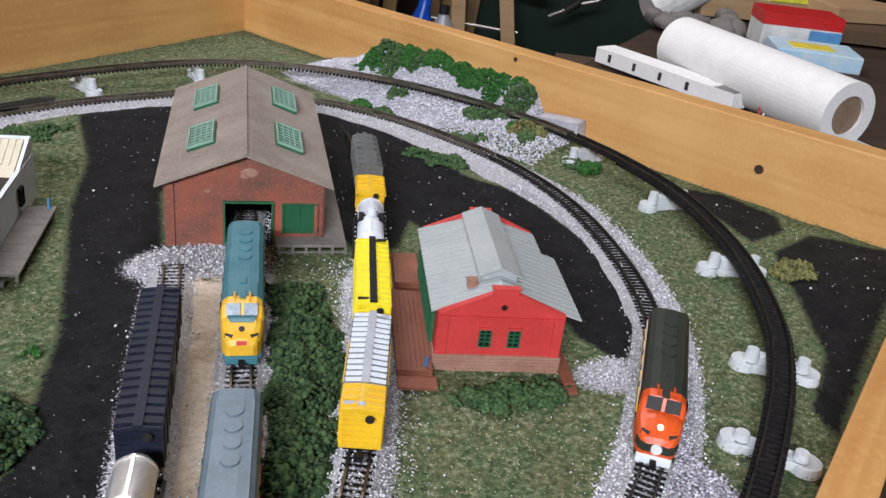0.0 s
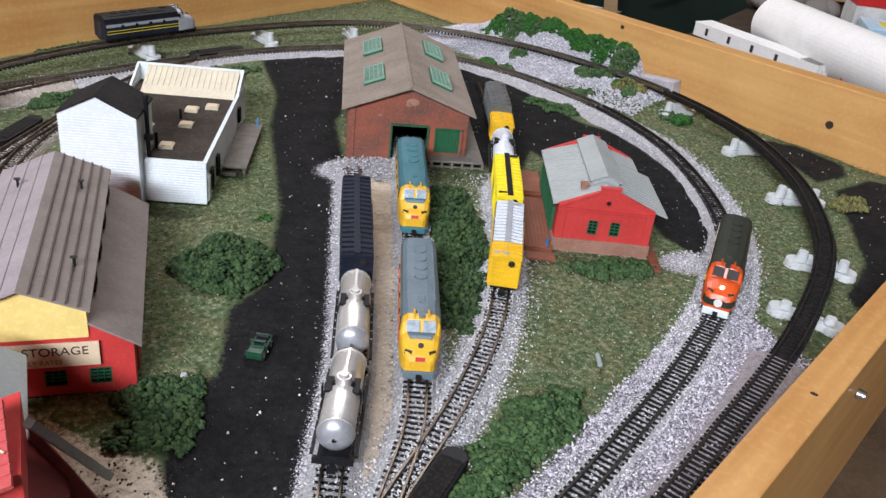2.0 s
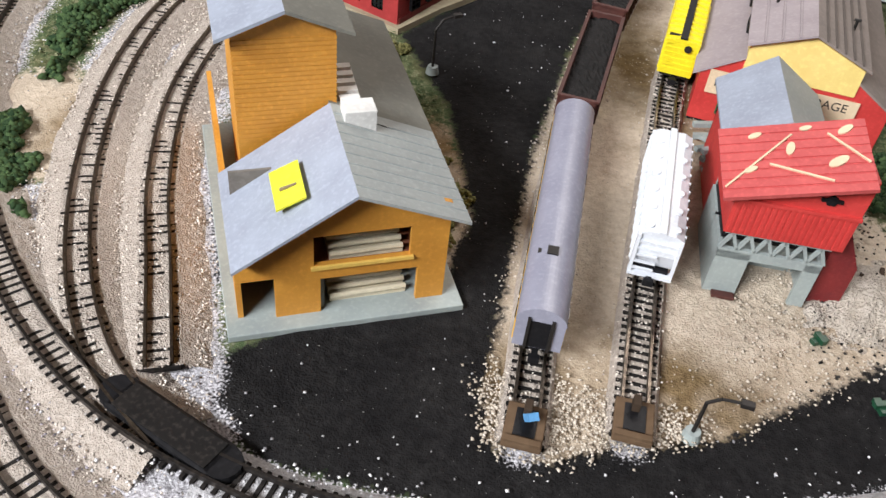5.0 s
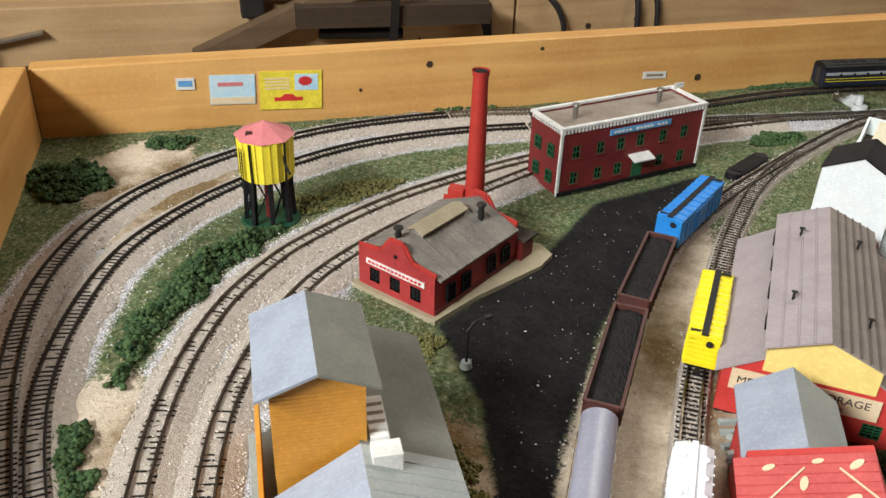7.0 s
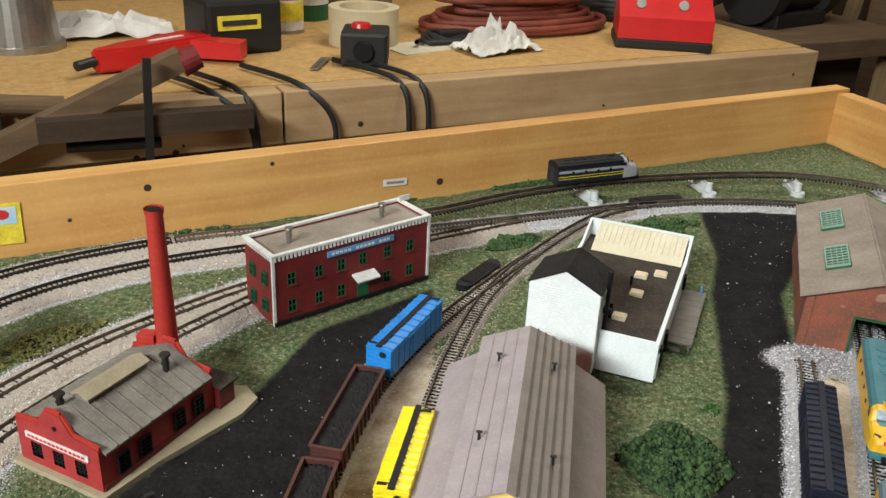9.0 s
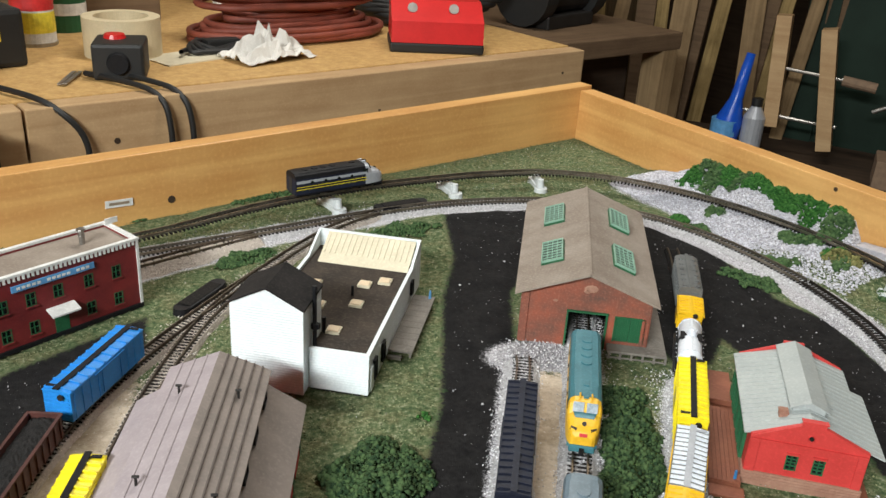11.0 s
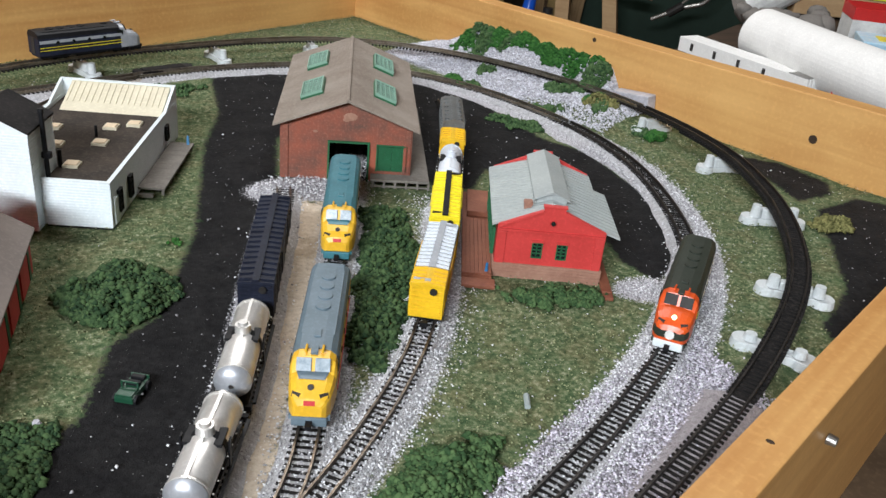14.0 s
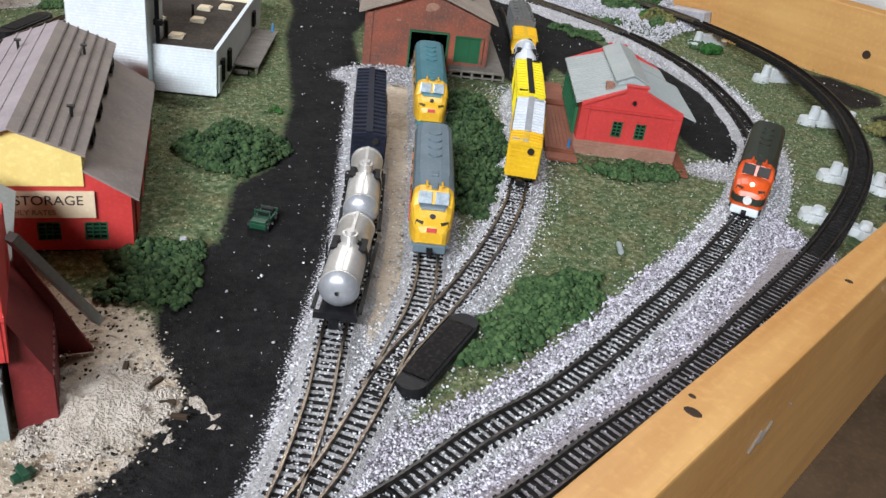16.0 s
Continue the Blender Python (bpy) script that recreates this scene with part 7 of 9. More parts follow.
def open_hopper(key, a, b, label):
    s, L = vehicle("coal_hopper", key, a, b, label, "hopper car", "oxide-red coal hoppers")
    under(s, L)
    W, H = 0.0081, 0.0165
    b = B()
    for y0, y1 in ((-W, -W + 0.0008), (W - 0.0008, W)):
        box(b, -L / 2 + 0.001, L / 2 - 0.001, y0, y1, 0.0048, H)
    for sg in (-1, 1):
        x = sg * (L / 2 - 0.001)
        box(b, min(x, x - sg * 0.0008), max(x, x - sg * 0.0008), -W, W, 0.0075, H)
    part("body", b, "oxide", s)
    part("slope_floor", box(B(), -L / 2 + 0.002, L / 2 - 0.002, -W + 0.0008, W - 0.0008, 0.0048, 0.0075), "oxide", s)
    for sg in (-1, 1):
        part("top_chord", box(B(), -L / 2 + 0.0006, L / 2 - 0.0006, sg * W - 0.0008, sg * W + 0.0008, H, H + 0.0010), "oxide", s)
        x = sg * (L / 2 - 0.001)
        part("end_chord", box(B(), x - 0.0008, x + 0.0008, -W + 0.0008, W - 0.0008, H, H + 0.0010), "oxide", s)
        for i in range(11):
            x = -L / 2 + 0.004 + i * (L - 0.008) / 10
            part("side_rib", box(B(), x - 0.0005, x + 0.0005, sg * W, sg * (W + 0.0008), 0.005, H), "oxide", s)
    rng = np.random.default_rng(4)
    nx, ny = 40, 12
    vs = [((-0.5 + i / nx) * (L - 0.004), (-0.5 + j / ny) * 2 * (W - 0.0009), 0.0140 + 0.0014 * math.sin(math.pi * j / ny) + rng.uniform(-0.0004, 0.0004)) for i in range(nx + 1) for j in range(ny + 1)]
    fs = [(i * (ny + 1) + j, (i + 1) * (ny + 1) + j, (i + 1) * (ny + 1) + j + 1, i * (ny + 1) + j + 1) for i in range(nx) for j in range(ny)]
    mesh_from("coal_load", vs, fs, "coal", s, "black coal load")
    b = B()
    for z in (0.008, 0.0105, 0.013):
        box(b, L / 2 - 0.0012, L / 2 - 0.0004, -W, -W * 0.4, z, z + 0.0006)
    part("grab_iron", b, "oxide", s)
    return s


def coach(key, a, b):
    s, L = vehicle("passenger_coach", key, a, b, "long lilac-grey passenger coach with a yellow side stripe", "passenger car")
    under(s, L)
    W, H = 0.0077, 0.0190
    prof = [(-W, 0.0045), (W, 0.0045), (W, H - 0.003), (W * 0.93, H - 0.0008), (W * 0.72, H + 0.0010), (W * 0.38, H + 0.0021), (0, H + 0.0025), (-W * 0.38, H + 0.0021), (-W * 0.72, H + 0.0010), (-W * 0.93, H - 0.0008), (-W, H - 0.003)]
    part("body", prism(B(), prof, -L / 2 + 0.001, L / 2 - 0.001, "x"), "coach_grey", s)
    part("roof", prism(B(), [((W + 0.0002) * math.cos(a), H - 0.0032 + 0.0062 * math.sin(a)) for a in np.linspace(0, math.pi, 26)], -L / 2 + 0.0008, L / 2 - 0.0008, "x"), "coach_grey", s, "smooth rounded grey roof")
    for sg in (-1, 1):
        part("side_panel", box(B(), -L / 2 + 0.0025, L / 2 - 0.0025, sg * W, sg * (W + 0.0003), 0.0055, H - 0.0045), "loco_yellow", s, "yellow side stripe")
        for i in range(11):
            x = -L / 2 + 0.010 + i * (L - 0.020) / 10
            part("window", box(B(), x - 0.0026, x + 0.0026, sg * (W + 0.0003), sg * (W + 0.0006), 0.0095, 0.0135), "glass_dark", s)
        x = sg * (L / 2 - 0.001)
        part("vestibule_door", box(B(), x - 0.0004, x + 0.0004, -0.0032, 0.0032, 0.005, 0.0165), "black", s)
        part("diaphragm", box(box(B(), x - 0.001, x + 0.001, -0.0042, -0.0032, 0.0045, 0.018), x - 0.001, x + 0.001, 0.0032, 0.0042, 0.0045, 0.018), "iron_dark", s)
    part("roof_chip", box(B(), L / 2 - 0.030, L / 2 - 0.026, -0.002, 0.0016, H + 0.0024, H + 0.0034), "iron_dark", s, "dark scrape on the roof")
    part("roof_chip", box(B(), L / 2 - 0.029, L / 2 - 0.027, -0.005, -0.003, H + 0.0014, H + 0.0022), "iron_dark", s)
    return s


def loft(rings, n_close=True):
    """Skin over cross-sections: each is (x, list of (y, z))."""
    b = B()
    prev = None
    for x, pr in rings:
        cur = [b.verts.new((x, y, z)) for y, z in pr]
        if prev:
            m = len(pr)
            for k in range(m):
                b.faces.new((prev[k], prev[(k + 1) % m], cur[(k + 1) % m], cur[k]))
        else:
            b.faces.new(cur[::-1])
        prev = cur
    b.faces.new(prev)
    return b


def cab_section(w, z0, zt, round_=0.45):
    return [(-w, z0), (w, z0), (w, z0 + (zt - z0) * 0.72), (w * 0.9, z0 + (zt - z0) * 0.88), (w * 0.66, zt - 0.0004), (w * 0.3, zt), (-w * 0.3, zt), (-w * 0.66, zt - 0.0004), (-w * 0.9, z0 + (zt - z0) * 0.88), (-w, z0 + (zt - z0) * 0.72)]


def diesel(key, a, b, label, side, roof, nose, group, skirt="loco_grey", stripes=(), top_nose=None, lit=False, marks=True, chevron=None):
    """A bulldog-nosed diesel: car body with roof, rounded nose, windscreens, grilles, fans, lamp, stripes."""
    s, L = vehicle("diesel_locomotive", key, a, b, label, "locomotive", group)
    W, z0, zt = 0.0091, 0.0048, 0.0230
    part("underframe", box(B(), -L / 2 + 0.002, L / 2 - 0.003, -0.0078, 0.0078, 0.0030, z0), skirt, s)
    for k in (-1, 1):
        truck(s, k * (L / 2 - 0.019), "black")
    part("fuel_tank", box(B(), -0.012, 0.012, -0.0062, 0.0062, 0.0012, 0.0034, bevel=0.0006), "black", s)
    xc = L / 2 - 0.020
    part("side_body", loft([(-L / 2 + 0.001, cab_section(W, z0, zt)), (xc, cab_section(W, z0, zt))]), side, s)
    part("roof", loft([(-L / 2 + 0.0008, [(y * 1.01, max(z, z0 + (zt - z0) * 0.72) + 0.0003) for y, z in cab_section(W, z0, zt)]), (xc - 0.001, [(y * 1.01, max(z, z0 + (zt - z0) * 0.72) + 0.0003) for y, z in cab_section(W, z0, zt)])]), roof, s)
    rings = [(xc, cab_section(W, z0, zt)), (xc + 0.0035, cab_section(W, z0, zt - 0.0004)), (xc + 0.0062, cab_section(W * 0.985, z0, z0 + (zt - z0) * 0.70)), (xc + 0.0105, cab_section(W * 0.95, z0, z0 + (zt - z0) * 0.66)),
             (xc + 0.0148, cab_section(W * 0.86, z0, z0 + (zt - z0) * 0.58)), (xc + 0.0176, cab_section(W * 0.70, z0, z0 + (zt - z0) * 0.46)), (xc + 0.0188, cab_section(W * 0.52, z0 + 0.001, z0 + (zt - z0) * 0.34))]
    part("nose", loft(rings), nose, s, smooth=False)
    # windscreens on the sloping cab front
    for sg in (-1, 1):
        m = pose(xc + 0.0052, sg * 0.0036, z0 + (zt - z0) * 0.835, 0, 63, 0)
        # yellow noses get panes with the reflection put into their colour
        part("windscreen", box(B(), -0.0026, 0.0026, -0.0029, 0.0029, -0.0002, 0.0006, m, bevel=0.0003), "windscreen" if nose == "loco_yellow" else "ink", s, "windscreen pane with a painted pale reflection" if nose == "loco_yellow" else "")
        part("side_window", box(B(), xc - 0.003, xc + 0.002, sg * W, sg * (W + 0.0003), z0 + 0.0105, z0 + 0.0145), "glass_dark", s)
        part("number_board", box(B(), -0.0011, 0.0011, -0.0017, 0.0017, -0.0003, 0.0005, pose(xc + 0.0158, sg * 0.0052, z0 + (zt - z0) * 0.47, 0, 62, sg * 28)), "ink", s)
        for st_mat, sz0, sz1 in stripes:
            part("side_stripe", box(B(), -L / 2 + 0.002, xc + 0.001, sg * W, sg * (W + 0.00035), z0 + sz0, z0 + sz1), st_mat, s)
        for i in range(4):
            x = -L / 2 + 0.016 + i * (L - 0.045) / 3.4
            part("porthole", cyl(B(), 0, 0, -0.0002, 0.0002, 0.0013, None, 12, pose(x, sg * (W + 0.0004), z0 + 0.0098, 90)), "glass_dark", s)
    part("headlight", cyl(B(), 0, 0, -0.0004, 0.0008, 0.0013, 0.0011, 16, pose(xc + 0.0140, 0, z0 + (zt - z0) * 0.60, 0, 55)), "lamp_glow" if lit else "ink", s, "lit amber headlight" if lit else "")
    if top_nose:
        part("anti_glare_panel", loft([(xc + 0.0064, [(-0.0062, z0 + (zt - z0) * 0.700), (0.0062, z0 + (zt - z0) * 0.700), (0.0052, z0 + (zt - z0) * 0.708), (-0.0052, z0 + (zt - z0) * 0.708)]), (xc + 0.0105, [(-0.0048, z0 + (zt - z0) * 0.662), (0.0048, z0 + (zt - z0) * 0.662), (0.004, z0 + (zt - z0) * 0.672), (-0.004, z0 + (zt - z0) * 0.672)])]), top_nose, s)
    if marks:
        part("nose_emblem", box(B(), -0.0009, 0.0009, -0.0021, 0.0021, -0.0002, 0.0006, pose(xc + 0.0181, 0, z0 + (zt - z0) * 0.37, 0, 68)), "red_mark", s, "small red emblem on the nose")
    if chevron:
        part("nose_band", loft([(xc + 0.0150, [(y * 1.05, z + 0.0002) for y, z in cab_section(W * 0.855, z0 + 0.0025, z0 + 0.0068)]), (xc + 0.0180, [(y * 1.05, z + 0.0002) for y, z in cab_section(W * 0.69, z0 + 0.0022, z0 + 0.0062)]), (xc + 0.0192, [(y * 1.05, z + 0.0002) for y, z in cab_section(W * 0.5, z0 + 0.0022, z0 + 0.0058)])]), chevron, s, "dark band across the nose")
        part("nose_badge", cyl(B(), 0, 0, -0.0004, 0.0006, 0.0021, None, 18, pose(xc + 0.0196, 0, z0 + 0.0046, 0, 78)), "sign_white", s)
    part("pilot", box(B(), xc + 0.010, xc + 0.0185, -0.0068, 0.0068, 0.0008, 0.0050, bevel=0.0008), "white" if chevron == "loco_green" else skirt, s)
    for i in range(4):
        x = -L / 2 + 0.014 + i * 0.0085
        part("roof_fan", cyl(B(), x, 0, zt - 0.0002, zt + 0.0010, 0.0033, 0.0031, 18), roof, s)
    for i in range(2):
        part("exhaust_stack", box(B(), 0.012 + i * 0.012, 0.017 + i * 0.012, -0.0014, 0.0014, zt, zt + 0.0011, bevel=0.0002), roof, s)
    for sg in (-1, 1):
        part("air_horn", beam(B(), (xc - 0.002, sg * 0.0032, zt + 0.0010), (xc + 0.0026, sg * 0.0032, zt + 0.0012), 0.0010, n=8), nose, s)
        part("roof_grille", box(B(), -L / 2 + 0.006, xc - 0.012, sg * 0.0046, sg * 0.0066, zt - 0.0006, zt - 0.0001), roof, s)
    part("rear_door", box(B(), -L / 2 + 0.0004, -L / 2 + 0.001, -0.0026, 0.0026, z0 + 0.0008, z0 + 0.0135), "ink", s)
    part("coupler", box(B(), L / 2 - 0.003, L / 2 + 0.0022, -0.0012, 0.0012, 0.0016, 0.0036), "black", s)
    return s


tank_car("yard_tank", (0.0262, 0.1700), (0.0440, 0.2245), "tank_silver", "polished silver tank car with a black walkway")
tank_car("yard_tank", (0.0460, 0.2300), (0.0625, 0.2860), "tank_silver", "polished silver tank car coupled behind another")
box_car("yard_tank", (0.0640, 0.2920), (0.0895, 0.3830), "navy", "black ribbed boxcar coupled behind the silver tank cars", ribs=18, walk="navy")
diesel("yard_shed", (0.0735, 0.2150), (0.1010, 0.3030), "yellow bulldog-nosed diesel with a grey roof", "loco_yellow", "loco_grey", "loco_yellow", "yellow diesels", stripes=(("red_mark", 0.0012, 0.0018),), top_nose="loco_grey")
diesel("yard_shed", (0.1145, 0.3450), (0.1420, 0.4370), "yellow bulldog-nosed diesel with a teal roof, entering the shed", "loco_yellow", "loco_teal", "loco_yellow", "yellow diesels", skirt="loco_teal", top_nose="loco_teal")
box_car("yard_east", (0.1385, 0.2735), (0.1690, 0.3370), "car_yellow", "yellow reefer car with a ribbed silver roof", roof="car_grey", ribs=17, walk="silver", rib_mat="car_white", cap=0.016)
box_car("yard_east", (0.1710, 0.3420), (0.1965, 0.4030), "lemon", "bright yellow boxcar with a black running board", ribs=13)
tank_car("yard_east", (0.1985, 0.4085), (0.2190, 0.4600), "car_white", "white tank car with a black walkway")
box_car("yard_east", (0.2210, 0.4660), (0.2290, 0.4860), "car_yellow", "short yellow work car", ribs=5, H=0.018, walk=None)
covered_hopper("yard_east", (0.2300, 0.4890), (0.2480, 0.5440), "car_grey", "grey ribbed hopper car at the siding's end")
box_car("yard_white", (-0.1290, 0.2640), (-0.1235, 0.3300), "lemon", "bright yellow boxcar with a black running board, standing alone", ribs=12)
covered_hopper("yard_white", (-0.1330, 0.1250), (-0.1315, 0.1900), "car_white", "white covered hopper with an end ladder")
coach("yard_grey", (-0.1665, 0.0810), (-0.1700, 0.2020))
open_hopper("yard_grey", (-0.1690, 0.2100), (-0.1650, 0.2920), "oxide-red open hopper full of coal")
open_hopper("yard_grey", (-0.1640, 0.2960), (-0.1520, 0.3720), "oxide-red open hopper full of coal")
box_car("yard_grey", (-0.1505, 0.3800), (-0.1250, 0.4470), "car_blue", "bright blue boxcar with a black running board", ribs=10)
diesel("inner", (0.2440, 0.2330), (0.3010, 0.2980), "orange and dark green bulldog-nosed diesel with its headlight on", "loco_orange", "loco_green", "loco_orange", "running diesels", skirt="loco_green",
       stripes=(("loco_green", 0.0030, 0.0062), ("lemon", 0.0027, 0.0030), ("lemon", 0.0062, 0.0065), ("sign_white", 0.0100, 0.0112)), lit=True, marks=False, chevron="loco_green")
diesel("outer", (0.0350, 0.7260), (-0.0450, 0.6870), "black diesel with gold stripes and silver nose on raised track", "navy", "black", "silver", "running diesels", skirt="black",
       stripes=(("silver", 0.0095, 0.0118), ("lemon", 0.0040, 0.0044), ("lemon", 0.0062, 0.0066)), marks=False)


# ---- greenery ----
def shrub(name, polys, n, size, height, mat, label, seed, kind=""):
    """An uneven mound of many small foliage pieces inside outlines (x, y)."""
    rng = np.random.default_rng(seed)
    pts = []
    for poly in polys:
        P = np.array(poly)
        lo, hi = P.min(0), P.max(0)
        got = np.zeros((0, 3))
        while len(got) < n:
            q = rng.uniform(lo - 0.004, hi + 0.004, (n * 2, 2))
            wob = np.array([noise.noise(Vector((a * 60, b * 60, seed))) + 0.6 * noise.noise(Vector((a * 170, b * 170, seed))) for a, b in q]) * 0.009
            d = edge_distance(q[:, 0], q[:, 1], poly) + wob
            lump = np.array([0.62 + 0.55 * noise.noise(Vector((a * 95, b * 95, seed + 3.3))) for a, b in q])
            keep = (d > -0.001) & (lump > 0.28)
            q, d, lump = q[keep], d[keep], lump[keep]
            h = height * np.clip(0.25 + d / 0.012, 0.15, 1) * lump
            z = h * np.sqrt(rng.random(len(q))) + hills(q[:, 0], q[:, 1])
            got = np.r_[got, np.c_[q, z]]
        pts.append(got[:n])
    pts = np.concatenate(pts)
    ob = grains(name, pts, size * rng.uniform(0.5, 1.5, len(pts)), mat, rng, 0.8)
    return tagged(ob, label, "bush", "shrubs", kind)


def oval(x, y, a, b, rot=0, n=14):
    r = math.radians(rot)
    return [(x + a * math.cos(t) * math.cos(r) - b * math.sin(t) * math.sin(r), y + a * math.cos(t) * math.sin(r) + b * math.sin(t) * math.cos(r)) for t in np.linspace(0, 2 * math.pi, n, endpoint=False)]


shrub("hedge", [[(0.100, 0.262), (0.112, 0.252), (0.127, 0.275), (0.156, 0.342), (0.172, 0.405), (0.150, 0.412), (0.128, 0.345)]], 4200, 0.0017, 0.011, "bush_dark", "dark green hedge between two yard sidings", 1)
shrub("bush", [oval(0.010, 0.338, 0.026, 0.030, -20)], 2600, 0.0017, 0.010, "bush_dark", "rounded dark green bush beside the tarmac", 2)
shrub("hedge", [[(0.066, 0.152), (0.085, 0.150), (0.140, 0.178), (0.146, 0.198), (0.118, 0.200), (0.092, 0.178)]], 3400, 0.0017, 0.010, "bush_mid", "leafy green hedge beside the front track", 3)
shrub("bush", [oval(-0.034, 0.226, 0.017, 0.024, -10)], 1300, 0.0016, 0.006, "bush_dark", "low dark bush beside the storage barn", 4)
shrub("hedge", [oval(0.219, 0.2985, 0.025, 0.0085, -21)], 1500, 0.0016, 0.009, "bush_mid", "clipped bushes in front of the red station", 5)
shrub("hedge", [[(-0.392, 0.180), (-0.405, 0.205), (-0.415, 0.255), (-0.415, 0.300), (-0.400, 0.330), (-0.383, 0.335), (-0.392, 0.29), (-0.397, 0.24)]], 3200, 0.0018, 0.011, "bush_dark", "long dark green hedge between curved tracks", 6)
shrub("hedge", [[(-0.355, 0.095), (-0.372, 0.130), (-0.388, 0.150), (-0.397, 0.140), (-0.375, 0.105)]], 1000, 0.0018, 0.008, "bush_dark", "small dark green hedge between curved tracks", 7)
shrub("bush", [oval(-0.545, 0.355, 0.030, 0.024, -50)], 1700, 0.0019, 0.012, "bush_dark", "dark olive bush against the end board", 8)
shrub("bush", [oval(-0.515, 0.432, 0.014, 0.008, 30)], 500, 0.0016, 0.010, "bush_dark", "small dark bush against the back board", 9)
dw = (NEAR_R - BACK_R).normalized()
for i, (hs, hw, a, b) in enumerate(((0.208, 0.009, 0.016, 0.007), (0.232, 0.007, 0.017, 0.006), (0.260, 0.007, 0.018, 0.007), (0.290, 0.008, 0.018, 0.007), (0.320, 0.008, 0.018, 0.007), (0.348, 0.012, 0.014, 0.008))):
    shrub("bush", [oval(BACK_R.x + dw.x * hs + dw.y * hw, BACK_R.y + dw.y * hs - dw.x * hw, a, b, -65)], 700, 0.0019, 0.011, "bush_mid" if i in (0, 5) else "bush_bright", "bright green foliage clump on the stone heap", 20 + i)
for i, (hs, hw, a) in enumerate(((0.241, 0.084, 0.008), (0.266, 0.082, 0.011), (0.255, 0.051, 0.006), (0.198, 0.026, 0.01), (0.219, 0.018, 0.011), (0.243, 0.005, 0.013), (0.332, 0.037, 0.007), (0.34, 0.033, 0.006), (0.35, 0.028, 0.007), (0.368, 0.035, 0.01), (0.385, 0.042, 0.008), (0.336, 0.079, 0.007), (0.344, -0.003, 0.01), (0.365, -0.012, 0.007), (0.352, 0.071, 0.007))):
    shrub("bush", [oval(BACK_R.x + dw.x * hs + dw.y * hw, BACK_R.y + dw.y * hs - dw.x * hw, a, a * 0.8)], 330, 0.0018, 0.009, "bush_bright" if i % 3 == 0 else "bush_mid", "small foliage clump on the stone heap", 30 + i)
for i, (x, y, a, b, r) in enumerate(((0.398, 0.575, 0.018, 0.007, -60), (0.412, 0.525, 0.012, 0.008, -70), (0.375, 0.615, 0.010, 0.006, -55), (0.445, 0.350, 0.013, 0.010, 0))):
    shrub("bush", [oval(x, y, a, b, r)], 420, 0.0018, 0.009, "bush_olive" if i in (0, 3) else "bush_mid", "yellow-green tuft beside the raised track", 40 + i)
shrub("bush", [oval(0.4155, 0.5180, 0.009, 0.008)], 420, 0.0018, 0.016, "bush_bright", "dark green ball of foliage beside a pier", 50)
for i, (x, y, a, b, r) in enumerate(((0.05, 0.690 - 0.035, 0.035, 0.011, 24), (-0.075, 0.600, 0.022, 0.012, 30), (0.310, 0.560, 0.022, 0.012, -55), (-0.05, 0.775 - 0.035, 0.05, 0.006, 30), (-0.33, 0.578, 0.03, 0.005, 31), (-0.19, 0.665, 0.03, 0.005, 31))):
    shrub("weeds", [oval(x, y, a, b, r)], 800, 0.0014, 0.005, "bush_mid", "low green weeds in the turf", 60 + i)
for i, (x, y, a, b, r) in enumerate(((-0.222, 0.155, 0.014, 0.034, 20), (-0.365, 0.395, 0.05, 0.011, 50), (-0.270, 0.245, 0.014, 0.020, 10))):
    shrub("dry_grass", [oval(x, y, a, b, r)], 1500, 0.0011, 0.005, "bush_olive", "patch of dry olive static grass", 70 + i)
shrub("moss_ball", [oval(0.0405, 0.3885, 0.0022, 0.0022)], 30, 0.0012, 0.003, "bush_bright", "tiny bright moss clump on the tarmac", 80)


# ---- stone heap beyond the raised track ----
def heap():
    rng = np.random.default_rng(11)
    n = 14000
    d = (NEAR_R - BACK_R).normalized()
    hs, hw = rng.uniform(0.14, 0.41, n), rng.uniform(0.001, 0.074, n)
    p = np.c_[BACK_R.x + d.x * hs + d.y * hw, BACK_R.y + d.y * hs - d.x * hw]
    pos = np.c_[p, hills(p[:, 0], p[:, 1]) + 0.0004]
    tagged(grains("stone_chips", pos, 0.0009 * rng.uniform(0.5, 1.6, len(p)), "stones_hill", rng), "pale grey stone chips heaped in the corner", "stone chips", kind="stuff")
    # plaster slab against the right-hand board
    s = part("plaster_block", box(B(), -0.018, 0.018, -0.006, 0.006, -0.006, 0.012, bevel=0.001), "rock")
    s.matrix_basis = pose(0.4300, 0.5753, 0.007, 4, -6, -65.6)
    tagged(s, "small pale plaster block beside the raised track", "block")


heap()


# ---- small things on the layout ----
def street_lamp(x, y, rot, h):
    s = thing("street_lamp", x, y, 0, rot, "tiny grey street lamp with a curved arm", "street lamp", "street lamps")
    part("base", cyl(B(), 0, 0, -0.0005, 0.003, 0.0032, 0.0024, 14), "grey_plastic", s)
    part("pole", cyl(B(), 0, 0, 0.003, h * 0.8, 0.0007, 0.0006, 8), "iron_dark", s)
    b = beam(B(), (0, 0, h * 0.8), (0.0035, 0, h * 0.96), 0.0011, n=8)
    beam(b, (0.0035, 0, h * 0.96), (0.009, 0, h), 0.001, n=8)
    part("arm", b, "iron_dark", s)
    part("lamp_head", box(B(), 0.0085, 0.0125, -0.0012, 0.0012, h - 0.0009, h + 0.0008, bevel=0.0003), "iron_dark", s)


street_lamp(-0.1147, 0.0695, -5, 0.021)
street_lamp(-0.2385, 0.2445, 40, 0.027)


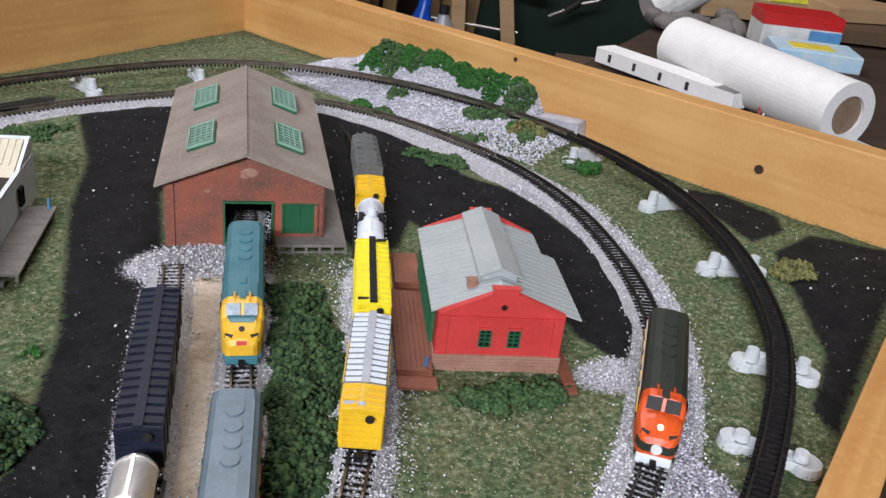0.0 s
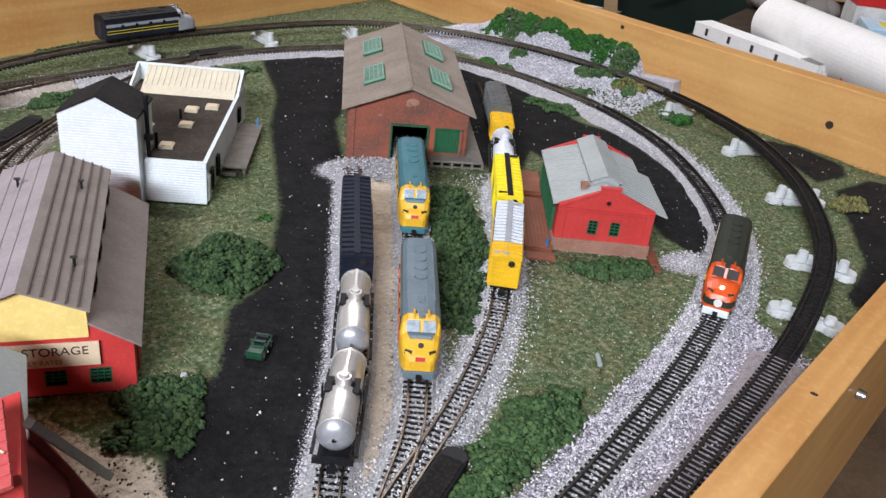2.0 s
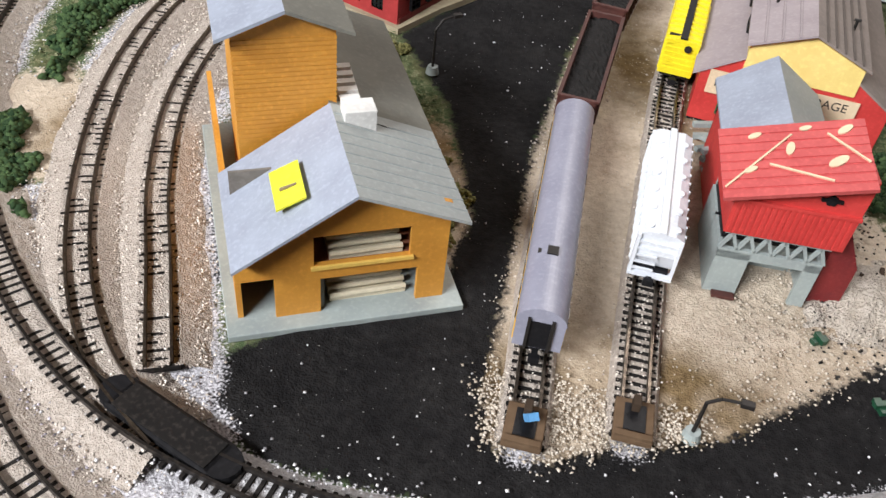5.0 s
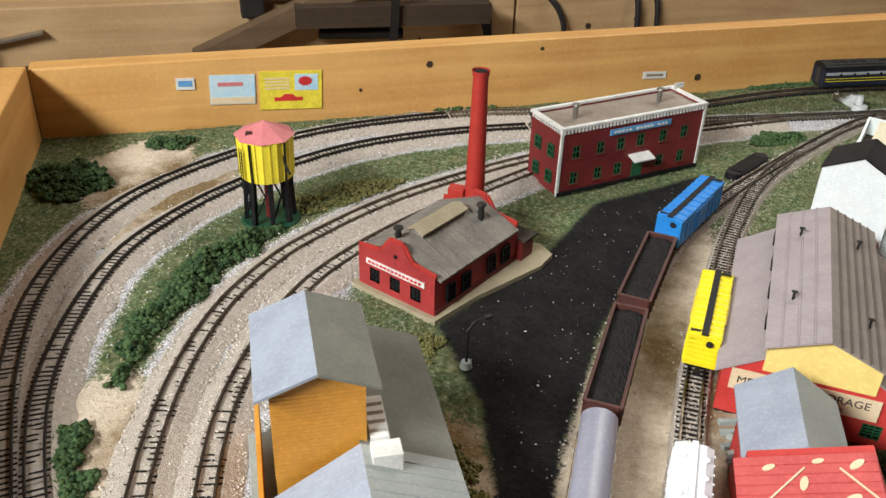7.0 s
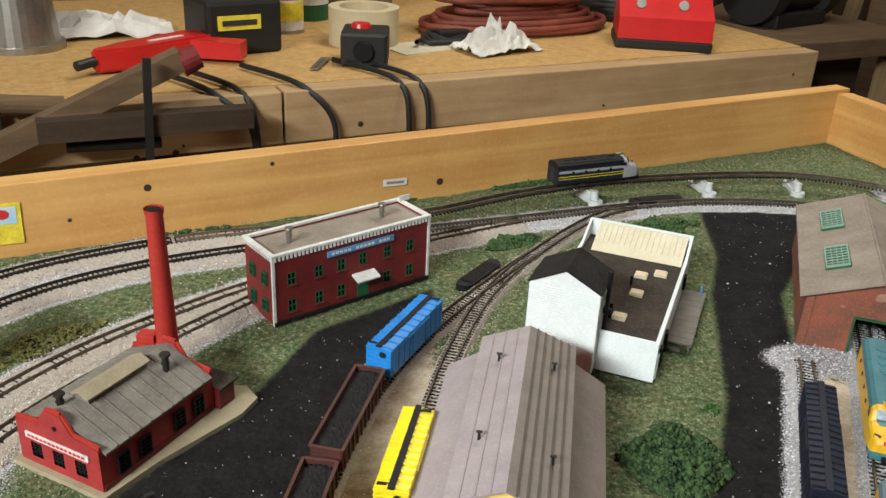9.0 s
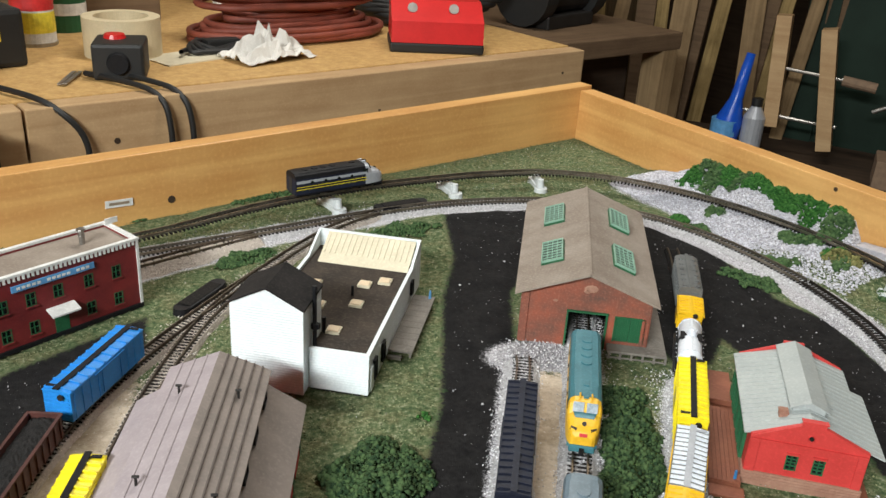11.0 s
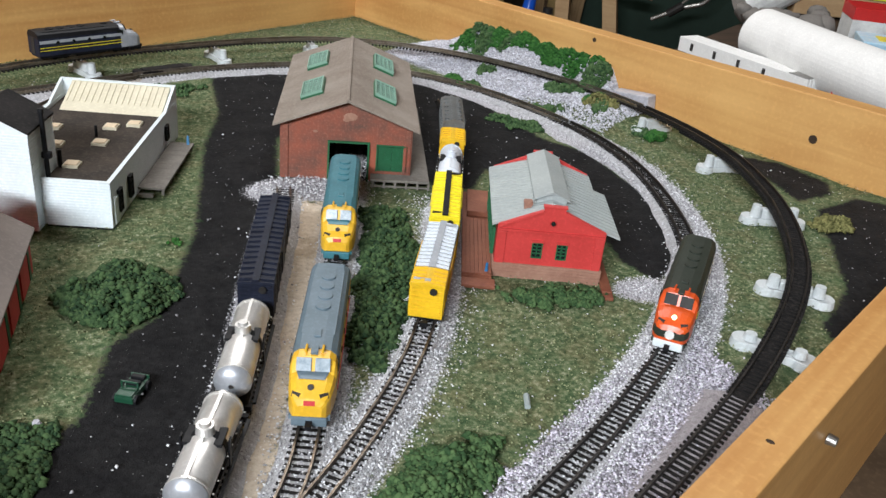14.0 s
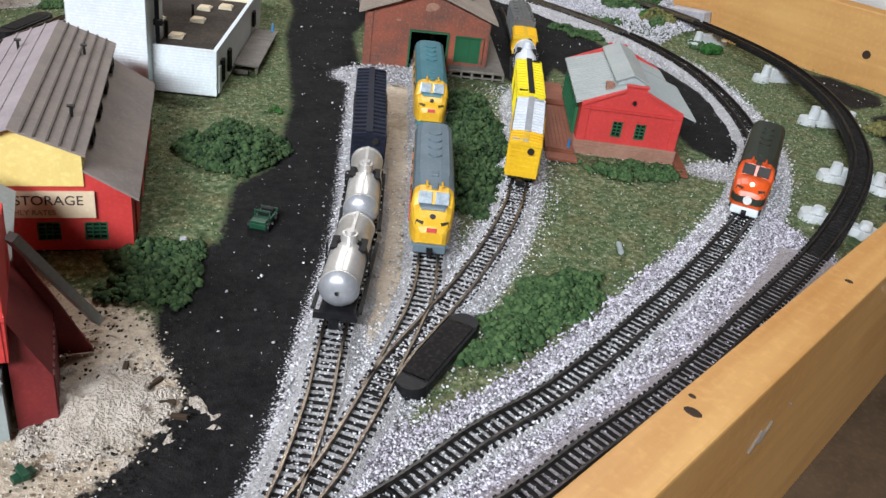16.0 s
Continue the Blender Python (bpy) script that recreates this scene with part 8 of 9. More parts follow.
def jeep():
    s = thing("jeep", 0.0125, 0.2585, 0.0, 62, "dark green toy jeep parked on the tarmac", "jeep")
    part("body", box(B(), -0.0075, 0.0075, -0.0038, 0.0038, 0.0012, 0.0040, bevel=0.0005), "jeep_green", s)
    part("bonnet", box(B(), -0.0074, -0.002, -0.0034, 0.0034, 0.0040, 0.0050, bevel=0.0004), "jeep_green", s)
    part("windscreen_frame", box(box(B(), -0.0018, -0.0013, -0.0036, -0.0030, 0.0040, 0.0075), -0.0018, -0.0013, 0.0030, 0.0036, 0.0040, 0.0075), "jeep_green", s)
    part("windscreen_bar", box(B(), -0.0018, -0.0013, -0.0036, 0.0036, 0.0070, 0.0076), "jeep_green", s)
    for x in (0.0005, 0.0045):
        part("seat", box(B(), x, x + 0.0022, -0.0028, 0.0028, 0.0040, 0.0056, bevel=0.0003), "black", s)
    for x in (-0.005, 0.005):
        for y in (-0.0040, 0.0040):
            part("wheel", cyl(B(), 0, 0, -0.0008, 0.0008, 0.0020, None, 14, pose(x, y, 0.0019, 90)), "black", s)
    part("rear_panel", box(B(), 0.0070, 0.0076, -0.0038, 0.0038, 0.0040, 0.0052), "jeep_green", s)


jeep()


def buffer_stop(x, y, rot, cap):
    s = thing("buffer_stop", x, y, RAIL_TOP - 0.0022, rot, "rusty brown buffer stop at the end of a siding", "buffer stop", "buffer stops")
    part("base", box(B(), -0.0080, 0.0072, -0.0060, 0.0060, 0.0, 0.0026, bevel=0.0005), "old_wood", s)
    part("pit", box(B(), -0.0060, 0.0040, -0.0032, 0.0034, 0.0026, 0.0029), "black", s)
    part("post", box(B(), -0.0070, -0.0030, -0.0012, 0.0012, 0.0026, 0.0066, bevel=0.0003), "dark_wood", s)
    part("crossbeam", box(B(), 0.0052, 0.0072, -0.0056, 0.0056, 0.0026, 0.0040, bevel=0.0003), "old_wood", s)
    if cap:
        part("cap", beam(B(), (-0.003, 0.0005, 0.0029), (0.0, 0.002, 0.0075), 0.003, 0.0024), "sign_blue", s, "pale blue chip of plastic")


buffer_stop(-0.1645, 0.0545, -90, True)
buffer_stop(-0.1330, 0.0660, -90, False)

sw = thing("switch_machine", 0.0583, 0.1539, 0.0005, 45.3, "black plastic turnout motor housing with rounded ends", "switch machine")
b = box(B(), -0.0205, 0.0205, -0.0062, 0.0062, 0, 0.0046, bevel=0.0012)
cyl(b, -0.0205, 0, 0, 0.0046, 0.0061, 0.0055, 18)
cyl(b, 0.0205, 0, 0, 0.0046, 0.0061, 0.0055, 18)
part("housing", b, "black", sw)
part("lid", box(B(), -0.018, 0.018, -0.0049, 0.0049, 0.0046, 0.0051, bevel=0.0002), "tie_black", sw)
sw2 = copy_thing(sw, pose(-0.100, 0.532, 0.0005, 0, 0, 62))
sw2["label"] = "black plastic turnout motor housing beside the far turnout"
sw3 = copy_thing(sw, pose(0.052, 0.707, 0.0005, 0, 0, 22))
sw3["label"] = "black plastic turnout motor housing behind the white building"
sw4 = copy_thing(sw, pose(-0.262, 0.026, 0.0005, 0, 0, 160))
sw4["label"] = "black plastic turnout motor housing by the front curve"
can = thing("fallen_signal", 0.1655, 0.2165, 0.0015, 70, "tiny grey fallen post lying in the grass", "post")
part("post", cyl(B(), 0, 0, -0.004, 0.004, 0.0013, None, 10, pose(0, 0, 0.001, 0, 90)), "grey_plastic", can)
rk = part("pebble", cyl(B(), 0, 0, 0, 0.0024, 0.0022, 0.0012, 9), "rock")
rk.matrix_basis = pose(-0.0215, 0.2465, 0)
tagged(rk, "pale pebble lying in the grass", "pebble")
sk = thing("toy_excavator_scrap", -0.0720, 0.1225, 0.0, 30, "small dark green scrap of machinery on the sand", "scrap")
part("scrap", box(box(B(), -0.003, 0.003, -0.0012, 0.0012, 0, 0.0018), -0.001, 0.001, -0.0025, 0.0025, 0.001, 0.003), "jeep_green", sk)
tr = copy_thing(sk, pose(-0.055, 0.0985, 0, 0, 0, 110))
for i, (x, y) in enumerate(((-0.033, 0.146), (-0.036, 0.157), (-0.045, 0.166), (-0.052, 0.160), (-0.030, 0.139))):
    c = part("burnt_log", box(B(), -0.0026, 0.0026, -0.0008, 0.0008, 0, 0.0016, bevel=0.0003), "dark_wood")
    c.matrix_basis = pose(x, y, 0.0002, 0, 0, 40 * i)
    tagged(c, "charred bit of wood on the sand heap", "wood scrap", "wood scraps")
fl = mesh_from("sand_heap", *(lambda n: ([((i / n - 0.5) * 0.07, (j / n - 0.5) * 0.06, 0.0085 * math.exp(-((i / n - 0.5) * 3.4) ** 2 - ((j / n - 0.5) * 3.4) ** 2) - 0.0028 + 0.0034 * noise.noise(Vector((i * 0.42, j * 0.42, 2))) + 0.0012 * noise.noise(Vector((i * 1.1, j * 1.1, 5)))) for i in range(n + 1) for j in range(n + 1)],
                                        [(i * (n + 1) + j, (i + 1) * (n + 1) + j, (i + 1) * (n + 1) + j + 1, i * (n + 1) + j + 1) for i in range(n) for j in range(n)]))(34), "tan_base", smooth=True)
fl.matrix_basis = pose(-0.052, 0.148, 0, 0, 0, 20)
M["sand_pile"] = material("sand_pile", (0.66, 0.59, 0.52), (0.46, 0.40, 0.33), 0.95, 140, 900, 1.0, depth=0.003)
fl.data.materials[0] = M["sand_pile"]
tagged(fl, "low heap of pale sand beside the tipple", "sand", kind="stuff")


# ---- cards and marks on the boards ----
def on_back(x, y):
    """Pose on the inner face of the back board nearest to (x, y): local x to the right, z up."""
    d = (BACK_R - BACK_L).normalized()
    k = (Vector((x, y)) - BACK_L).dot(d)
    p = BACK_L + d * k
    return pose(p.x, p.y, 0, 0, 0, math.degrees(math.atan2(d.y, d.x)))


def card(x, y, w, z0, z1, mat, label):
    s = thing("picture_card", 0, 0, 0, 0, label, "card", "cards on the back board")
    s.matrix_basis = on_back(x, y) @ pose(0, 0, (z0 + z1) / 2, 0, 2, 0)
    part("sheet", box(B(), -w / 2, w / 2, -0.0010, -0.0003, (z0 - z1) / 2, (z1 - z0) / 2), mat, s)
    return s


c = card(-0.456, 0.516, 0.048, 0.0105, 0.0415, "paper_yellow", "yellow picture card with a red toy car, taped to the board")
part("print_panel", box(B(), 0.003, 0.021, -0.0013, -0.0010, 0.0, 0.013), "paper_sky", c)
part("print_blot", cyl(B(), 0, 0, -0.0002, 0.0002, 0.0042, None, 9, pose(0.011, -0.0014, 0.0075, 90) @ Matrix.Diagonal((1.3, 0.9, 1, 1))), "red_mark", c)
b = box(B(), -0.013, 0.009, -0.0013, -0.0010, -0.0085, -0.0055)
prism(b, [(-0.008, -0.0055), (0.004, -0.0055), (0.001, -0.003), (-0.005, -0.003)], -0.0013, -0.0010)
part("print_car", b, "red_mark", c)
for i in range(4):
    part("print_line", box(B(), -0.020, -0.001, -0.0012, -0.0010, 0.009 - i * 0.0026, 0.0102 - i * 0.0026), "sign_cream", c)
c = card(-0.4945, 0.494, 0.034, 0.0175, 0.0410, "paper_sky", "pale blue picture card with a beach scene")
part("print_sand", box(B(), -0.0165, 0.0165, -0.0013, -0.0010, -0.0112, -0.006), "sign_cream", c)
part("print_title", box(B(), -0.011, 0.008, -0.0013, -0.0010, 0.003, 0.006), "pink", c)
c = card(-0.525, 0.478, 0.0135, 0.0315, 0.0405, "sign_white", "small white sticker with blue print")
part("print_band", box(B(), -0.005, 0.005, -0.0013, -0.0010, -0.002, 0.0025), "sign_blue", c)
c = card(-0.178, 0.664, 0.022, 0.016, 0.022, "sign_white", "small white paper label on the board")
part("print_bar", box(B(), -0.008, 0.008, -0.0013, -0.0010, -0.001, 0.0012), "ink_soft", c)
for x, y, z, r in ((-0.14, 0.685, 0.014, 0.0034), (-0.352, 0.560, 0.040, 0.0030), (-0.40, 0.53, 0.022, 0.0016), (-0.27, 0.61, 0.048, 0.0018)):
    k = part("wood_knot", cyl(B(), 0, 0, -0.0003, 0.0003, r, r * 0.9, 12), "dark_wood")
    k.matrix_basis = on_back(x, y) @ pose(0, -0.0001, z, 90)
    tagged(k, "dark knot in the pine board", "knot", "wood knots", "structure")
de = (NEAR_R - BACK_R).normalized()
for dist, z, r in ((0.545, 0.024, 0.0030), (0.335, 0.050, 0.0018)):
    p = BACK_R + de * dist
    k = part("wood_knot", cyl(B(), 0, 0, -0.0003, 0.0003, r * 1.2, r, 12), "dark_wood")
    k.matrix_basis = pose(p.x, p.y, z, 0, 0, math.degrees(math.atan2(de.y, de.x))) @ pose(0, -0.0001, 0, 90)
    tagged(k, "dark knot in the pine board", "knot", "wood knots", "structure")
ds = (NEAR_R - NEAR_L).normalized()
ns = Vector((ds.y, -ds.x))
for along, out, r in ((0.480, 0.008, 0.0021), (0.487, 0.004, 0.0009), (0.384, 0.003, 0.003), (0.61, 0.010, 0.0012)):
    p = NEAR_L + ds * along + ns * out
    k = part("wood_knot", cyl(B(), 0, 0, -0.0001, 0.0004, r, r * 0.8, 10), "dark_wood")
    k.matrix_basis = pose(p.x, p.y, 0.018, 0, 0, 30) @ Matrix.Diagonal((1.0, 1.6, 1, 1))
    tagged(k, "dark knot in the pine board", "knot", "wood knots", "structure")


# ---- the workbench behind the layout ----
BENCH = pose(0.472, 1.665, -0.03, 0, 0, 30.6)


def on_bench(name, x, y, rot, label, category, group="", z=0.0):
    s = thing(name, 0, 0, 0, 0, label, category, group)
    s.matrix_basis = BENCH @ pose(x, y, z, 0, 0, rot)
    return s


def at_bench(x, y, z):
    return BENCH @ Vector((x, y, z))


w = on_bench("workbench", 0, 0, 0, "rough timber workbench with a particle-board top", "workbench")
part("bench_top", box(B(), -3.0, 0.0, 0.004, 0.75, -0.018, 0.0, bevel=0.002), "osb", w, "honey-coloured particle board top")
part("front_rail", box(B(), -1.02, 0.004, -0.036, 0.003, -0.0755, -0.002, bevel=0.002), "lumber", w, "sawn lumber rail with nail holes")
part("front_rail", box(B(), -3.0, -1.024, -0.036, 0.003, -0.0755, -0.002, bevel=0.002), "lumber", w, "sawn lumber rail with nail holes")
part("end_rail", box(B(), -0.034, 0.004, 0.006, 0.74, -0.096, -0.020, bevel=0.002), "lumber", w)
for x in (-0.08, -1.1, -2.1, -2.9):
    part("leg", box(B(), x - 0.045, x + 0.045, 0.03, 0.12, -0.72, -0.02, bevel=0.002), "old_wood", w)
    part("leg", box(B(), x - 0.045, x + 0.045, 0.62, 0.71, -0.72, -0.02, bevel=0.002), "old_wood", w)
rng = random.Random(8)
for i in range(9):
    x = rng.uniform(-1.5, -0.05)
    part("nail_hole", cyl(B(), 0, 0, -0.0005, 0.0005, rng.uniform(0.002, 0.0045), None, 9, pose(x, -0.0365, rng.uniform(-0.08, -0.02), 90)), "dark_wood", w)
part("lower_shelf", box(B(), -3.0, -0.1, 0.05, 0.7, -0.42, -0.40), "dark_wood", w)

c = on_bench("battery_charger", -0.275, 0.085, -32, "bright red battery charger with a black base", "charger")
part("base", box(B(), -0.085, 0.085, -0.055, 0.055, 0, 0.018, bevel=0.004), "rubber", c)
b = prism(B(), [(-0.055, 0.018), (0.055, 0.018), (0.055, 0.085), (0.005, 0.085), (-0.05, 0.055)], -0.083, 0.083, "x")
part("housing", b, "bright_red", c)
for x in (-0.045, 0.03):
    part("knob", cyl(B(), 0, 0, -0.003, 0.003, 0.009, None, 14, pose(x, -0.022, 0.074, 60)), "steel", c)
part("grille", box(B(), -0.02, 0.015, -0.050, -0.046, 0.035, 0.05), "dark_red", c)

c = on_bench("extension_cord", -0.47, 0.28, 0, "coil of rust-red extension cord", "cord")
rng = random.Random(2)
for k in range(11):
    pts = []
    r0, ph = 0.13 + rng.uniform(-0.03, 0.03), rng.uniform(0, 6)
    z0 = 0.008 + 0.0085 * k
    for i in range(14):
        a = ph + i * 2 * math.pi / 14
        pts.append((r0 * 1.25 * math.cos(a) + rng.uniform(-0.008, 0.008), r0 * 0.62 * math.sin(a) + rng.uniform(-0.008, 0.008), z0 + rng.uniform(-0.003, 0.003)))
    tube("loop", pts, 0.0062, "cord", c, cyclic=True)

c = on_bench("masking_tape", -0.80, 0.23, 0, "roll of cream masking tape standing flat", "tape")
b = B()
n = 40
ring = [(0.060, 0.0), (0.060, 0.062), (0.042, 0.062), (0.042, 0.0)]
vs = [[b.verts.new((r * math.cos(2 * math.pi * k / n), r * math.sin(2 * math.pi * k / n), z)) for r, z in ring] for k in range(n)]
for k in range(n):
    for j in range(4):
        b.faces.new((vs[k][j], vs[(k + 1) % n][j], vs[(k + 1) % n][(j + 1) % 4], vs[k][(j + 1) % 4]))
part("roll", b, "masking_tape", c)

c = on_bench("power_pack", -0.85, 0.095, -25, "black plastic power pack with a red button", "power pack")
part("case", box(B(), -0.036, 0.036, -0.04, 0.04, 0, 0.052, bevel=0.005), "rubber", c)
part("dial", cyl(B(), 0, 0, -0.004, 0.006, 0.017, 0.014, 20, pose(0, -0.042, 0.025, 90)), "black", c)
part("button", cyl(B(), -0.008, 0.012, 0.052, 0.058, 0.016, 0.014, 18), "bright_red", c)
c = on_bench("scissors", -0.93, 0.09, 0, "small steel scissors lying open", "scissors")
part("blade", beam(B(), (-0.02, -0.03, 0.003), (0.02, 0.035, 0.004), 0.006, 0.0015), "steel", c)
part("blade", beam(B(), (-0.014, -0.034, 0.004), (0.028, 0.032, 0.004), 0.006, 0.0015), "steel", c)
c = on_bench("spray_can", -0.90, 0.36, 0, "spray can with a white, yellow and red label", "spray can")
part("can", cyl(B(), 0, 0, 0, 0.13, 0.033, None, 28), "sign_white", c)
part("label_band", cyl(B(), 0, 0, 0.022, 0.055, 0.0334, None, 28), "paper_yellow", c)
part("label_band", cyl(B(), 0, 0, 0.058, 0.085, 0.0334, None, 28), "red_mark", c)
part("rim", cyl(B(), 0, 0, 0.0, 0.006, 0.0345, None, 28), "steel", c)
c = on_bench("green_tin", -0.82, 0.47, 0, "green and white tin", "tin")
part("tin", cyl(B(), 0, 0, 0, 0.10, 0.038, None, 24), "green", c)
part("label_band", cyl(B(), 0, 0, 0.03, 0.05, 0.0385, None, 24), "sign_white", c)
c = on_bench("drill_charger", -1.02, 0.24, 8, "black tool charger with a yellow label", "charger")
part("case", box(B(), -0.062, 0.062, -0.05, 0.06, 0, 0.085, bevel=0.008), "rubber", c)
part("label", box(B(), -0.045, 0.025, -0.052, -0.050, 0.040, 0.062), "paper_yellow", c)
part("label_bar", box(B(), -0.038, 0.018, -0.0535, -0.052, 0.047, 0.055), "ink", c)
part("handle", box(B(), -0.05, 0.05, -0.01, 0.015, 0.09, 0.102, bevel=0.004), "rubber", c)
c = on_bench("hot_glue_gun", -1.15, 0.17, 28, "dark red hot-glue gun lying on its side", "glue gun")
b = prism(B(), [(-0.11, -0.012), (-0.05, -0.024), (0.085, -0.03), (0.10, 0.0), (0.07, 0.03), (-0.05, 0.018), (-0.11, 0.006)], 0.004, 0.036, "z")
bmesh.ops.bevel(b, geom=b.edges[:], offset=0.004, segments=2, affect="EDGES")
part("body", b, "bright_red", c)
part("grip", beam(B(), (0.05, -0.02, 0.02), (0.09, -0.085, 0.02), 0.034, 0.026), "bright_red", c)
part("nozzle", beam(B(), (-0.11, -0.003, 0.02), (-0.14, -0.006, 0.018), 0.014, n=12), "rubber", c)
part("label", box(B(), -0.02, 0.04, -0.010, -0.002, 0.036, 0.037), "sign_white", c)
c = on_bench("steel_lamp_base", -1.33, 0.33, 0, "polished round steel lamp base", "lamp base")
part("drum", cyl(B(), 0, 0, 0, 0.085, 0.058, 0.05, 32), "steel", c)
part("foot", cyl(B(), 0, 0, 0, 0.01, 0.064, None, 32), "steel", c)
part("spout", beam(B(), (-0.05, 0, 0.05), (-0.085, -0.01, 0.06), 0.016, n=10), "steel", c)
c = on_bench("mallet", -1.55, 0.12, 15, "worn brown wooden mallet handle", "mallet")
b = loft([(x, [(r * math.cos(k * math.pi / 6), 0.024 + r * math.sin(k * math.pi / 6)) for k in range(12)]) for x, r in ((-0.2, 0.014), (-0.1, 0.017), (0.02, 0.022), (0.06, 0.024), (0.08, 0.018), (0.086, 0.006))])
part("handle", b, "cardboard", c)


def crumpled(s, sx, sy, h, mat, seed):
    n = 16
    vs = [((i / n - 0.5) * sx, (j / n - 0.5) * sy, h * (0.5 + 0.9 * noise.noise(Vector((i * 0.45, j * 0.45, seed)))) * math.exp(-((i / n - 0.5) * 2.2) ** 2 - ((j / n - 0.5) * 2.2) ** 2) + 0.002) for i in range(n + 1) for j in range(n + 1)]
    fs = [(i * (n + 1) + j, (i + 1) * (n + 1) + j, (i + 1) * (n + 1) + j + 1, i * (n + 1) + j + 1) for i in range(n) for j in range(n)]
    ob = mesh_from("sheet", vs, fs, mat, s)
    so = ob.modifiers.new("thick", "SOLIDIFY")
    so.thickness = 0.0012
    return ob


crumpled(on_bench("rag", -0.60, 0.12, 10, "crumpled white paper rag", "rag"), 0.14, 0.09, 0.06, "cloth_white", 1)
crumpled(on_bench("rag", -1.22, 0.42, 0, "crumpled off-white and purple cloth", "rag"), 0.26, 0.14, 0.05, "cloth_white", 4)
c = on_bench("paper_sheet", -0.72, 0.17, 12, "pale sheet of card on the bench", "card")
part("sheet", box(B(), -0.06, 0.06, -0.04, 0.04, 0, 0.002), "cream", c)
c = on_bench("cable_tangle", -0.64, 0.21, 0, "tangle of thin black cables and a plug", "cables")
for k in range(5):
    a0 = k * 1.1
    tube("cable", [(0.09 * math.cos(a0 + i * 0.9) * (0.5 + 0.1 * i), 0.05 * math.sin(a0 + i * 1.1), 0.006 + 0.003 * ((i + k) % 4)) for i in range(7)], 0.004, "rubber", c)
part("plug", box(B(), -0.03, 0.03, -0.012, 0.012, 0.0, 0.02, bevel=0.004), "rubber", c)
c = on_bench("black_hose", -0.13, 0.33, 0, "heap of thick black hose on the bench", "hose")
for k in range(7):
    tube("loop", [((0.11 + 0.01 * k) * math.cos(i * 0.7 + k), 0.10 * math.sin(i * 0.7 + k * 0.8), 0.012 + 0.012 * k * 0.7) for i in range(9)], 0.009, "rubber", c, cyclic=True)
c = on_bench("white_panel", -0.25, 0.60, 0, "white sheet leaning behind the bench tools", "panel")
part("sheet", box(B(), -0.22, 0.16, 0.0, 0.02, 0, 0.20), "sign_white", c)
c = on_bench("storage_box", -0.78, 0.55, 0, "dark crate at the back of the bench", "crate")
part("crate", box(B(), -0.15, 0.15, -0.05, 0.12, 0, 0.16, bevel=0.006), "old_wood", c)
for i, (x0, sway) in enumerate(((-0.985, 0.04), (-0.842, 0.006), (-0.812, 0.008), (-1.072, 0.01), (-1.11, 0.05))):
    c = on_bench("hanging_cable", 0, 0, 0, "thin black cable hanging over the bench edge", "cable", "hanging cables")
    tube("cable", [(x0 - 0.06, 0.10, 0.006), (x0 - 0.03, 0.03, 0.008), (x0, -0.04, 0.002), (x0 + sway, -0.050, -0.05), (x0 + sway * 0.6, -0.046, -0.13), (x0 + sway * 0.5, -0.04, -0.35)], 0.0042, "rubber", c)
# old wooden clamp hooked in front of the bench
c = on_bench("wooden_jaw_clamp", 0, 0, 0, "old dark wooden screw clamp with an iron strap", "clamp")
part("jaw", beam(B(), (-1.46, -0.075, -0.066), (-1.16, -0.07, 0.060), 0.028, 0.026), "old_wood", c, "worn brown wooden jaw")
part("jaw", beam(B(), (-1.335, -0.095, -0.009), (-1.082, -0.095, -0.013), 0.026, 0.026), "dark_wood", c, "dark greasy wooden jaw")
part("end_grip", beam(B(), (-1.392, -0.05, 0.016), (-1.30, -0.05, 0.006), 0.024, n=14), "old_wood", c)
part("handle_tip", cyl(B(), 0, 0, -0.012, 0.012, 0.018, 0.015, 18, pose(-1.150, -0.07, 0.058, 0, 70)), "dark_red", c)
part("iron_strap", beam(B(), (-1.207, -0.112, 0.072), (-1.216, -0.112, -0.085), 0.009, 0.009), "iron_dark", c)
part("iron_screw", beam(B(), (-1.305, -0.08, -0.036), (-1.195, -0.08, -0.041), 0.016, n=12), "iron_dark", c)
part("iron_block", box(B(), -1.40, -1.37, -0.06, -0.03, -0.02, 0.008, bevel=0.003), "iron_dark", c)
c = on_bench("metal_bracket", -1.72, -0.045, 0, "thin steel angle bracket on the bench front", "bracket")
part("arm", beam(B(), (-0.03, 0, -0.05), (0.08, 0, -0.03), 0.014, 0.003), "steel", c)
part("arm", beam(B(), (0.01, -0.002, -0.09), (0.015, -0.002, -0.01), 0.012, 0.003), "iron_dark", c)

# second bench at the end of the first
w = on_bench("side_bench", 0.02, 0.06, 0, "dark wooden side bench with a grinder", "bench")
part("bench_top", box(B(), 0.0, 0.42, 0.0, 0.45, -0.05, -0.01, bevel=0.003), "old_wood", w)
part("leg", box(B(), 0.36, 0.41, 0.0, 0.06, -0.7, -0.05), "plank", w)
part("back_board", box(B(), 0.0, 0.36, 0.10, 0.13, -0.45, -0.06), "dark_wood", w)
c = on_bench("bench_grinder", 0.20, 0.26, 10, "grey and black bench grinder", "grinder", z=-0.01)
part("motor", cyl(B(), 0, 0, -0.08, 0.08, 0.055, None, 24, pose(0, 0, 0.075, 0, 90)), "iron_dark", c)
part("guard", cyl(B(), 0, 0, -0.02, 0.02, 0.075, None, 24, pose(-0.10, 0, 0.078, 0, 90)), "rubber", c)
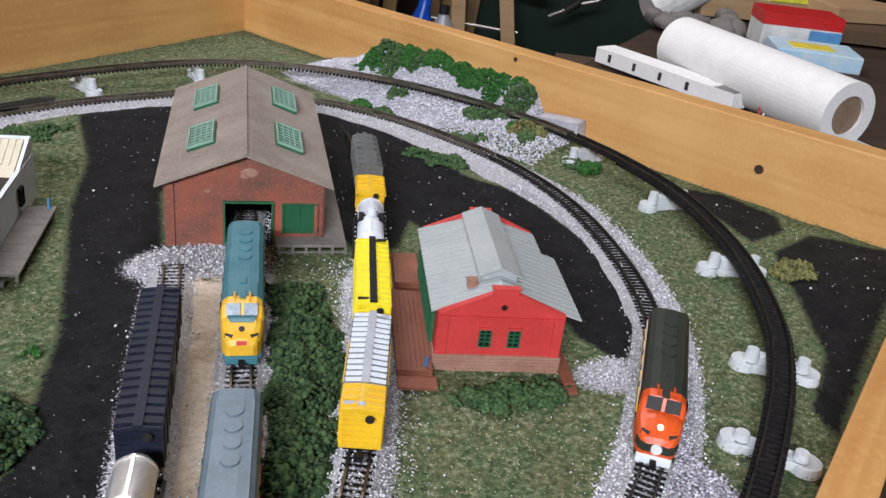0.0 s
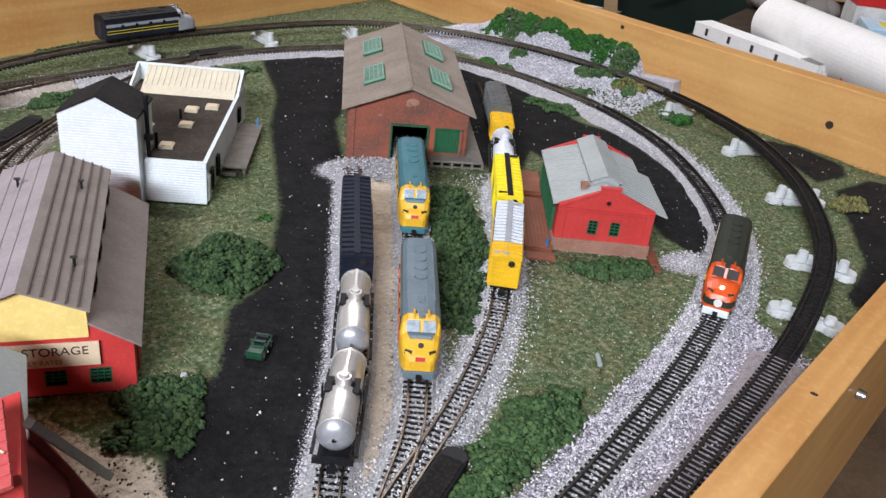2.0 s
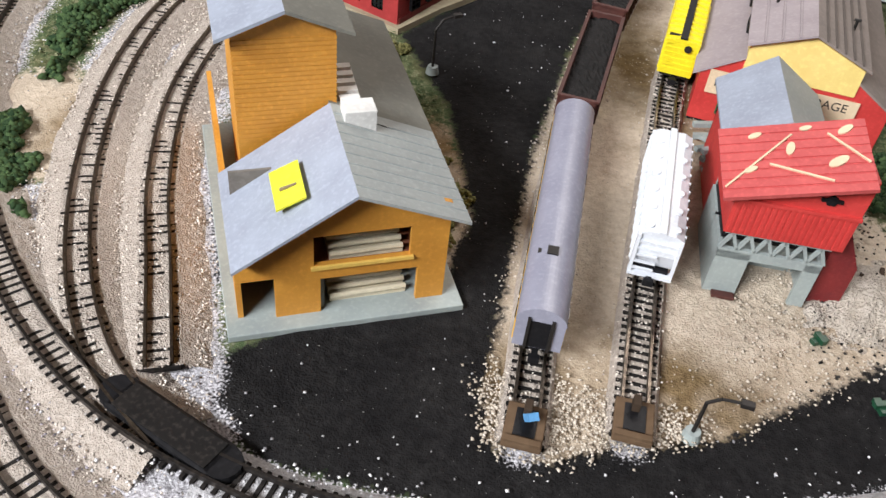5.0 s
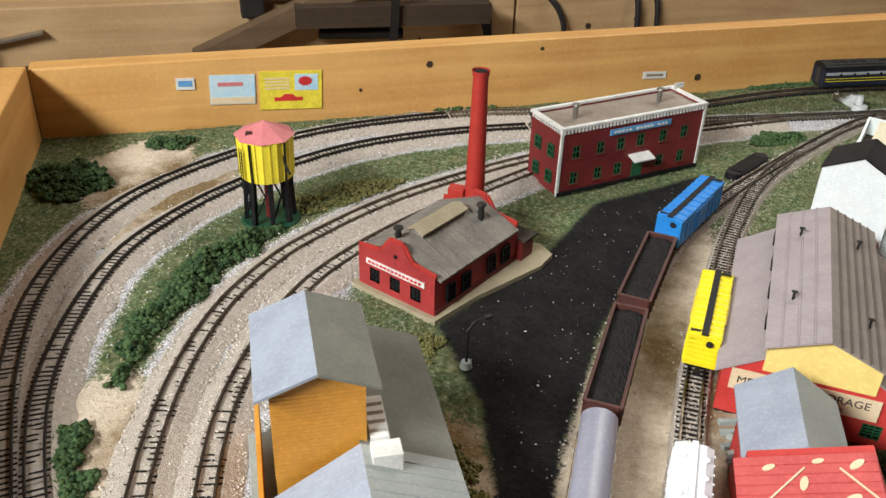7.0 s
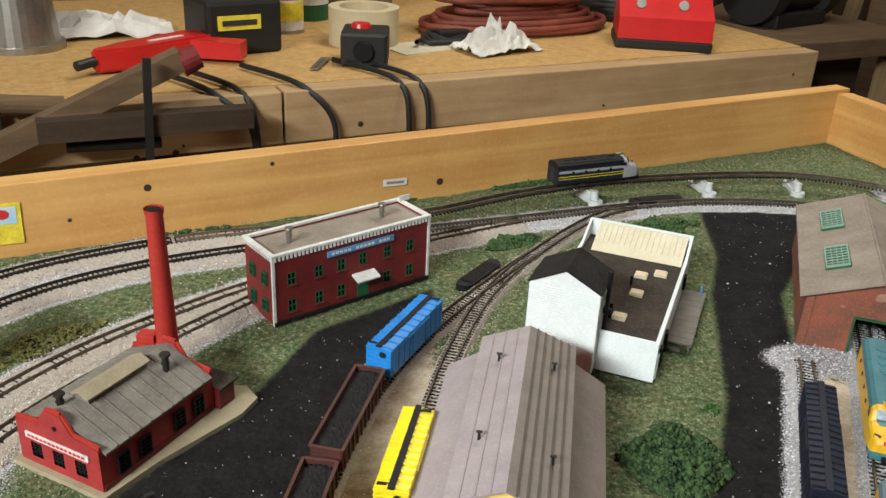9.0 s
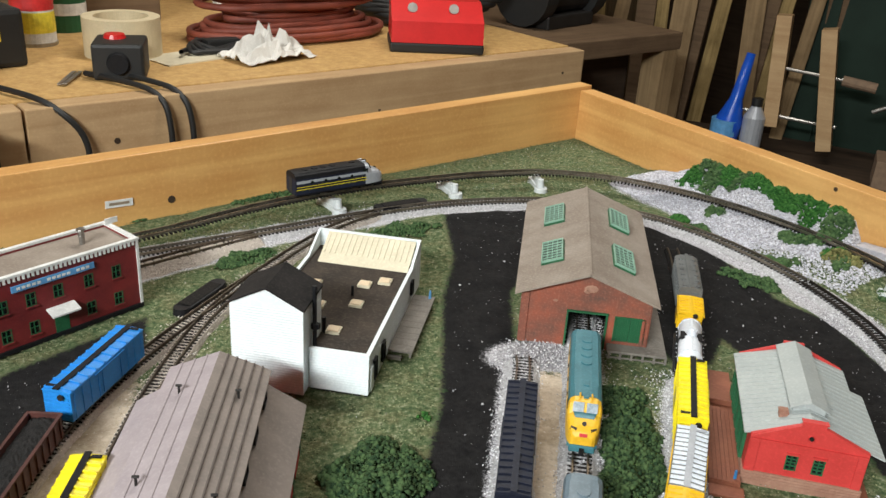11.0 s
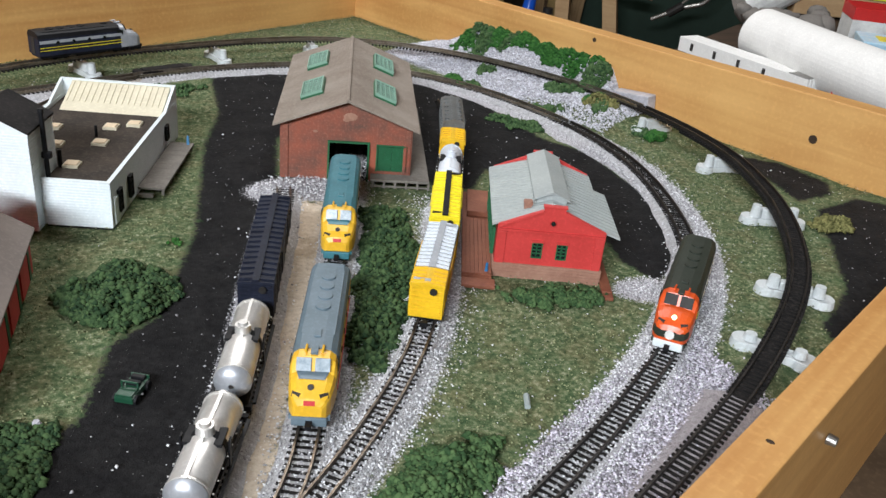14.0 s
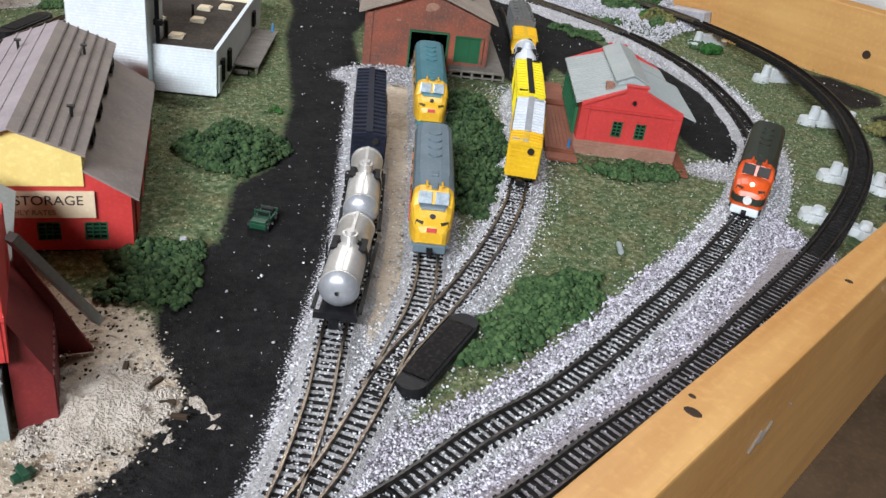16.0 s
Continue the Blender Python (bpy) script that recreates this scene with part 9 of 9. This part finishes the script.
part("guard", cyl(B(), 0, 0, -0.02, 0.02, 0.075, None, 24, pose(0.10, 0, 0.078, 0, 90)), "rubber", c)
part("foot", box(B(), -0.09, 0.09, -0.06, 0.06, 0, 0.03, bevel=0.004), "iron_dark", c)


# ---- the dark table beyond the right-hand board ----
t = thing("side_table", 0.47, 0.66, 0, 0, "dark stained wooden table cluttered with tools", "table")
b = prism(B(), [(-0.02, -0.02), (0.14, 0.135), (0.44, 0.345), (1.0, 0.55), (1.3, 0.0), (0.55, -0.55), (0.14, -0.30)], -0.045, -0.004, "z")
part("tabletop", b, "dark_wood", t)
for x, y in ((0.2, 0.0), (0.9, 0.3), (0.5, -0.35), (1.1, -0.05)):
    part("leg", box(B(), x - 0.04, x + 0.04, y - 0.04, y + 0.04, -0.75, -0.045), "old_wood", t)
r = thing("paper_roll", 0.690, 0.632, 0.026, 0, "thick roll of white drawing paper lying on the table", "paper roll")
r.matrix_basis = Matrix.Translation((0.6895, 0.633, 0.0265)) @ (Vector((0.683, 0.519, 0)) - Vector((0.696, 0.746, 0))).to_track_quat("X", "Z").to_matrix().to_4x4()
b = B()
n, half = 44, 0.116
prof = [(-half, 0.0175), (-half, 0.030), (half, 0.030), (half, 0.0175)]
vs = [[b.verts.new((x, q * math.cos(2 * math.pi * k / n), q * math.sin(2 * math.pi * k / n))) for x, q in prof] for k in range(n)]
for k in range(n):
    for j in range(4):
        b.faces.new((vs[k][j], vs[(k + 1) % n][j], vs[(k + 1) % n][(j + 1) % 4], vs[k][(j + 1) % 4]))
part("paper", b, "paper_roll", r)
part("loose_edge", prism(B(), [(-half + 0.002, -0.0012), (half - 0.004, -0.0012), (half + 0.008, 0.0), (-half, 0.0)], 0.0, 0.034), "paper_roll", r).matrix_basis = pose(0, -0.002, -0.0295, 6)
part("core", cyl(B(), 0, 0, -half + 0.002, half - 0.003, 0.0176, None, 30, pose(0, 0, 0, 0, 90)), "cardboard", r)
k = thing("folding_rule", 0.648, 0.705, 0.0, -79, "white folding rule with black figures", "ruler")
for i in range(6):
    y = -0.014 + i * 0.0048
    part("rule_leaf", box(B(), -0.088, 0.088, y, y + 0.0036, 0.0, 0.016, bevel=0.0006), "paper_roll", k)
    part("hinge", box(B(), 0.064, 0.088, y + 0.0002, y + 0.0034, 0.016, 0.0166), "steel", k)
for i in range(4):
    part("rule_mark", box(B(), -0.07 + i * 0.034, -0.066 + i * 0.034, -0.0144, -0.0140, 0.004, 0.012), "ink", k)
s = thing("red_tie", 0.660, 0.590, 0, 0, "thin red string tag on the table", "string")
part("string", beam(B(), (0, 0, -0.002), (0.003, 0.004, 0.012), 0.002, n=6), "red_mark", s)
part("string", beam(B(), (-0.004, -0.006, 0.0), (0.004, -0.002, 0.006), 0.002, n=6), "sign_white", s)
rng = random.Random(12)
for i in range(9):
    x, y = 0.86 + rng.uniform(-0.06, 0.10), 0.895 + rng.uniform(-0.06, 0.06)
    st = B()
    bmesh.ops.create_icosphere(st, subdivisions=2, radius=1.0)
    for v in st.verts:
        v.co *= 0.85 + 0.3 * noise.noise(v.co * 1.7 + Vector((i, 0, 0)))
    ob = part("grey_stone", st, "stone_grey", smooth=True)
    ob.matrix_basis = pose(x, y, 0.010, rng.uniform(0, 40), rng.uniform(0, 40), rng.uniform(0, 360)) @ Matrix.Diagonal((rng.uniform(0.018, 0.03), rng.uniform(0.014, 0.022), 0.013, 1))
    tagged(ob, "rounded grey stone lying on the table", "stone", "grey stones")
bx = thing("battery_box", 0.975, 0.845, -0.004, -30, "red, white and blue printed carton", "carton")
part("carton", box(B(), -0.05, 0.05, -0.03, 0.03, 0, 0.045, bevel=0.001), "sign_white", bx)
part("print_band", box(B(), -0.0505, 0.0505, -0.0305, 0.0305, 0.030, 0.0455), "bright_red", bx)
part("print_band", box(B(), 0.01, 0.0508, -0.0308, 0.0308, 0.004, 0.028), "sign_blue", bx)
bx = thing("clear_tray", 0.93, 0.77, -0.004, -35, "pale blue plastic tray of small parts", "tray")
part("tray", box(B(), -0.05, 0.05, -0.035, 0.035, 0, 0.02, bevel=0.002), "paper_sky", bx)
part("label", box(B(), -0.03, 0.02, -0.02, 0.01, 0.020, 0.021), "paper_yellow", bx)
lv = thing("spirit_level", 1.055, 0.975, 0.0, -22, "black spirit level with bright yellow vials", "spirit level")
part("bar", box(B(), -0.10, 0.14, -0.014, 0.014, 0, 0.03, bevel=0.002), "lumber", lv)
part("vial", box(B(), -0.09, -0.02, -0.016, 0.016, 0.030, 0.036), "neon_note", lv)
part("vial", box(B(), 0.0, 0.06, -0.016, 0.016, 0.030, 0.036), "neon_note", lv)
sc = thing("caulking_gun", 0.935, 1.015, 0.0, 60, "white tube with a black trigger grip", "caulking gun")
part("tube", cyl(B(), 0, 0, -0.06, 0.05, 0.028, None, 20, pose(0, 0, 0.03, 60, 0, 20)), "sign_white", sc)
part("grip", beam(B(), (0.0, 0.02, 0.05), (0.03, 0.06, 0.14), 0.03, 0.02), "rubber", sc)
part("grip", beam(B(), (0.0, 0.03, 0.09), (-0.05, 0.06, 0.12), 0.02, 0.016), "rubber", sc)
for i in range(5):
    pl = part("scrap_board", box(B(), -0.16, 0.16, -0.045, 0.045, 0, 0.02, bevel=0.002), "lumber" if i % 2 else "old_wood")
    pl.matrix_basis = pose(1.20 + 0.05 * i, 0.82 + 0.06 * i, 0.0 + 0.021 * (i % 2), 0, 0, -30 + 17 * i)
    tagged(pl, "offcut of board lying on the table", "board", "scrap boards")


# ---- far corner of the shop ----
rng = random.Random(21)
for i in range(19):
    x, y = 0.70 + 0.050 * i + rng.uniform(-0.012, 0.012), 2.51 - 0.0265 * i
    h, hw = 0.55 + 0.13 * ((i * 7) % 5), rng.uniform(0.016, 0.034)
    pl = part("wall_plank", box(B(), -hw, hw, -0.010, 0.010, -0.75, h, bevel=0.003), ("plank", "plank_gold", "old_wood")[(i * 5) % 3])
    pl.matrix_basis = pose(x, y + 0.03 * (i % 3), -0.0, rng.uniform(-2, 2), rng.uniform(-4, 5), -28 + rng.uniform(-12, 12))
    tagged(pl, "upright rough plank leaning against the shop wall", "plank", "leaning planks")
bt = thing("floor_cleaner_bottle", 1.045, 2.095, -0.36, 0, "tall blue funnel-necked bottle", "bottle")
b = loft([(0, [(0.034 * math.cos(k * math.pi / 8), 0.034 * math.sin(k * math.pi / 8)) for k in range(16)]), (0.07, [(0.036 * math.cos(k * math.pi / 8), 0.036 * math.sin(k * math.pi / 8)) for k in range(16)]), (0.13, [(0.017 * math.cos(k * math.pi / 8), 0.017 * math.sin(k * math.pi / 8)) for k in range(16)]), (0.25, [(0.011 * math.cos(k * math.pi / 8), 0.011 * math.sin(k * math.pi / 8)) for k in range(16)])])
ob = part("bottle", b, "bottle_blue", bt, smooth=True)
ob.matrix_basis = Matrix.Rotation(math.radians(-82), 4, "Y")
part("label", cyl(B(), 0, 0, 0.035, 0.075, 0.0365, None, 18), "sign_blue", bt)
bt = thing("clear_bottle", 1.105, 2.060, -0.36, 0, "grey clear plastic bottle with a dark cap", "bottle")
part("bottle", cyl(cyl(B(), 0, 0, 0, 0.09, 0.028, None, 18), 0, 0, 0.09, 0.12, 0.028, 0.012, 18), "silver", bt)
part("cap", cyl(B(), 0, 0, 0.12, 0.14, 0.014, None, 14), "rubber", bt)
cl = thing("hand_screw_clamp", 1.20, 2.03, -0.33, -35, "pale wooden hand-screw clamp with two steel screws", "clamp")
part("jaw", beam(B(), (-0.055, 0, 0.04), (-0.075, 0, 0.32), 0.048, 0.036), "lumber", cl)
part("jaw", beam(B(), (0.085, 0, 0.0), (0.035, 0, 0.30), 0.048, 0.036), "lumber", cl)
for z in (0.07, 0.19):
    part("screw", beam(B(), (-0.16 if z < 0.1 else -0.06, 0, z), (0.10, 0, z - 0.01), 0.009, n=10), "steel", cl)
part("handle", beam(B(), (0.09, 0, 0.18), (0.17, 0, 0.172), 0.026, n=12), "cardboard", cl)
sh = thing("low_shelf", 1.15, 1.98, -0.40, -32, "low dark shelf with wood offcuts", "shelf")
part("shelf_board", box(B(), -0.30, 0.42, -0.22, 0.30, -0.03, 0.03, bevel=0.003), "dark_wood", sh)
part("offcut", box(B(), -0.05, 0.16, -0.20, -0.12, 0.031, 0.055, pose(0, 0, 0, 0, 0, 6), bevel=0.002), "old_wood", sh)
part("offcut", box(B(), 0.22, 0.36, -0.08, 0.03, 0.031, 0.10, bevel=0.002), "cardboard", sh)
part("leg", box(B(), -0.28, -0.22, -0.2, -0.14, -0.4, -0.03), "dark_wood", sh)
part("leg", box(B(), 0.34, 0.40, -0.2, -0.14, -0.4, -0.03), "dark_wood", sh)
br = thing("hand_brace", 1.49, 1.86, -0.20, -39, "old steel hand brace hanging on a dark green panel", "hand brace")
tube("crank", [(-0.16, -0.02, -0.02), (-0.09, -0.02, 0.02), (-0.06, -0.02, 0.03), (-0.03, -0.02, 0.04), (0.0, -0.02, 0.10), (0.06, -0.02, 0.115), (0.10, -0.02, 0.10), (0.105, -0.02, 0.04), (0.13, -0.02, 0.02), (0.14, -0.02, 0.06), (0.12, -0.02, 0.16), (0.09, -0.02, 0.20)], 0.006, "steel", br)
part("rod", beam(B(), (-0.10, -0.02, 0.02), (0.07, -0.02, 0.20), 0.007, n=8), "steel", br)
part("grip", beam(B(), (0.025, -0.02, 0.112), (0.085, -0.02, 0.108), 0.026, n=12), "cardboard", br)
part("grip", beam(B(), (0.065, -0.02, 0.20), (0.12, -0.02, 0.15), 0.026, n=12), "cardboard", br)
part("chuck", beam(B(), (-0.12, -0.02, 0.0), (-0.085, -0.02, 0.028), 0.022, n=12), "iron_dark", br)
pn = thing("green_door_panel", 1.60, 1.98, -0.75, -40, "dark green painted door leaning in the corner", "door")
part("leaf", box(B(), -0.40, 0.45, 0.0, 0.035, 0, 1.5, bevel=0.003), "door_green", pn)
part("stile", box(B(), -0.40, -0.32, -0.01, 0.0, 0, 1.5), "door_green", pn)
part("crosspiece", box(B(), -0.32, 0.45, -0.012, 0.0, 0.80, 0.88), "old_wood", pn)
for i in range(3):
    pl = part("stud", box(B(), -0.04, 0.04, -0.02, 0.02, -0.75, 1.4, bevel=0.002), "plank" if i else "old_wood")
    pl.matrix_basis = pose(1.95 + 0.16 * i, 1.62 - 0.12 * i, 0, 0, 4 * i - 4, -40)
    tagged(pl, "upright sawn stud against the wall", "stud", "wall studs")
for i, (x, y, z, sx, sy, sz, m) in enumerate(((0.75, 1.75, -0.75, 0.16, 0.14, 0.30, "cardboard"), (0.95, 1.55, -0.75, 0.2, 0.14, 0.22, "iron_dark"), (1.35, 1.55, -0.75, 0.2, 0.2, 0.34, "dark_red"), (1.15, 1.35, -0.75, 0.16, 0.2, 0.28, "old_wood"), (0.62, 1.95, -0.75, 0.10, 0.2, 0.42, "dark_wood"))):
    c = part("storage_crate", box(B(), -sx, sx, -sy, sy, 0, sz, bevel=0.006), m)
    c.matrix_basis = pose(x, y, z, 0, 0, 20 * i)
    tagged(c, "dusty dark crate on the shop floor", "crate", "floor crates")

# ---- floor below the near edge, staples, and the shop itself ----
for along in (0.52, 0.528):
    p = NEAR_L + ds * along + ns * (WALL_T + 0.0004)
    st = part("staple", beam(B(), (-0.004, 0, 0), (0.004, 0, 0.006), 0.0008, 0.0006), "steel")
    st.matrix_basis = pose(p.x, p.y, -0.013, 0, 0, 29)
    tagged(st, "steel staple in the pine board", "staple", "staples")
p = NEAR_L + ds * 0.66 + ns * (WALL_T + 0.0006)
st = part("screw_head", cyl(B(), 0, 0, 0, 0.004, 0.0026, 0.0022, 14, pose(0, 0, 0, 90)), "steel")
st.matrix_basis = pose(p.x, p.y, -0.002, 0, 0, 29)
tagged(st, "bright screw head standing proud of the board", "screw")
lg = part("support_frame", box(B(), -0.9, 0.9, -0.9, 0.9, -0.012, 0.0), "dark_wood")
lg.matrix_basis = pose(0.0, 0.38, -0.062, 0, 0, 30) @ Matrix.Diagonal((0.55, 0.32, 1, 1))
tagged(lg, "dark board carrying the layout", "board", kind="structure")
for i in range(7):
    pl = part("floor_plank", box(B(), -2.9, 2.9, -0.395, 0.395, -0.02, 0.0, bevel=0.004), "floor_wood")
    pl.matrix_basis = pose(0.0 - 0.4 * (i - 3), 0.8 + 0.7 * (i - 3), -0.75, 0, 0, 30)
    tagged(pl, "worn dusty floor plank", "plank", kind="structure")
# left and rear walls and the ceiling are unseen; dark wood deepens shadows
rm = [("wall_far", (0.2, 2.75, 0.5), 30, 3.2, 1.6, "plank"), ("wall_right", (2.75, 0.6, 0.5), -62, 3.2, 1.6, "dark_wood"), ("wall_left", (-2.6, 0.4, 0.5), 118, 3.2, 1.6, "old_wood"), ("wall_behind", (0.6, -2.4, 0.5), 210, 3.2, 1.6, "old_wood")]
for name, (x, y, z), rot, hw, hh_, mt in rm:
    ob = part(name, box(B(), -hw, hw, 0, 0.05, -1.27, 1.2), mt)
    ob.matrix_basis = pose(x, y, z, 0, 0, rot)
    tagged(ob, "rough boarded shop wall", "wall", kind="structure")
ob = part("ceiling", box(B(), -3.6, 3.6, -3.6, 3.6, 0, 0.05), "old_wood")
ob.matrix_basis = pose(0, 0.3, 1.72, 0, 0, 30)
tagged(ob, "unseen dark board ceiling added to close the shop", "ceiling", kind="structure")
